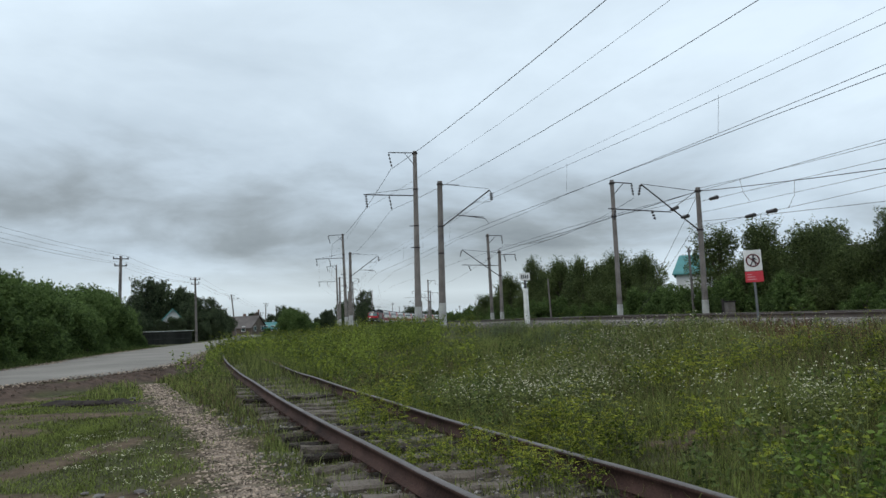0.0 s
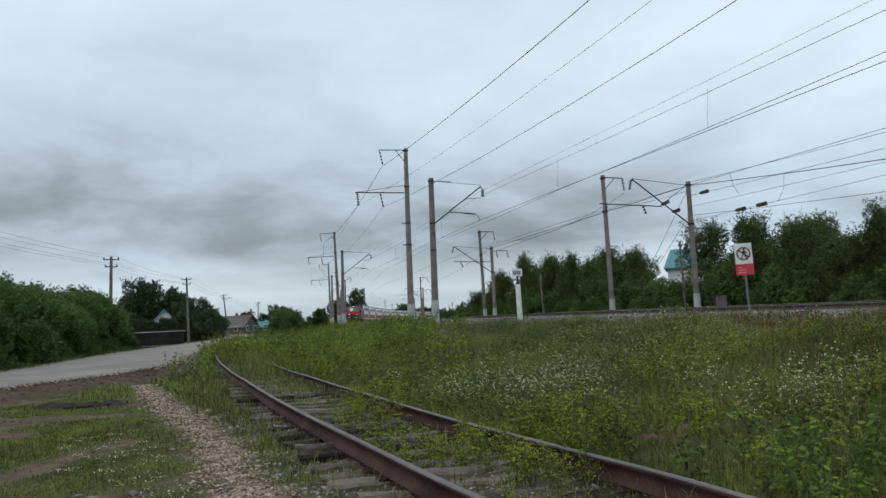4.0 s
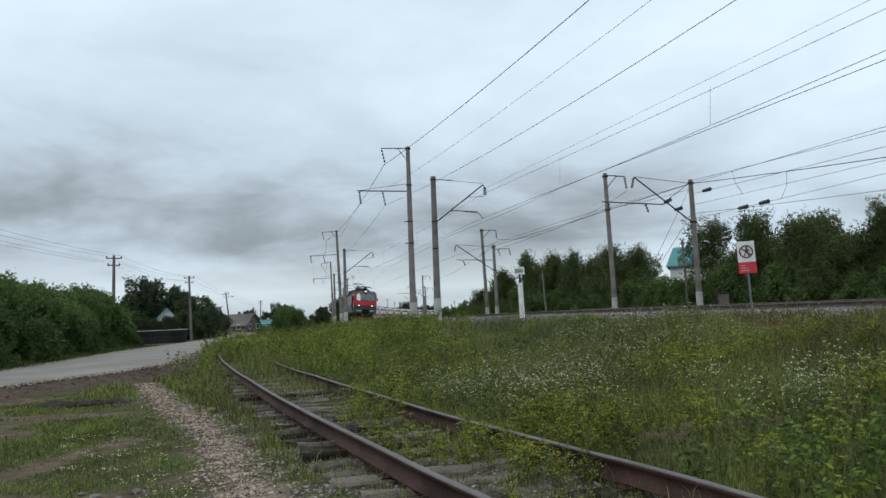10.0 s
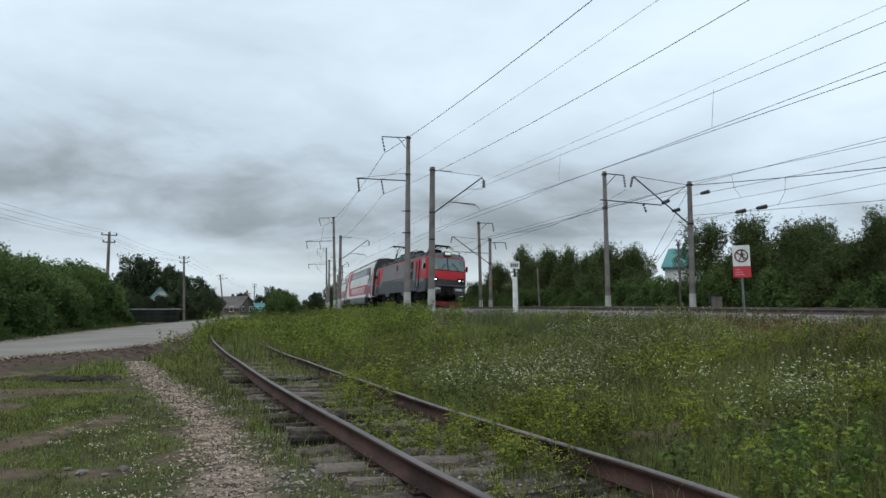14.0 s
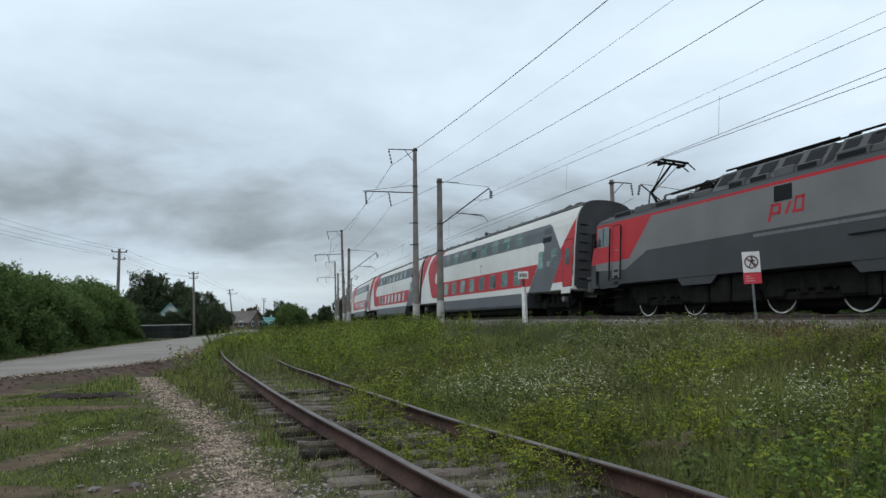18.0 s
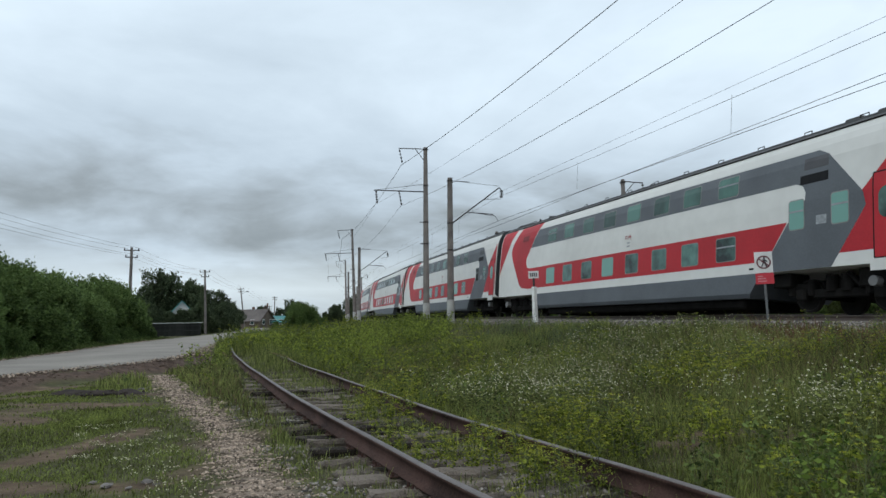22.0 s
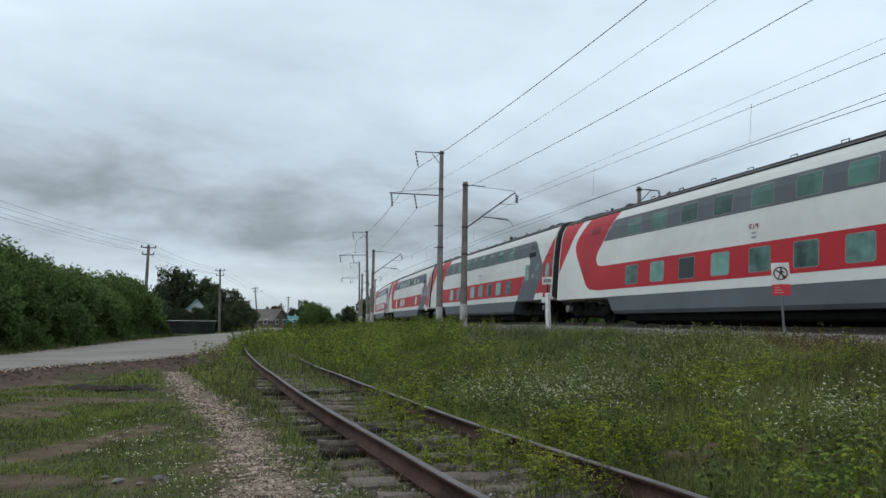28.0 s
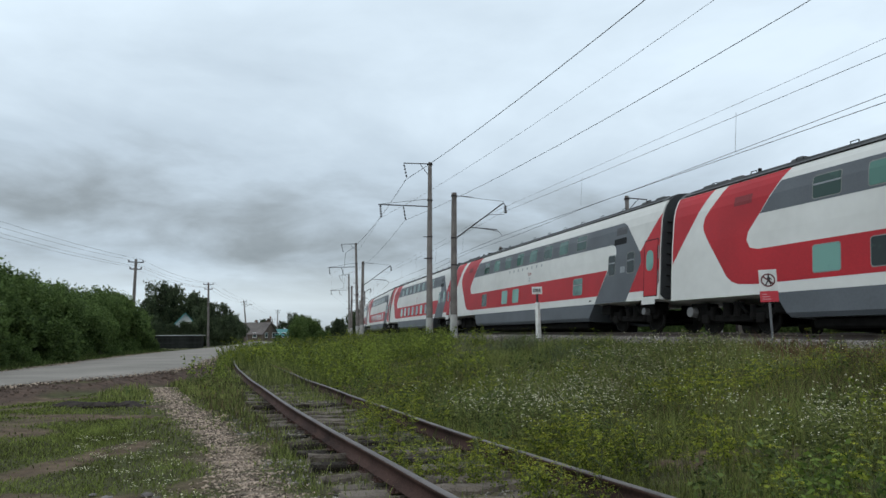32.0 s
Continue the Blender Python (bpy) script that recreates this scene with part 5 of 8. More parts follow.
# ---- line-side: poles, wires, signs ----
def place(s, lat, z, tilt=0.0, lean=0.0):
    p = line(s, lat, z)
    return pose(p.x, p.y, p.z, lean, tilt, math.degrees(heading(s)))


def shaft(parent, h, r0, r1, foot=1.35, seg=10, material=None):
    """A tapered round concrete shaft on a paler foot."""
    part("shaft", rod(bmesh.new(), (0, 0, foot), (0, 0, h), r0, r1, seg), material or CONCRETE, parent)
    part("foot", rod(bmesh.new(), (0, 0, -0.6), (0, 0, foot + 0.002), r0 * 1.13, r0 * 1.10, seg), CONCRETE_LIGHT, parent, "pale concrete foot")


def insulator(parent, a, b, n=5, r=0.06):
    """A string of porcelain discs between two points."""
    a, b = Vector(a), Vector(b)
    bm = rod(bmesh.new(), a, b, 0.018, seg=6)
    d = b - a
    for i in range(n):
        disc(bm, a + d * ((i + 0.7) / (n + 0.4)), d, r * 1.15, d.length / n * 0.45, 10)
    part("insulator", bm, INSUL, parent)


def clamp(parent, z, r):
    bm = disc(bmesh.new(), (0, 0, z), (0, 0, 1), r, 0.09, 10)
    part("clamp", bm, IRON, parent)


def catenary_pole(s, lat, h, lean=0.0, tilt=0.0):
    """A mast with a slanted cantilever that holds the near track's wires."""
    po = empty("catenary_mast", "round grey concrete mast with slanted cantilever and insulator", "catenary mast", "masts beside the near track", place(s, lat, 1.35, tilt, lean))
    shaft(po, h, 0.215, 0.16)
    b = lambda nm, a, c, r, m_=IRON: part(nm, rod(bmesh.new(), a, c, r, seg=8), m_, po)
    b("cantilever", (0.12, 0, h - 2.9), (3.35, 0, h - 0.45), 0.038)
    b("tie_rod", (0.1, 0, h - 0.18), (3.35, 0, h - 0.36), 0.012)
    b("tie_clamp", (-0.2, 0, h - 0.18), (1.3, 0, h - 0.19), 0.02)
    b("hook", (3.35, 0, h - 0.45), (3.45, 0, h - 0.62), 0.03)
    insulator(po, (3.47, 0, h - 0.6), (3.48, 0, h - 1.15), 4, 0.095)
    b("stay", (2.25, 0, h - 1.28), (3.40, 0, h - 1.2), 0.014)
    b("steady_arm", (1.1, 0, h - 2.16), (2.9, 0, h - 2.22), 0.028)
    b("steady_arm_hook", (1.9, 0, h - 2.20), (3.0, 0, h - 2.32), 0.018)
    b("steady_arm_tip", (3.0, 0, h - 2.32), (3.22, 0, h - 2.62), 0.016)
    for z in (h - 2.9, h - 0.2, h - 4.6):
        clamp(po, z, 0.20)
    return po


def feeder_pole(s, lat, h, lean=0.0, tilt=0.0):
    """A tall pole with arms that carry three feeder wires."""
    po = empty("feeder_pole", "tall grey concrete pole with steel arms and hanging insulators", "feeder pole", "feeder poles along the line", place(s, lat, 1.3, tilt, lean))
    shaft(po, h, 0.23, 0.14)
    b = lambda nm, a, c, r: part(nm, rod(bmesh.new(), a, c, r, seg=8), IRON, po)
    b("upper_arm", (0.05, 0, h - 0.12), (-1.95, 0, h - 0.18), 0.035)
    b("upper_brace", (0, 0, h - 1.1), (-0.75, 0, h - 0.16), 0.025)
    insulator(po, (-1.93, 0, h - 0.2), (-1.70, 0, h - 1.28), 4, 0.055)
    b("lower_arm", (0.05, 0, h - 3.25), (-3.75, 0, h - 3.28), 0.04)
    b("lower_tie", (-0.1, 0, h - 2.7), (-3.6, 0, h - 3.25), 0.014)
    insulator(po, (-3.6, 0, h - 3.28), (-3.52, 0, h - 4.25), 5, 0.07)
    insulator(po, (-1.95, 0, h - 3.28), (-1.75, 0, h - 4.35), 4, 0.055)
    b("cross_bar", (-0.42, 0, h - 7.0), (0.25, 0, h - 7.0), 0.035)
    b("step_iron", (-0.45, 0, h - 5.45), (0.1, 0, h - 5.45), 0.03)
    for z in (h - 2.8, h - 7.0, h - 5.45, h - 0.15):
        clamp(po, z, 0.20)
    return po


def far_mast(s, lat, h, lean=0.0, tilt=0.0, kind="cantilever", reach=5.6, outer=False):
    """Masts on the far side of the line."""
    lab = "concrete mast with a cantilever over the far track" if kind == "cantilever" else "concrete mast with a short bracket and hanging insulator"
    po = empty("catenary_mast", lab, "catenary mast", "masts beyond the far track", place(s, lat, 1.45, tilt, lean))
    shaft(po, h, 0.165, 0.125, 0.8)
    b = lambda nm, a, c, r: part(nm, rod(bmesh.new(), a, c, r, seg=8), IRON, po)
    if kind == "cantilever":
        b("cantilever", (-0.1, 0, h - 2.35), (-3.55, 0, h + 0.05), 0.038)
        b("tie_rod", (-0.1, 0, h - 0.2), (-3.55, 0, h + 0.08), 0.016)
        b("stay", (-0.1, 0, h - 0.2), (-1.9, 0, h - 1.35), 0.016)
        insulator(po, (-3.6, 0, h + 0.05), (-3.75, 0, h - 0.55), 4)
        b("register_tube", (-0.2 if outer else -1.8, 0, h - 1.40), (-reach, 0, h - 1.30), 0.03)
        insulator(po, (-3.0, 0, h - 1.35), (-2.8, 0, h - 1.85), 3, 0.06)
        if outer:
            b("outer_arm", (0, 0, h - 0.42), (1.55, 0, h - 0.38), 0.03)
            for x in (0.45, 1.5):
                insulator(po, (x, 0, h - 0.42), (x + 0.12, 0, h - 1.05), 3, 0.055)
        else:
            insulator(po, (-reach + 0.4, 0, h - 1.35), (-reach + 0.3, 0, h - 1.9), 3, 0.06)
            part("strain_insulator", disc(bmesh.new(), (-1.55, 0, h - 1.2), (1, 0, 0.4), 0.10, 0.42, 10), INSUL, po)
    else:
        b("bracket", (0, 0, h - 0.12), (1.45, 0, h - 0.18), 0.035)
        b("brace", (0, 0, h - 1.0), (0.85, 0, h - 0.16), 0.025)
        insulator(po, (1.42, 0, h - 0.2), (1.5, 0, h - 1.0), 4, 0.065)
    for z in (h - 0.2, h - 2.35):
        clamp(po, z, 0.19)
    return po


feeder_pole(17.0, 3.3, 12.55, 0.0, 0.4)
catenary_pole(11.0, 3.3, 9.05, 0.0, 0.6)
feeder_pole(62.0, 3.35, 12.5, 0.3, -1.6)
catenary_pole(53.0, 3.55, 9.0, 0.0, 0.4)
feeder_pole(111.0, 3.8, 12.5, 0.0, -1.0)
catenary_pole(96.0, 3.2, 9.0)
feeder_pole(166.0, 3.4, 12.4)
catenary_pole(150.0, 3.4, 9.0)
feeder_pole(225.0, 3.4, 12.4)
far_mast(8.0, -7.4, 8.7, 0.0, -0.4, "bracket")
anchor_mast = far_mast(1.2, -8.5, 6.95, 0.0, 0.3)
far_mast(31.5, -7.4, 8.3, 0.0, -1.3, "bracket")
far_mast(28.8, -7.4, 6.45, 0.0, -0.2, reach=3.6, outer=True)
far_mast(104.5, -14.0, 8.5, 0.0, 0.0, "bracket")
far_mast(110.0, -15.0, 6.6, outer=True)
far_mast(170.0, -15.5, 8.5, 0.0, 0.0, "bracket")
far_mast(176.0, -16.0, 6.6)
far_mast(240.0, -17.0, 8.5, 0.0, 0.0, "bracket")


def post(s, lat, h, r, name, label, category, tilt=0.0, material=CONCRETE, z=1.3):
    po = empty(name, label, category, "", place(s, lat, z, tilt, 0))
    part("shaft", rod(bmesh.new(), (0, 0, -0.3), (0, 0, h), r, r * 0.75, 8), material, po)
    return po


post(17.2, -7.0, 3.2, 0.075, "short_post", "slim leaning concrete post beside the far track", "post", -2.5)
p_ = post(4.2, -10.0, 4.1, 0.085, "timber_pole", "short grey timber pole with a cap bar", "pole", -1.0, CONCRETE)
part("cap_bar", rod(bmesh.new(), (-0.12, 0, 3.9), (0.12, 0, 3.9), 0.05, seg=6), IRON, p_)


def box_at_mast():
    ob = empty("track_cabinet", "small weathered grey cabinet at a mast foot", "cabinet", "", place(0.6, -8.9, 1.35))
    part("body", box(bmesh.new(), 0.35, 0.85, -0.25, 0.25, 0.0, 0.75, 0.03), CONCRETE, ob)
    part("lid", box(bmesh.new(), 0.31, 0.89, -0.29, 0.29, 0.75, 0.81, 0.01), IRON, ob)
    part("post", box(bmesh.new(), -0.05, 0.05, -0.35, -0.25, 0.0, 0.9, 0.01), IRON, ob)


box_at_mast()


def wire(name, pts, r=0.012, sag=0.0, label="thin dark overhead wire", group="overhead wires"):
    """A wire hung from point to point."""
    cu = bpy.data.curves.new(name, "CURVE")
    cu.dimensions, cu.bevel_depth, cu.bevel_resolution = "3D", r, 0
    cu.materials.append(WIRE)
    out = []
    for a, b in zip(pts[:-1], pts[1:]):
        a, b = Vector(a), Vector(b)
        n = 14
        for i in range(n):
            f = i / n
            p = a.lerp(b, f)
            p.z -= sag * 4 * f * (1 - f)
            out.append(p)
    out.append(Vector(pts[-1]))
    sp = cu.splines.new("POLY")
    sp.points.add(len(out) - 1)
    for q, p in zip(sp.points, out):
        q.co = (*p, 1)
    return tagged(new(name, cu), label, "wire", group)


F = [-38.0, 17.0, 62.0, 111.0, 166.0, 225.0, 290.0]
FL = [3.3, 3.3, 3.35, 3.8, 3.4, 3.4, 3.4]
wire("feeder_wire", [line(s, l + 1.7, 12.6 - 0.12) for s, l in zip(F, FL)], 0.019, 0.75, "thick dark feeder wire hung from pole to pole")
wire("feeder_wire", [line(s, l + 3.52, 9.65) for s, l in zip(F, FL)], 0.0065, 0.75)
wire("feeder_wire", [line(s, l + 1.75, 9.55) for s, l in zip(F, FL)], 0.011, 0.85)
C = [-44.0, 11.0, 53.0, 96.0, 150.0, 205.0, 260.0]
wire("messenger_wire", [line(s, 0.1, 9.50) for s in C], 0.006, 0.0)
wire("messenger_wire", [line(s, 0.0, 9.27) for s in C], 0.0085, 0.15)
contact = [line(s, 0.15 * (-1) ** i, 7.79) for i, s in enumerate(C)]
wire("contact_wire", contact, 0.011, 0.0, "dark contact wire over the near track")
for a, b in zip(C[:3], C[1:4]):
    for f in (0.2, 0.4, 0.6, 0.8):
        s = a + (b - a) * f
        zt = 9.27 - 0.15 * 4 * f * (1 - f)
        wire("dropper", [line(s, 0.0, zt), line(s + 0.1, 0.05, 7.79)], 0.006, 0.0, "thin dropper between two overhead wires", "droppers")
D = [-50.0, -25.0, 8.0, 31.5, 70.0, 104.5, 170.0, 240.0]
wire("messenger_wire", [line(s, TRACK2, 9.85 if s < 0 else 9.2) for s in D], 0.012, 0.10)
wire("contact_wire", [line(s, TRACK2 + 0.1, 7.08) for s in D], 0.009, 0.0, "dark contact wire over the far track")
for z0, z1, z2, r in ((8.33, 8.06, 7.3, 0.010), (7.60, 7.44, 7.0, 0.010), (6.99, 6.91, 6.7, 0.009), (6.22, 6.40, 6.9, 0.009), (6.52, 5.74, 4.6, 0.010)):
    wire("line_wire", [line(1.2, -8.5, z0), line(-10.5, -8.6, z1), line(-42.0, -9.2, z2)], r, 0.02)
wire("line_wire", [line(-34.0, -9.4, 5.2), line(-10.5, -8.6, 7.02), line(1.2, -8.5, 8.18), line(28.8, -7.4, 7.8)], 0.018, 0.04, "thick dark line wire at the far masts")
wire("line_wire", [line(8.0, -8.88, 9.05), line(31.5, -8.85, 8.7), line(104.5, -15.4, 8.9)], 0.012, 0.9)
wire("line_wire", [line(1.2, -8.5, 7.9), line(8.0, -7.4, 7.9), line(28.8, -7.4, 7.4)], 0.010, 0.1)
wire("stay_wire", [line(1.2, -8.5, 8.0), line(5.5, -6.8, 1.2)], 0.011, 0.0, "slanting stay wire at a far mast", "stay wires")
wire("stay_wire", [line(1.2, -8.5, 6.6), line(5.5, -6.8, 1.2)], 0.011, 0.0, "slanting stay wire at a far mast", "stay wires")
wire("dropper", [line(-2.0, -8.6, 8.24), line(-2.2, -8.6, 7.5), line(-2.6, -8.6, 7.0)], 0.011, 0.0, "loose jumper between line wires", "droppers")
wire("dropper", [line(-5.5, -8.6, 7.50), line(-5.4, -8.6, 6.8), line(-5.0, -8.6, 6.27)], 0.011, 0.0, "loose jumper between line wires", "droppers")
for s, lat, z in ((-0.1, -8.5, 7.59), (-4.0, -8.56, 6.29), (2.0, -8.2, 6.9), (-2.6, -8.56, 6.27)):
    ob = part("strain_insulator", disc(bmesh.new(), (0, 0, 0), (0, 1, 0), 0.11, 0.55, 12, 0.085), INSUL)
    ob.parent = anchor_mast
    ob.matrix_parent_inverse = anchor_mast.matrix_world.inverted()
    ob.matrix_basis = place(s, lat, z)


def warning_sign():
    """White plate with a crossed-out walker in a ring over a red plate."""
    m_ = place(-16.2, 3.85, 1.22, 0.0, 0.0)
    sg = empty("warning_sign", "white and red no-crossing sign on a grey steel post", "sign", "", m_ @ pose(0, 0, 0, 0, -1.2, -34))
    part("post", rod(bmesh.new(), (0, 0.03, -0.5), (0, 0.03, 1.75), 0.030, seg=10), POST_GREY, sg)
    w = 0.205
    wp = part("white_plate", box(bmesh.new(), -w, w, -0.012, 0.0, 1.44, 1.96, 0.006), SIGN_WHITE, sg)
    rp = part("red_plate", box(bmesh.new(), -w - 0.005, w + 0.005, -0.014, 0.002, 1.16, 1.43, 0.006), SIGN_RED, sg)
    seg, cz = 40, 1.70
    bm = bmesh.new()
    rings = [[bm.verts.new((r * math.cos(i * 2 * math.pi / seg), -0.017, cz + r * math.sin(i * 2 * math.pi / seg))) for i in range(seg)] for r in (0.165, 0.132)]
    for i in range(seg):
        j = (i + 1) % seg
        bm.faces.new((rings[0][i], rings[0][j], rings[1][j], rings[1][i]))
    bmesh.ops.recalc_face_normals(bm, faces=bm.faces[:])
    part("ring", bm, SIGN_DARKRED, wp)
    part("slash", box(bmesh.new(), -0.15, 0.15, -0.020, -0.017, -0.017, 0.017), SIGN_DARKRED, wp).matrix_local = pose(0, 0, cz, 0, 40, 0)
    bm = bmesh.new()
    box(bm, -0.02, 0.045, -0.019, -0.0165, cz - 0.01, cz + 0.075)
    disc(bm, (0.015, -0.0178, cz + 0.105), (0, 1, 0), 0.026, 0.003, 10)
    for a, b in (((0.0, cz), (-0.06, cz - 0.12)), ((0.02, cz), (0.06, cz - 0.11)), ((0.03, cz + 0.06), (0.085, cz + 0.01))):
        rod(bm, (a[0], -0.018, a[1]), (b[0], -0.018, b[1]), 0.013, seg=6)
    part("pictogram", bm, SIGN_BLACK, wp, "black walking pictogram")
    for z, x1 in ((1.355, -0.05), (1.295, 0.02), (1.235, 0.04)):
        part("lettering_bar", box(bmesh.new(), -0.16, x1, -0.018, -0.0145, z - 0.012, z + 0.012), SIGN_PINK, rp)


POST_GREY = mat("dull_grey_post_paint", (0.13, 0.135, 0.14), 0.6, 0.2, 3, 30, 0.05)
SIGN_DARKRED = mat("dark_red_sign_ring", (0.12, 0.02, 0.025), 0.5, 0.15, 4, 30, 0.0)
SIGN_PINK = mat("pale_pink_print", (0.55, 0.24, 0.26), 0.5, 0.15, 4, 30, 0.0)
warning_sign()


def distance_post():
    """A white post with a small plate on a dark neck."""
    po = empty("distance_post", "white-painted distance post with a small white plate", "distance post", "", place(-0.5, 2.75, 1.42, -1.0, 0) @ pose(0, 0, 0, 0, 0, -18))
    part("post", rod(bmesh.new(), (0, 0, -0.4), (0, 0, 1.55), 0.13, 0.115, 4), WHITEWASH, po)
    part("neck", rod(bmesh.new(), (0, 0, 1.55), (0, 0, 1.95), 0.05, seg=8), SIGN_BLACK, po)
    pl = part("plate", box(bmesh.new(), -0.24, 0.24, -0.03, 0.0, 1.93, 2.28, 0.008), SIGN_WHITE, po)
    for i in range(4):
        part("plate_bar", box(bmesh.new(), -0.17 + i * 0.09, -0.11 + i * 0.09, -0.036, -0.0305, 2.02, 2.19), SIGN_BLACK, pl)


distance_post()


# ---- utility poles and wires along the road ----
def utility_pole(x, y, h, tilt, lamp=False):
    z = float(ground_z([x], [y])[0])
    po = empty("utility_pole", "grey concrete utility pole with two short crossarms" + (" and a street lamp" if lamp else ""), "utility pole", "utility poles along the road", pose(x, y, z, 0, tilt, 20))
    part("shaft", rod(bmesh.new(), (0, 0, -0.4), (0, 0, h), 0.17, 0.11, 8), CONCRETE, po)
    for dz, w in ((0.25, 0.62), (0.85, 0.5)):
        part("crossarm", box(bmesh.new(), -w, w, -0.04, 0.04, h - dz - 0.04, h - dz + 0.04), IRON, po)
        for sx in (-1, 1):
            part("insulator", rod(bmesh.new(), (sx * (w - 0.06), 0, h - dz), (sx * (w - 0.06), 0, h - dz + 0.2), 0.05, seg=8), INSUL, po)
    if lamp:
        part("lamp_arm", rod(bmesh.new(), (0, 0, h - 1.3), (1.1, 0, h - 0.9), 0.03, seg=6), IRON, po)
        part("lamp_head", box(bmesh.new(), 1.0, 1.5, -0.1, 0.1, h - 0.98, h - 0.82, 0.03), GALV, po)
    return po


RS_POLE = random.Random(4)
UP = [(-27.7, 58.8, 8.0, 0.5, False), (-31.8, 88.5, 8.2, -1.5, False), (-42.9, 141.6, 8.5, -6.0, True), (-46.0, 172.0, 5.5, 0, False), (-48.0, 205.0, 5.0, 0, False)]
for u in UP:
    utility_pole(*u)
for b_, d, h in ((3.18, 205.0, 7.4), (2.39, 260.0, 7.6), (1.05, 290.0, 7.0), (0.77, 330.0, 6.4), (-1.6, 360.0, 7.5), (-3.9, 330.0, 8.5), (-4.5, 300.0, 9.5), (-11.6, 190.0, 5.2), (-14.6, 185.0, 8.0)):
    utility_pole(math.sin(radians(b_)) * d, math.cos(radians(b_)) * d, h, RS_POLE.uniform(-1.5, 1.5))
tops = [(-24.0, 20.0, 8.4)] + [(x, y, h) for x, y, h, _, _ in UP[:3]] + [(-52.0, 190.0, 8.0)]
for off, dz in ((0.55, 0.0), (-0.55, 0.0), (0.42, -0.6), (-0.42, -0.6)):
    wire("utility_wire", [(x + off, y, z + dz) for x, y, z in tops], 0.0075, 0.45, "thin utility wire along the road", "utility wires")

# ---- plants ----
RS = np.random.RandomState(7)


def join_meshes(chunks):
    """Stacks (verts, faces, material index) pieces into one."""
    vs, fs, ms, n = [], {3: [], 4: []}, {3: [], 4: []}, 0
    for v, f, m_ in chunks:
        vs.append(v)
        fs[f.shape[1]].append(f + n)
        ms[f.shape[1]].append(np.full(len(f), m_) if np.isscalar(m_) else m_)
        n += len(v)
    faces = [np.concatenate(fs[k]) for k in (3, 4) if fs[k]]
    return np.concatenate(vs), faces, np.concatenate([np.concatenate(ms[k]) for k in (3, 4) if ms[k]])


def blades(x, y, z, h, w, bend=0.35, up=0.0):
    """Grass blades as bent tapering strips: a quad and a tip each."""
    n = len(x)
    a = RS.uniform(0, 2 * math.pi, n)
    la = RS.uniform(0, 2 * math.pi, n)
    l = h * RS.uniform(0.1, 1.3, n) * bend
    dx, dy = np.cos(a) * w / 2, np.sin(a) * w / 2
    v = np.empty((n, 5, 3), np.float32)
    v[:, 0] = np.stack([x - dx, y - dy, z - 0.03], 1)
    v[:, 1] = np.stack([x + dx, y + dy, z - 0.03], 1)
    mx, my, mz = x + np.cos(la) * l * 0.35, y + np.sin(la) * l * 0.35, z + h * 0.6
    v[:, 2] = np.stack([mx + dx * 0.75, my + dy * 0.75, mz], 1)
    v[:, 3] = np.stack([mx - dx * 0.75, my - dy * 0.75, mz], 1)
    v[:, 4] = np.stack([x + np.cos(la) * l, y + np.sin(la) * l, z + h * RS.uniform(0.85, 1.0, n)], 1)
    i = np.arange(n)[:, None] * 5
    quads, tris = i + np.array([[0, 1, 2, 3]]), i + np.array([[3, 2, 4]])
    return v.reshape(-1, 3), [tris, quads]


def visible(x, y, lo=-36.5, hi=39.0):
    """Keeps places inside a generous wedge ahead of the standing point."""
    b = np.degrees(np.arctan2(x, y))
    return (b > lo) & (b < hi)


def scatter(n, x0, x1, y0, y1, full=0.0, least=0.06, power=1.0):
    """Random places, thinned out with distance past full metres."""
    x, y = RS.uniform(x0, x1, n), RS.uniform(y0, y1, n)
    k = visible(x, y)
    if full:
        k &= RS.uniform(size=n) < np.clip((full / np.hypot(x, y)) ** power, least, 1.0)
    return x[k], y[k]


def zones(x, y):
    """Distances that decide what grows at a place."""
    s, lat = side_of_line(x, y)
    ds, _ = near_dist(x, y, SID_MID)
    dp, k = near_dist(x, y, PATH_P)
    l, r = road_x(y)
    return s, lat, ds, dp - PATH_P[k, 2], x - r


def sid_side(x, y):
    """Positive on the main line's side of the siding."""
    d, k = near_dist(x, y, SID_MID)
    nn = normals(SID_MID)
    return (x - SID_MID[k, 0]) * nn[k, 0] + (y - SID_MID[k, 1]) * nn[k, 1]


def add_blades(name, x, y, h, w, material, label, bend=0.35):
    z = ground_z(x, y)
    v, f = blades(x, y, z, h, w, bend)
    tagged(raw(name, v, f, material), label, "grass", kind="stuff")


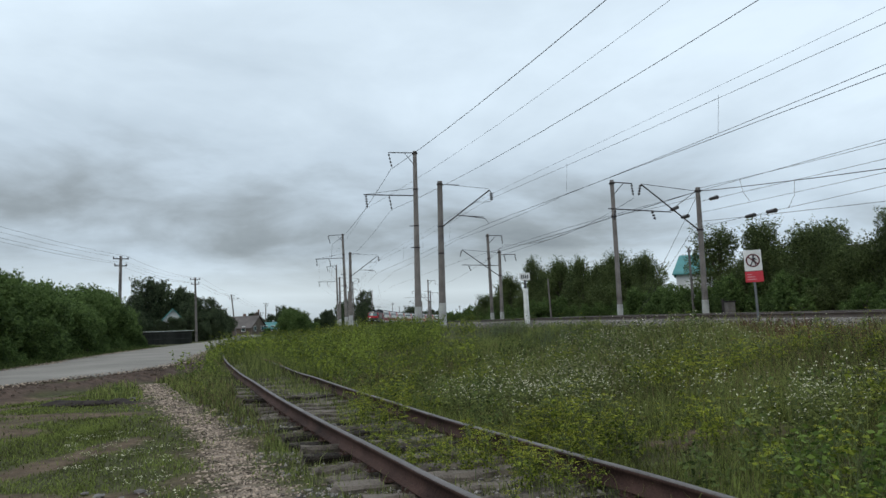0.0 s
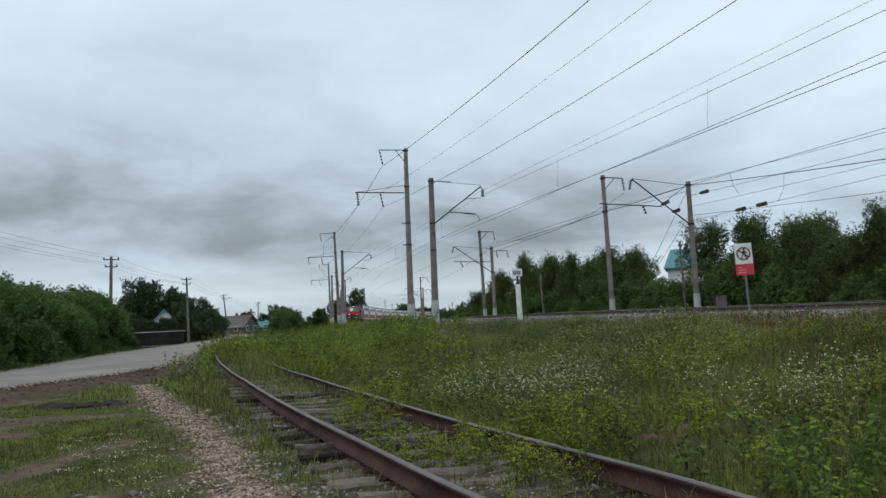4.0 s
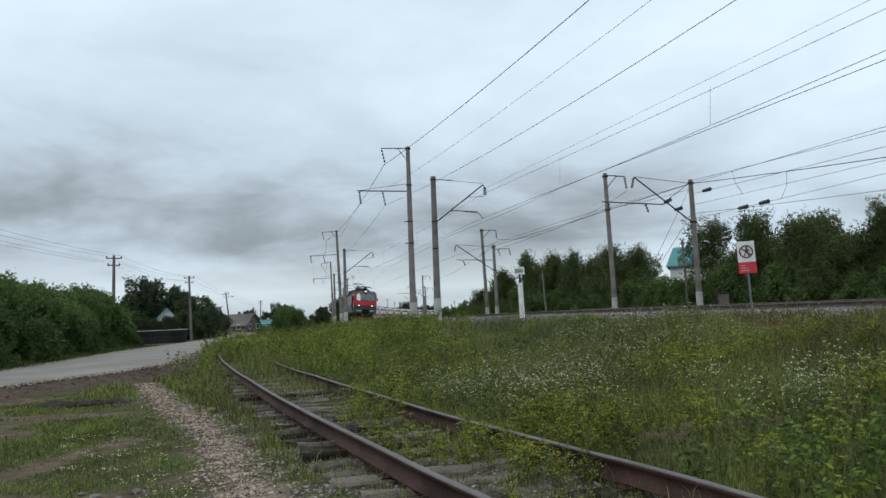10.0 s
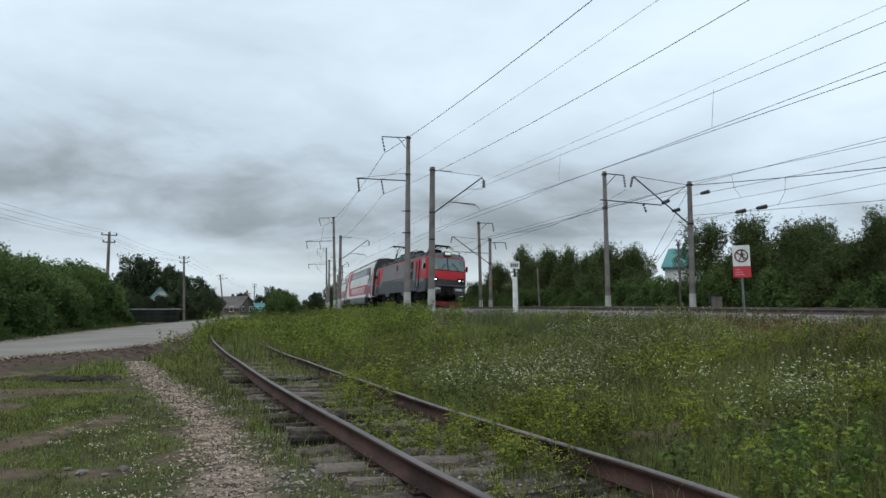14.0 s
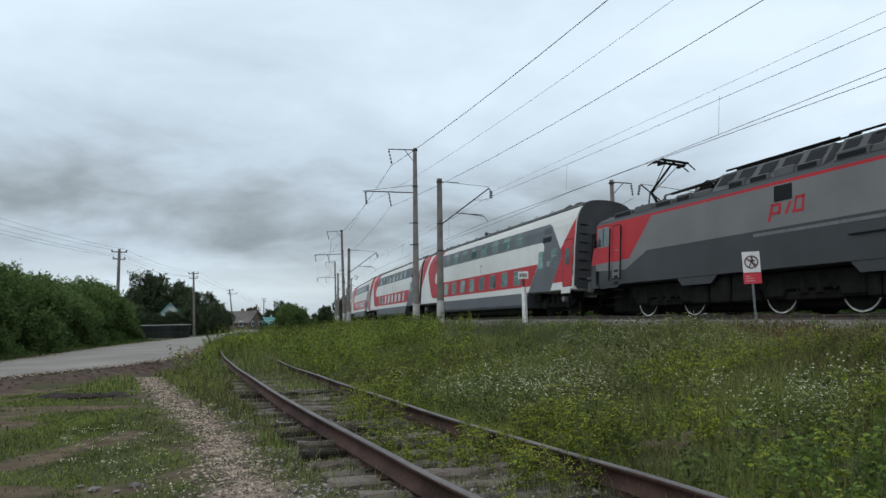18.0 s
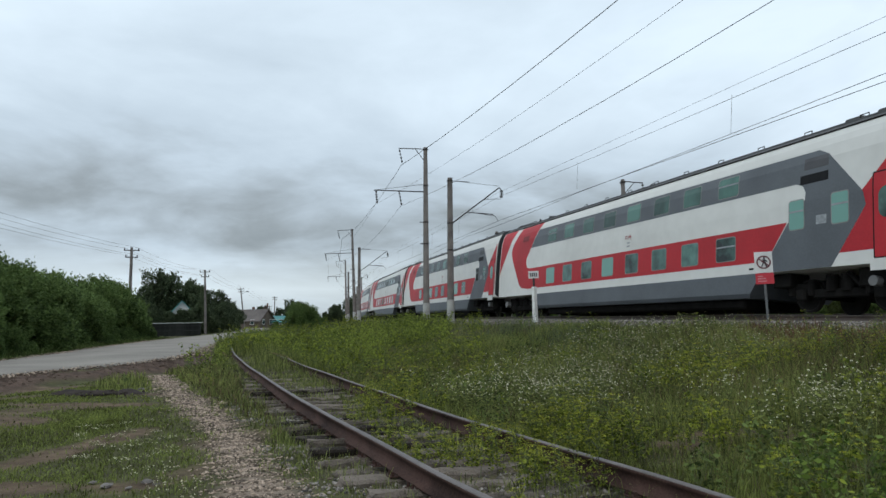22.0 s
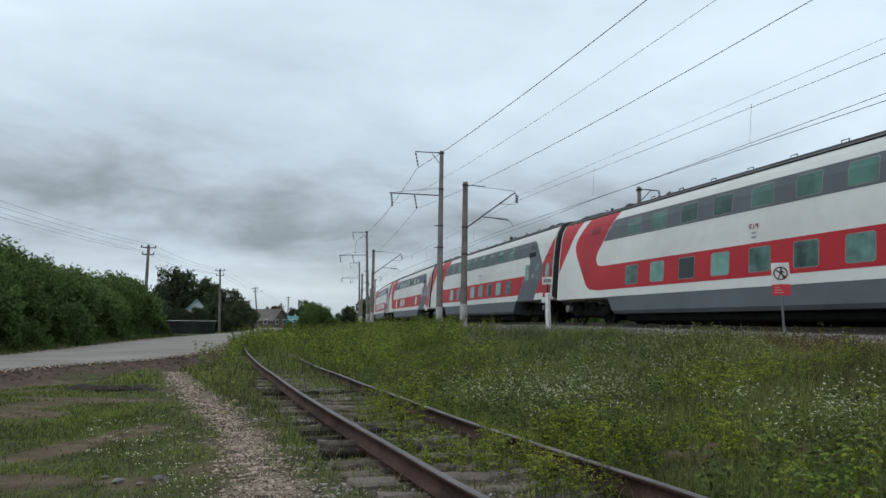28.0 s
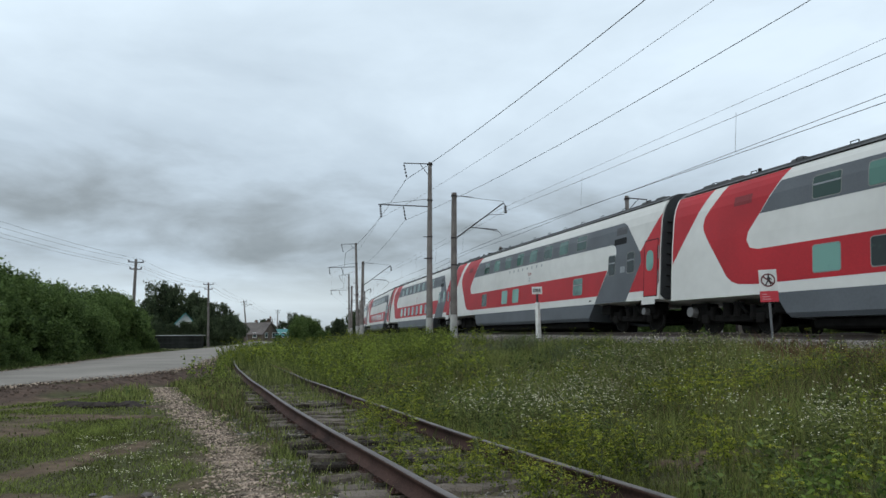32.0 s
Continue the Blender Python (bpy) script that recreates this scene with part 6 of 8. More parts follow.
def meadow():
    # tall grass of the bank between siding and main line, denser near the siding
    x, y = scatter(900000, -45, 40, 3.5, 80, 9.0, 0.035, 1.35)
    xn, yn = scatter(560000, -8, 17, 3.5, 27, 10.0, 0.25, 1.3)
    x, y = np.concatenate([x, xn]), np.concatenate([y, yn])
    _, lat = side_of_line(x, y)
    k = lat > 3.75 + 0.25 * wavy(x, y, 1.1, 67)
    x, y, lat = x[k], y[k], lat[k]
    sd = sid_side(x, y)
    d = np.hypot(x, y)
    keep = sd > 0.95
    sorrel = np.hypot((x - 7.4) / 0.9, (y - 15.0) / 2.8) + 0.5 * wavy(x, y, 1.7, 64) + RS.normal(0, 0.2, len(x)) < 1
    gap = sorrel & (RS.uniform(size=len(x)) < 0.35) | (bare_soil(x, y) > 0.4) & (RS.uniform(size=len(x)) < 0.85)
    keep &= ~gap
    x, y, lat, d, sd, sorrel = x[keep], y[keep], lat[keep], d[keep], sd[keep], sorrel[keep]
    clump = 0.5 + 0.55 * wavy(x, y, 0.9, 61) + 0.45 * wavy(x, y, 2.3, 62)
    h = np.clip(0.16 + 0.32 * clump + RS.normal(0, 0.09, len(x)), 0.06, 0.95) * RS.uniform(0.55, 1.15, len(x)) * np.where(lat < 6, 0.9, 1.0) * np.clip(0.22 + (sd - 0.9) * 0.24, 0.25, 1.0)
    w = np.clip(0.003 + 0.00045 * d, 0.004, 0.05) * RS.uniform(0.5, 1.4, len(x))
    dry = RS.uniform(size=len(x)) < np.clip(0.26 + 0.30 * wavy(x, y, 0.45, 63), 0.06, 0.75)
    red = sorrel & (RS.uniform(size=len(x)) < 0.45)
    dry &= ~red
    add_blades("sorrel", x[red], y[red], h[red] * 1.1, w[red] * 1.2, SORREL, "patch of red-brown seeding sorrel on the bank", 0.7)
    dry_or_red = dry | red
    add_blades("bank_grass", x[~dry_or_red], y[~dry_or_red], h[~dry_or_red], w[~dry_or_red], GRASS, "tall uneven green grass on the railway bank", 0.75)
    add_blades("dry_grass", x[dry], y[dry], h[dry] * 1.15, w[dry] * 0.8, GRASS_DRY, "brownish seeding grass among the green", 0.7)


def yard():
    # short grass of the yard beside the path, with bare patches
    x, y = scatter(620000, -14, 1, 3.5, 27, 9.0, 0.3)
    s, lat, ds, dp, rd = zones(x, y)
    sd = sid_side(x, y)
    d = np.hypot(x, y)
    hump = np.hypot((x + 7.1) / 1.3, (y - 15.15) / 0.36) < 0.95
    bare = bare_soil(x, y) + RS.normal(0, 0.15, len(x)) > 0.4
    dens = np.where(bare | hump, 0.06, 1.0) * (0.6 + 0.4 * np.clip(wavy(x, y, 2.4, 71) + 0.5, 0, 1)) * np.where(rd < 3.5, 0.5, 1.0) * np.where(sd > -3.4, 0.42, 1.0) * step01(dp + 0.14 * wavy(x, y, 4.0, 76), -0.22, 0.30)
    left = (sd < -1.25 - 0.2 * wavy(x, y, 2.0, 13)) & (rd > 1.4 + 0.4 * wavy(x, y, 1.3, 12)) & (dp > -0.22)
    keep = left & (RS.uniform(size=len(x)) < dens)
    x, y, d, dp, ds = x[keep], y[keep], d[keep], dp[keep], ds[keep]
    tall = step01(y, 7.5, 13) * step01(dp, 0.0, 0.4) * (sid_side(x, y) > -3.9) * (x > np.interp(-y, -PATH_P[:, 1], PATH_P[:, 0])) * 0.75
    h = np.clip(0.020 + 0.014 * wavy(x, y, 1.1, 72) + RS.exponential(0.014, len(x)), 0.010, 0.12) + 0.36 * tall * RS.uniform(0.4, 1.1, len(x))
    w = np.clip(0.004 + 0.0007 * d, 0.006, 0.020) * RS.uniform(0.7, 1.4, len(x))
    rank = h > 0.11
    add_blades("yard_grass", x[~rank], y[~rank], h[~rank], w[~rank], GRASS_SHORT, "short bright trodden grass of the yard", 1.1)
    dry = rank & (RS.uniform(size=len(x)) < 0.3)
    rank &= ~dry
    add_blades("path_verge_grass", x[rank], y[rank], h[rank], w[rank], GRASS, "thin yellowish grass between path and siding", 0.8)
    add_blades("path_verge_dry_grass", x[dry], y[dry], h[dry], w[dry], GRASS_DRY, "dry stalks between path and siding", 0.8)
    # tufts in and beside the siding
    x, y = scatter(420000, -16, 6, 3.2, 45, 11.0, 0.15)
    sd = sid_side(x, y)
    d = np.hypot(x, y)
    clump = wavy(x, y, 2.4, 73) + 0.6 * wavy(x, y, 5.0, 74)
    inside = (np.abs(sd) < 1.5) & (clump > -0.60 + np.clip(1.0 - (y - 4) / 16, -0.3, 0.3) - 0.25 * (sd < -0.95)) & (np.abs(np.abs(sd) - 0.80) > 0.09)
    _, _, _, dp, _ = zones(x, y)
    keep = inside & (dp > -0.1)
    x, y, d, sd = x[keep], y[keep], d[keep], sd[keep]
    far = step01(y, 14, 26)
    h = np.clip(0.06 + RS.exponential(0.07, len(x)), 0.03, 0.40) * (1 + 1.8 * far) * np.where((sd < 0.0) & (y < 30), 0.6, 1.0)
    w = np.clip(0.003 + 0.0005 * d, 0.005, 0.03) * RS.uniform(0.7, 1.4, len(x))
    add_blades("siding_grass", x, y, h, w, GRASS, "grass tufts growing between the sleepers", 0.6)
    # verge between siding and road, farther off
    x, y = scatter(240000, -40, 2, 16, 90, 18.0, 0.15)
    s, lat, ds, dp, rd = zones(x, y)
    sd = sid_side(x, y)
    d = np.hypot(x, y)
    keep = (sd < -1.3) & (rd > np.where(y < 33, 1.5, 0.8)) & (dp > 0.1) & ((sd > -4.6) | (y > 24)) & (lat > 4.2)
    keep |= (y > 44) & (rd > 0.6) & (lat > 4.2)
    x, y, d = x[keep], y[keep], d[keep]
    h = np.clip(0.40 + 0.22 * wavy(x, y, 0.6, 75) + RS.normal(0, 0.12, len(x)), 0.12, 1.0) * np.where(y < 28, 0.42, 1.0)
    w = np.clip(0.006 + 0.0007 * d, 0.01, 0.06) * RS.uniform(0.7, 1.4, len(x))
    add_blades("verge_grass", x, y, h, w, GRASS, "rank green grass of the road verge")
    # dull grass at the hedge's foot
    y = RS.uniform(20, 62, 16000)
    l, _ = road_x(y)
    x = l - 0.15 - np.abs(RS.normal(0, 1.1, len(y)))
    h = np.clip((l - x) * 0.28, 0.05, 0.6) * RS.uniform(0.5, 1.1, len(x))
    add_blades("hedge_foot_grass", x, y, h, np.full(len(x), 0.022), HERB, "dull grass between road and hedge")


meadow()
yard()


def quad_leaves(c, size, n_vec=None, flat=0.5, long=1.6):
    """Small leaf faces at points c: rhombs, randomly turned."""
    n = len(c)
    a = RS.normal(size=(n, 3))
    a[:, 2] *= flat
    a /= np.linalg.norm(a, axis=1)[:, None]
    b = np.cross(a, RS.normal(size=(n, 3)))
    b /= np.linalg.norm(b, axis=1)[:, None]
    s = np.broadcast_to(np.asarray(size, float), (n,))[:, None] * RS.uniform(0.7, 1.3, (n, 1))
    a, b = a * s * long / 2, b * s / 2
    v = np.stack([c - a, c + b * 0.9 - a * 0.1, c + a, c - b * 0.9 - a * 0.1], 1)
    f = np.arange(n)[:, None] * 4 + np.arange(4)[None]
    return v.reshape(-1, 3), f


def tri_leaves(c, size, flat=0.7, long=1.5):
    """Leaf faces of three corners, for crowns."""
    n = len(c)
    a = RS.normal(size=(n, 3))
    a[:, 2] *= flat
    a /= np.linalg.norm(a, axis=1)[:, None]
    b = np.cross(a, RS.normal(size=(n, 3)))
    b /= np.linalg.norm(b, axis=1)[:, None]
    s = size * RS.uniform(0.6, 1.4, (n, 1))
    a, b = a * s * long / 2, b * s * 0.62
    v = np.stack([c - a * 0.8 - b, c - a * 0.6 + b, c + a], 1)
    return v.reshape(-1, 3), np.arange(3 * n).reshape(n, 3)


def sticks(a, b, r):
    """Three-sided thin stems from a to b."""
    n = len(a)
    d = b - a
    u = np.cross(d, RS.normal(size=(n, 3)))
    u /= np.linalg.norm(u, axis=1)[:, None] + 1e-9
    w = np.cross(d, u)
    w /= np.linalg.norm(w, axis=1)[:, None] + 1e-9
    r = np.broadcast_to(np.asarray(r, float), (n,))[:, None]
    v = np.empty((n, 6, 3))
    for k in range(3):
        o = (u * math.cos(k * 2.0944) + w * math.sin(k * 2.0944)) * r
        v[:, k], v[:, 3 + k] = a + o, b + o * 0.5
    i = np.arange(n)[:, None] * 6
    f = np.concatenate([i + np.array([[0, 1, 4, 3]]), i + np.array([[1, 2, 5, 4]]), i + np.array([[2, 0, 3, 5]])])
    return v.reshape(-1, 3), f


def weed_template(h, heads, leaves, detail=1.0):
    """One umbel weed at the origin: stems, leaf sprays, flat flower heads; materials stem 0, leaf 1, flower 2."""
    out = []
    top = np.array([[RS.normal(0, 0.06 * h), RS.normal(0, 0.06 * h), h * 0.92]])
    base = np.zeros((1, 3))
    st_a, st_b = [base[0]], [top[0]]
    hc = []
    for k in range(heads):
        f = RS.uniform(0.35, 0.95)
        p = top[0] * f
        ang = RS.uniform(0, 6.28)
        q = p + np.array([math.cos(ang), math.sin(ang), RS.uniform(0.8, 1.6)]) * h * RS.uniform(0.08, 0.22)
        q[2] = min(q[2], h * 1.05)
        st_a.append(p)
        st_b.append(q)
        hc.append(q)
    v, f = sticks(np.array(st_a), np.array(st_b), 0.004 + 0.003 * h)
    out.append((v, f, 0))
    lc = []
    for k in range(leaves):
        f = RS.uniform(0.08, 0.85)
        ang = RS.uniform(0, 6.28)
        r = h * RS.uniform(0.1, 0.34)
        for j in range(int(6 * detail)):
            e = RS.uniform(0.15, 1.0)
            lc.append(top[0] * f + np.array([math.cos(ang) * r * e + RS.normal(0, 0.02), math.sin(ang) * r * e + RS.normal(0, 0.02), 0.12 * h * e * (1.2 - e) + RS.normal(0, 0.015)]))
    v, f = quad_leaves(np.array(lc), 0.034 / detail ** 0.5, flat=0.35, long=1.7)
    out.append((v, f, 1))
    fc = []
    for q in hc:
        n = int(12 * detail)
        r = 0.05 * RS.uniform(0.7, 1.4)
        ang, rr = RS.uniform(0, 6.28, n), r * np.sqrt(RS.uniform(0, 1, n))
        fc.append(np.stack([q[0] + np.cos(ang) * rr, q[1] + np.sin(ang) * rr, q[2] + 0.012 - rr * 0.25 + RS.normal(0, 0.004, n)], 1))
    fc = np.concatenate(fc)
    v, f = quad_leaves(fc, 0.016 / detail ** 0.5, flat=1.0, long=1.2)
    out.append((v, f, 2))
    return out


def stamp(templates, x, y, scale, sink=0.0):
    """Copies of templates set on the ground, each turned and scaled."""
    z = ground_z(x, y) - sink
    which = RS.randint(0, len(templates), len(x))
    ang = RS.uniform(0, 6.28, len(x))
    chunks = []
    for k, tp in enumerate(templates):
        idx = np.where(which == k)[0]
        if not len(idx):
            continue
        ca, sa, sc = np.cos(ang[idx]), np.sin(ang[idx]), scale[idx]
        for v, f, m_ in tp:
            V_ = np.empty((len(idx), len(v), 3))
            V_[:, :, 0] = (v[None, :, 0] * ca[:, None] - v[None, :, 1] * sa[:, None]) * sc[:, None] + x[idx, None]
            V_[:, :, 1] = (v[None, :, 0] * sa[:, None] + v[None, :, 1] * ca[:, None]) * sc[:, None] + y[idx, None]
            V_[:, :, 2] = v[None, :, 2] * sc[:, None] + z[idx, None]
            F_ = (f[None] + (np.arange(len(idx)) * len(v))[:, None, None]).reshape(-1, f.shape[1])
            chunks.append((V_.reshape(-1, 3), F_, m_))
    return join_meshes(chunks)


def stuff(name, templates, x, y, scale, mats, label):
    v, f, m_ = stamp(templates, x, y, scale)
    tagged(raw(name, v, f, mats, mat_index=m_), label, "weeds", kind="stuff")


UMB_NEAR = [weed_template(RS.uniform(0.5, 0.75), RS.randint(7, 11), RS.randint(9, 13), 1.3) for _ in range(5)]
UMB_FAR = [weed_template(RS.uniform(0.6, 0.9), RS.randint(6, 9), RS.randint(8, 11), 0.55) for _ in range(5)]


def weeds():
    # yellow-green umbels along the siding and up the bank
    x, y = scatter(9000, -2, 16, 3.6, 17)
    sd = sid_side(x, y)
    _, lat, _, dp, _ = zones(x, y)
    d = np.hypot(x, y)
    c = wavy(x, y, 2.3, 81) + 0.8 * wavy(x, y, 4.1, 82) + 0.3 * wavy(x, y, 0.7, 85)
    right = (x > 3.0) & (y < 13) & (sd > 1.2)
    keep = (sd > -0.6) & (lat > 5) & (np.abs(np.abs(sd) - 0.8) > 0.10) & (bare_soil(x, y) < 0.4) & (c > np.where(right & (sd > 2.3), 0.5, np.where(right, 1.1, np.where((sd > 0.05) & (sd < 1.9), 0.42, np.where(sd < 1.3, 0.75, 1.25)))))
    x, y, sd = x[keep], y[keep], sd[keep]
    sc = RS.uniform(0.35, 1.0, len(x)) * np.where(np.abs(sd) < 1.2, 0.72, 0.95)
    stuff("umbel_weeds", UMB_NEAR, x, y, sc, [STEM, WEED, UMBEL], "yellow-green umbel weeds growing round the siding")
    x, y = scatter(16000, -45, 30, 14, 75)
    sd = sid_side(x, y)
    _, lat, _, dp, rd = zones(x, y)
    d = np.hypot(x, y)
    c = wavy(x, y, 0.9, 83) + 0.8 * wavy(x, y, 2.3, 84)
    left = (x < 0.04 * y) & (y > 17)
    keep = (lat > 4.6) & (rd > 1.0) & (dp > 0.5) & (c > np.where(left, -0.15, 1.05)) & ((sd > 0.95) | (y > 31) | ((sd < -3.0) & (y > 26)))
    keep &= RS.uniform(size=len(x)) < np.clip(26 / d, 0.2, 1)
    x, y, d = x[keep], y[keep], d[keep]
    sc = RS.uniform(0.7, 1.25, len(x)) * np.where((x < -5) & (y > 24), 1.45, 1.0)
    stuff("bank_weeds", UMB_FAR, x, y, sc, [STEM, WEED, WEED_TOP], "tall yellow-green weeds on the bank and round the siding's bend")


weeds()


def herb_template(h, n):
    """A leafy green herb: a few stems with broad leaves."""
    k = RS.randint(3, 6)
    tips = np.stack([RS.normal(0, 0.12, k), RS.normal(0, 0.12, k), h * RS.uniform(0.6, 1.0, k)], 1)
    v, f = sticks(np.zeros((k, 3)), tips, 0.004)
    out = [(v, f, 0)]
    c = tips[RS.randint(0, k, n)] * RS.uniform(0.1, 1.0, (n, 1)) + RS.normal(0, 0.05, (n, 3))
    c[:, 2] = np.abs(c[:, 2])
    v, f = quad_leaves(c, 0.034, flat=0.5, long=1.9)
    out.append((v, f, 1))
    return out


def herbs():
    tp = [herb_template(RS.uniform(0.3, 0.6), 52) for _ in range(6)]
    x, y = scatter(26000, -40, 30, 4.5, 60, 14.0, 0.1)
    sd = sid_side(x, y)
    _, lat, _, dp, rd = zones(x, y)
    c = wavy(x, y, 1.9, 86) + 0.7 * wavy(x, y, 3.7, 87)
    keep = (sd > 1.1) & (lat > 4.3) & (c > 0.1)
    keep &= (bare_soil(x, y) < 0.4) & (np.hypot((x - 7.4) / 0.8, (y - 15.0) / 2.5) > 1)
    keep |= (sd < -1.6) & (sd > -4.0) & (y > 13) & (dp > 0.4) & (rd > 2.0) & (c > 0.5)
    x, y, c = x[keep], y[keep], c[keep]
    half = RS.uniform(size=len(x)) < np.where((x > 0.02 * y) & (y > 9), 0.88, 0.7)
    stuff("leafy_herbs", tp, x[half], y[half], RS.uniform(0.5, 1.15, half.sum()), [STEM, HERB], "mixed leafy green herbs in the grass")
    stuff("pale_herbs", tp, x[~half], y[~half], RS.uniform(0.5, 1.15, (~half).sum()), [STEM, WEED], "yellowish leafy weeds in the grass")


herbs()


def undergrowth():
    # short dense growth that closes the ground of the bank near the siding
    x, y = scatter(420000, -6, 14, 3.6, 24, 7.0, 0.08, 1.2)
    sd = sid_side(x, y)
    keep = (sd > 0.92) & (bare_soil(x, y) < 0.45) & (wavy(x, y, 1.6, 65) + 0.5 * wavy(x, y, 4.0, 66) > -0.5)
    x, y = x[keep], y[keep]
    d = np.hypot(x, y)
    h = np.clip(0.05 + RS.exponential(0.05, len(x)), 0.03, 0.28)
    add_blades("undergrowth", x, y, h, np.clip(0.003 + 0.0006 * d, 0.006, 0.02), GRASS_SHORT, "short dense growth under the taller grass", 0.9)


undergrowth()


def flower_template(h, spread=0.10, petal=0.014, per=4, leaf=0.028):
    n = RS.randint(4, 8)
    tips = np.stack([RS.normal(0, spread, n), RS.normal(0, spread, n), h * RS.uniform(0.65, 1.0, n)], 1)
    v, f = sticks(np.zeros((n, 3)) + RS.normal(0, 0.02, (n, 3)) * (1, 1, 0), tips, 0.0025)
    out = [(v, f, 0)]
    c = np.repeat(tips, per, 0) + RS.normal(0, petal * 0.5, (n * per, 3)) * (1, 1, 0.3)
    v, f = quad_leaves(c, petal, flat=2.0, long=1.1)
    out.append((v, f, 2))
    lc = np.repeat(tips, 6, 0) * RS.uniform(0.15, 0.85, (n * 6, 1)) + RS.normal(0, 0.025, (n * 6, 3))
    v, f = quad_leaves(lc, leaf, flat=0.6, long=2.6)
    out.append((v, f, 1))
    return out


def flowers():
    tp = [flower_template(RS.uniform(0.45, 0.7)) for _ in range(6)]
    xs, ys = [], []
    # drifts: middle, spread, count
    for cx, cy, sx, sy, n in ((1.5, 11.0, 0.9, 1.0, 140), (2.5, 12.8, 0.8, 1.0, 110), (0.3, 12.0, 0.6, 0.9, 60), (4.0, 7.8, 0.50, 0.20, 34), (4.7, 8.3, 0.4, 0.22, 22), (3.7, 10.0, 0.5, 0.3, 14), (2.6, 15.5, 1.6, 1.2, 70), (1.5, 8.8, 1.4, 0.8, 12), (4.4, 17.5, 1.3, 1.3, 150), (3.4, 14.6, 1.0, 0.9, 90), (6.0, 13.8, 0.7, 0.7, 30), (4.8, 8.8, 0.5, 0.3, 18), (7.0, 16.5, 1.0, 0.8, 24)):
        xs.append(RS.normal(cx, sx, n))
        ys.append(RS.normal(cy, sy, n))
    x, y = np.concatenate(xs), np.concatenate(ys)
    sd = sid_side(x, y)
    _, lat, _, _, _ = zones(x, y)
    keep = (sd > 1.5) & (lat > 4.6)
    x, y = x[keep], y[keep]
    stuff("white_wildflowers", tp, x, y, RS.uniform(0.65, 1.1, len(x)), [STEM, GRASS, PETAL], "loose drifts of small white wildflowers in the grass")
    tp2 = [flower_template(0.075, 0.05, 0.012, 3, 0.007) for _ in range(3)]
    x, y = scatter(420, -6, -1.8, 4.5, 11)
    sd = sid_side(x, y)
    _, _, _, dp, _ = zones(x, y)
    keep = (dp > 0.1) & (sd < -1.8) & (wavy(x, y, 1.3, 93) > -0.1) & (x > -3.4 - (y - 6) * 0.5)
    x, y = x[keep], y[keep]
    v, f, m_ = stamp(tp2, x, y, RS.uniform(0.6, 1.0, len(x)))
    tagged(raw("clover_flowers", v, f, [STEM, GRASS_SHORT, PETAL], mat_index=m_), "tiny white clover flowers in the yard", "flowers", kind="stuff")


flowers()


def broadleaf_template(h, n, leaf):
    """A lush herb of large leaves on arching stalks."""
    k = RS.randint(5, 9)
    ang = RS.uniform(0, 6.28, k)
    tips = np.stack([np.cos(ang) * h * RS.uniform(0.2, 0.55, k), np.sin(ang) * h * RS.uniform(0.2, 0.55, k), h * RS.uniform(0.55, 1.0, k)], 1)
    v, f = sticks(np.zeros((k, 3)), tips, 0.006)
    c = tips[RS.randint(0, k, n)] * RS.uniform(0.35, 1.0, (n, 1)) + RS.normal(0, leaf * 0.8, (n, 3))
    c[:, 2] = np.abs(c[:, 2])
    lv, lf = quad_leaves(c, leaf, flat=0.30, long=1.5)
    return [(v, f, 0), (lv, lf, 1)]


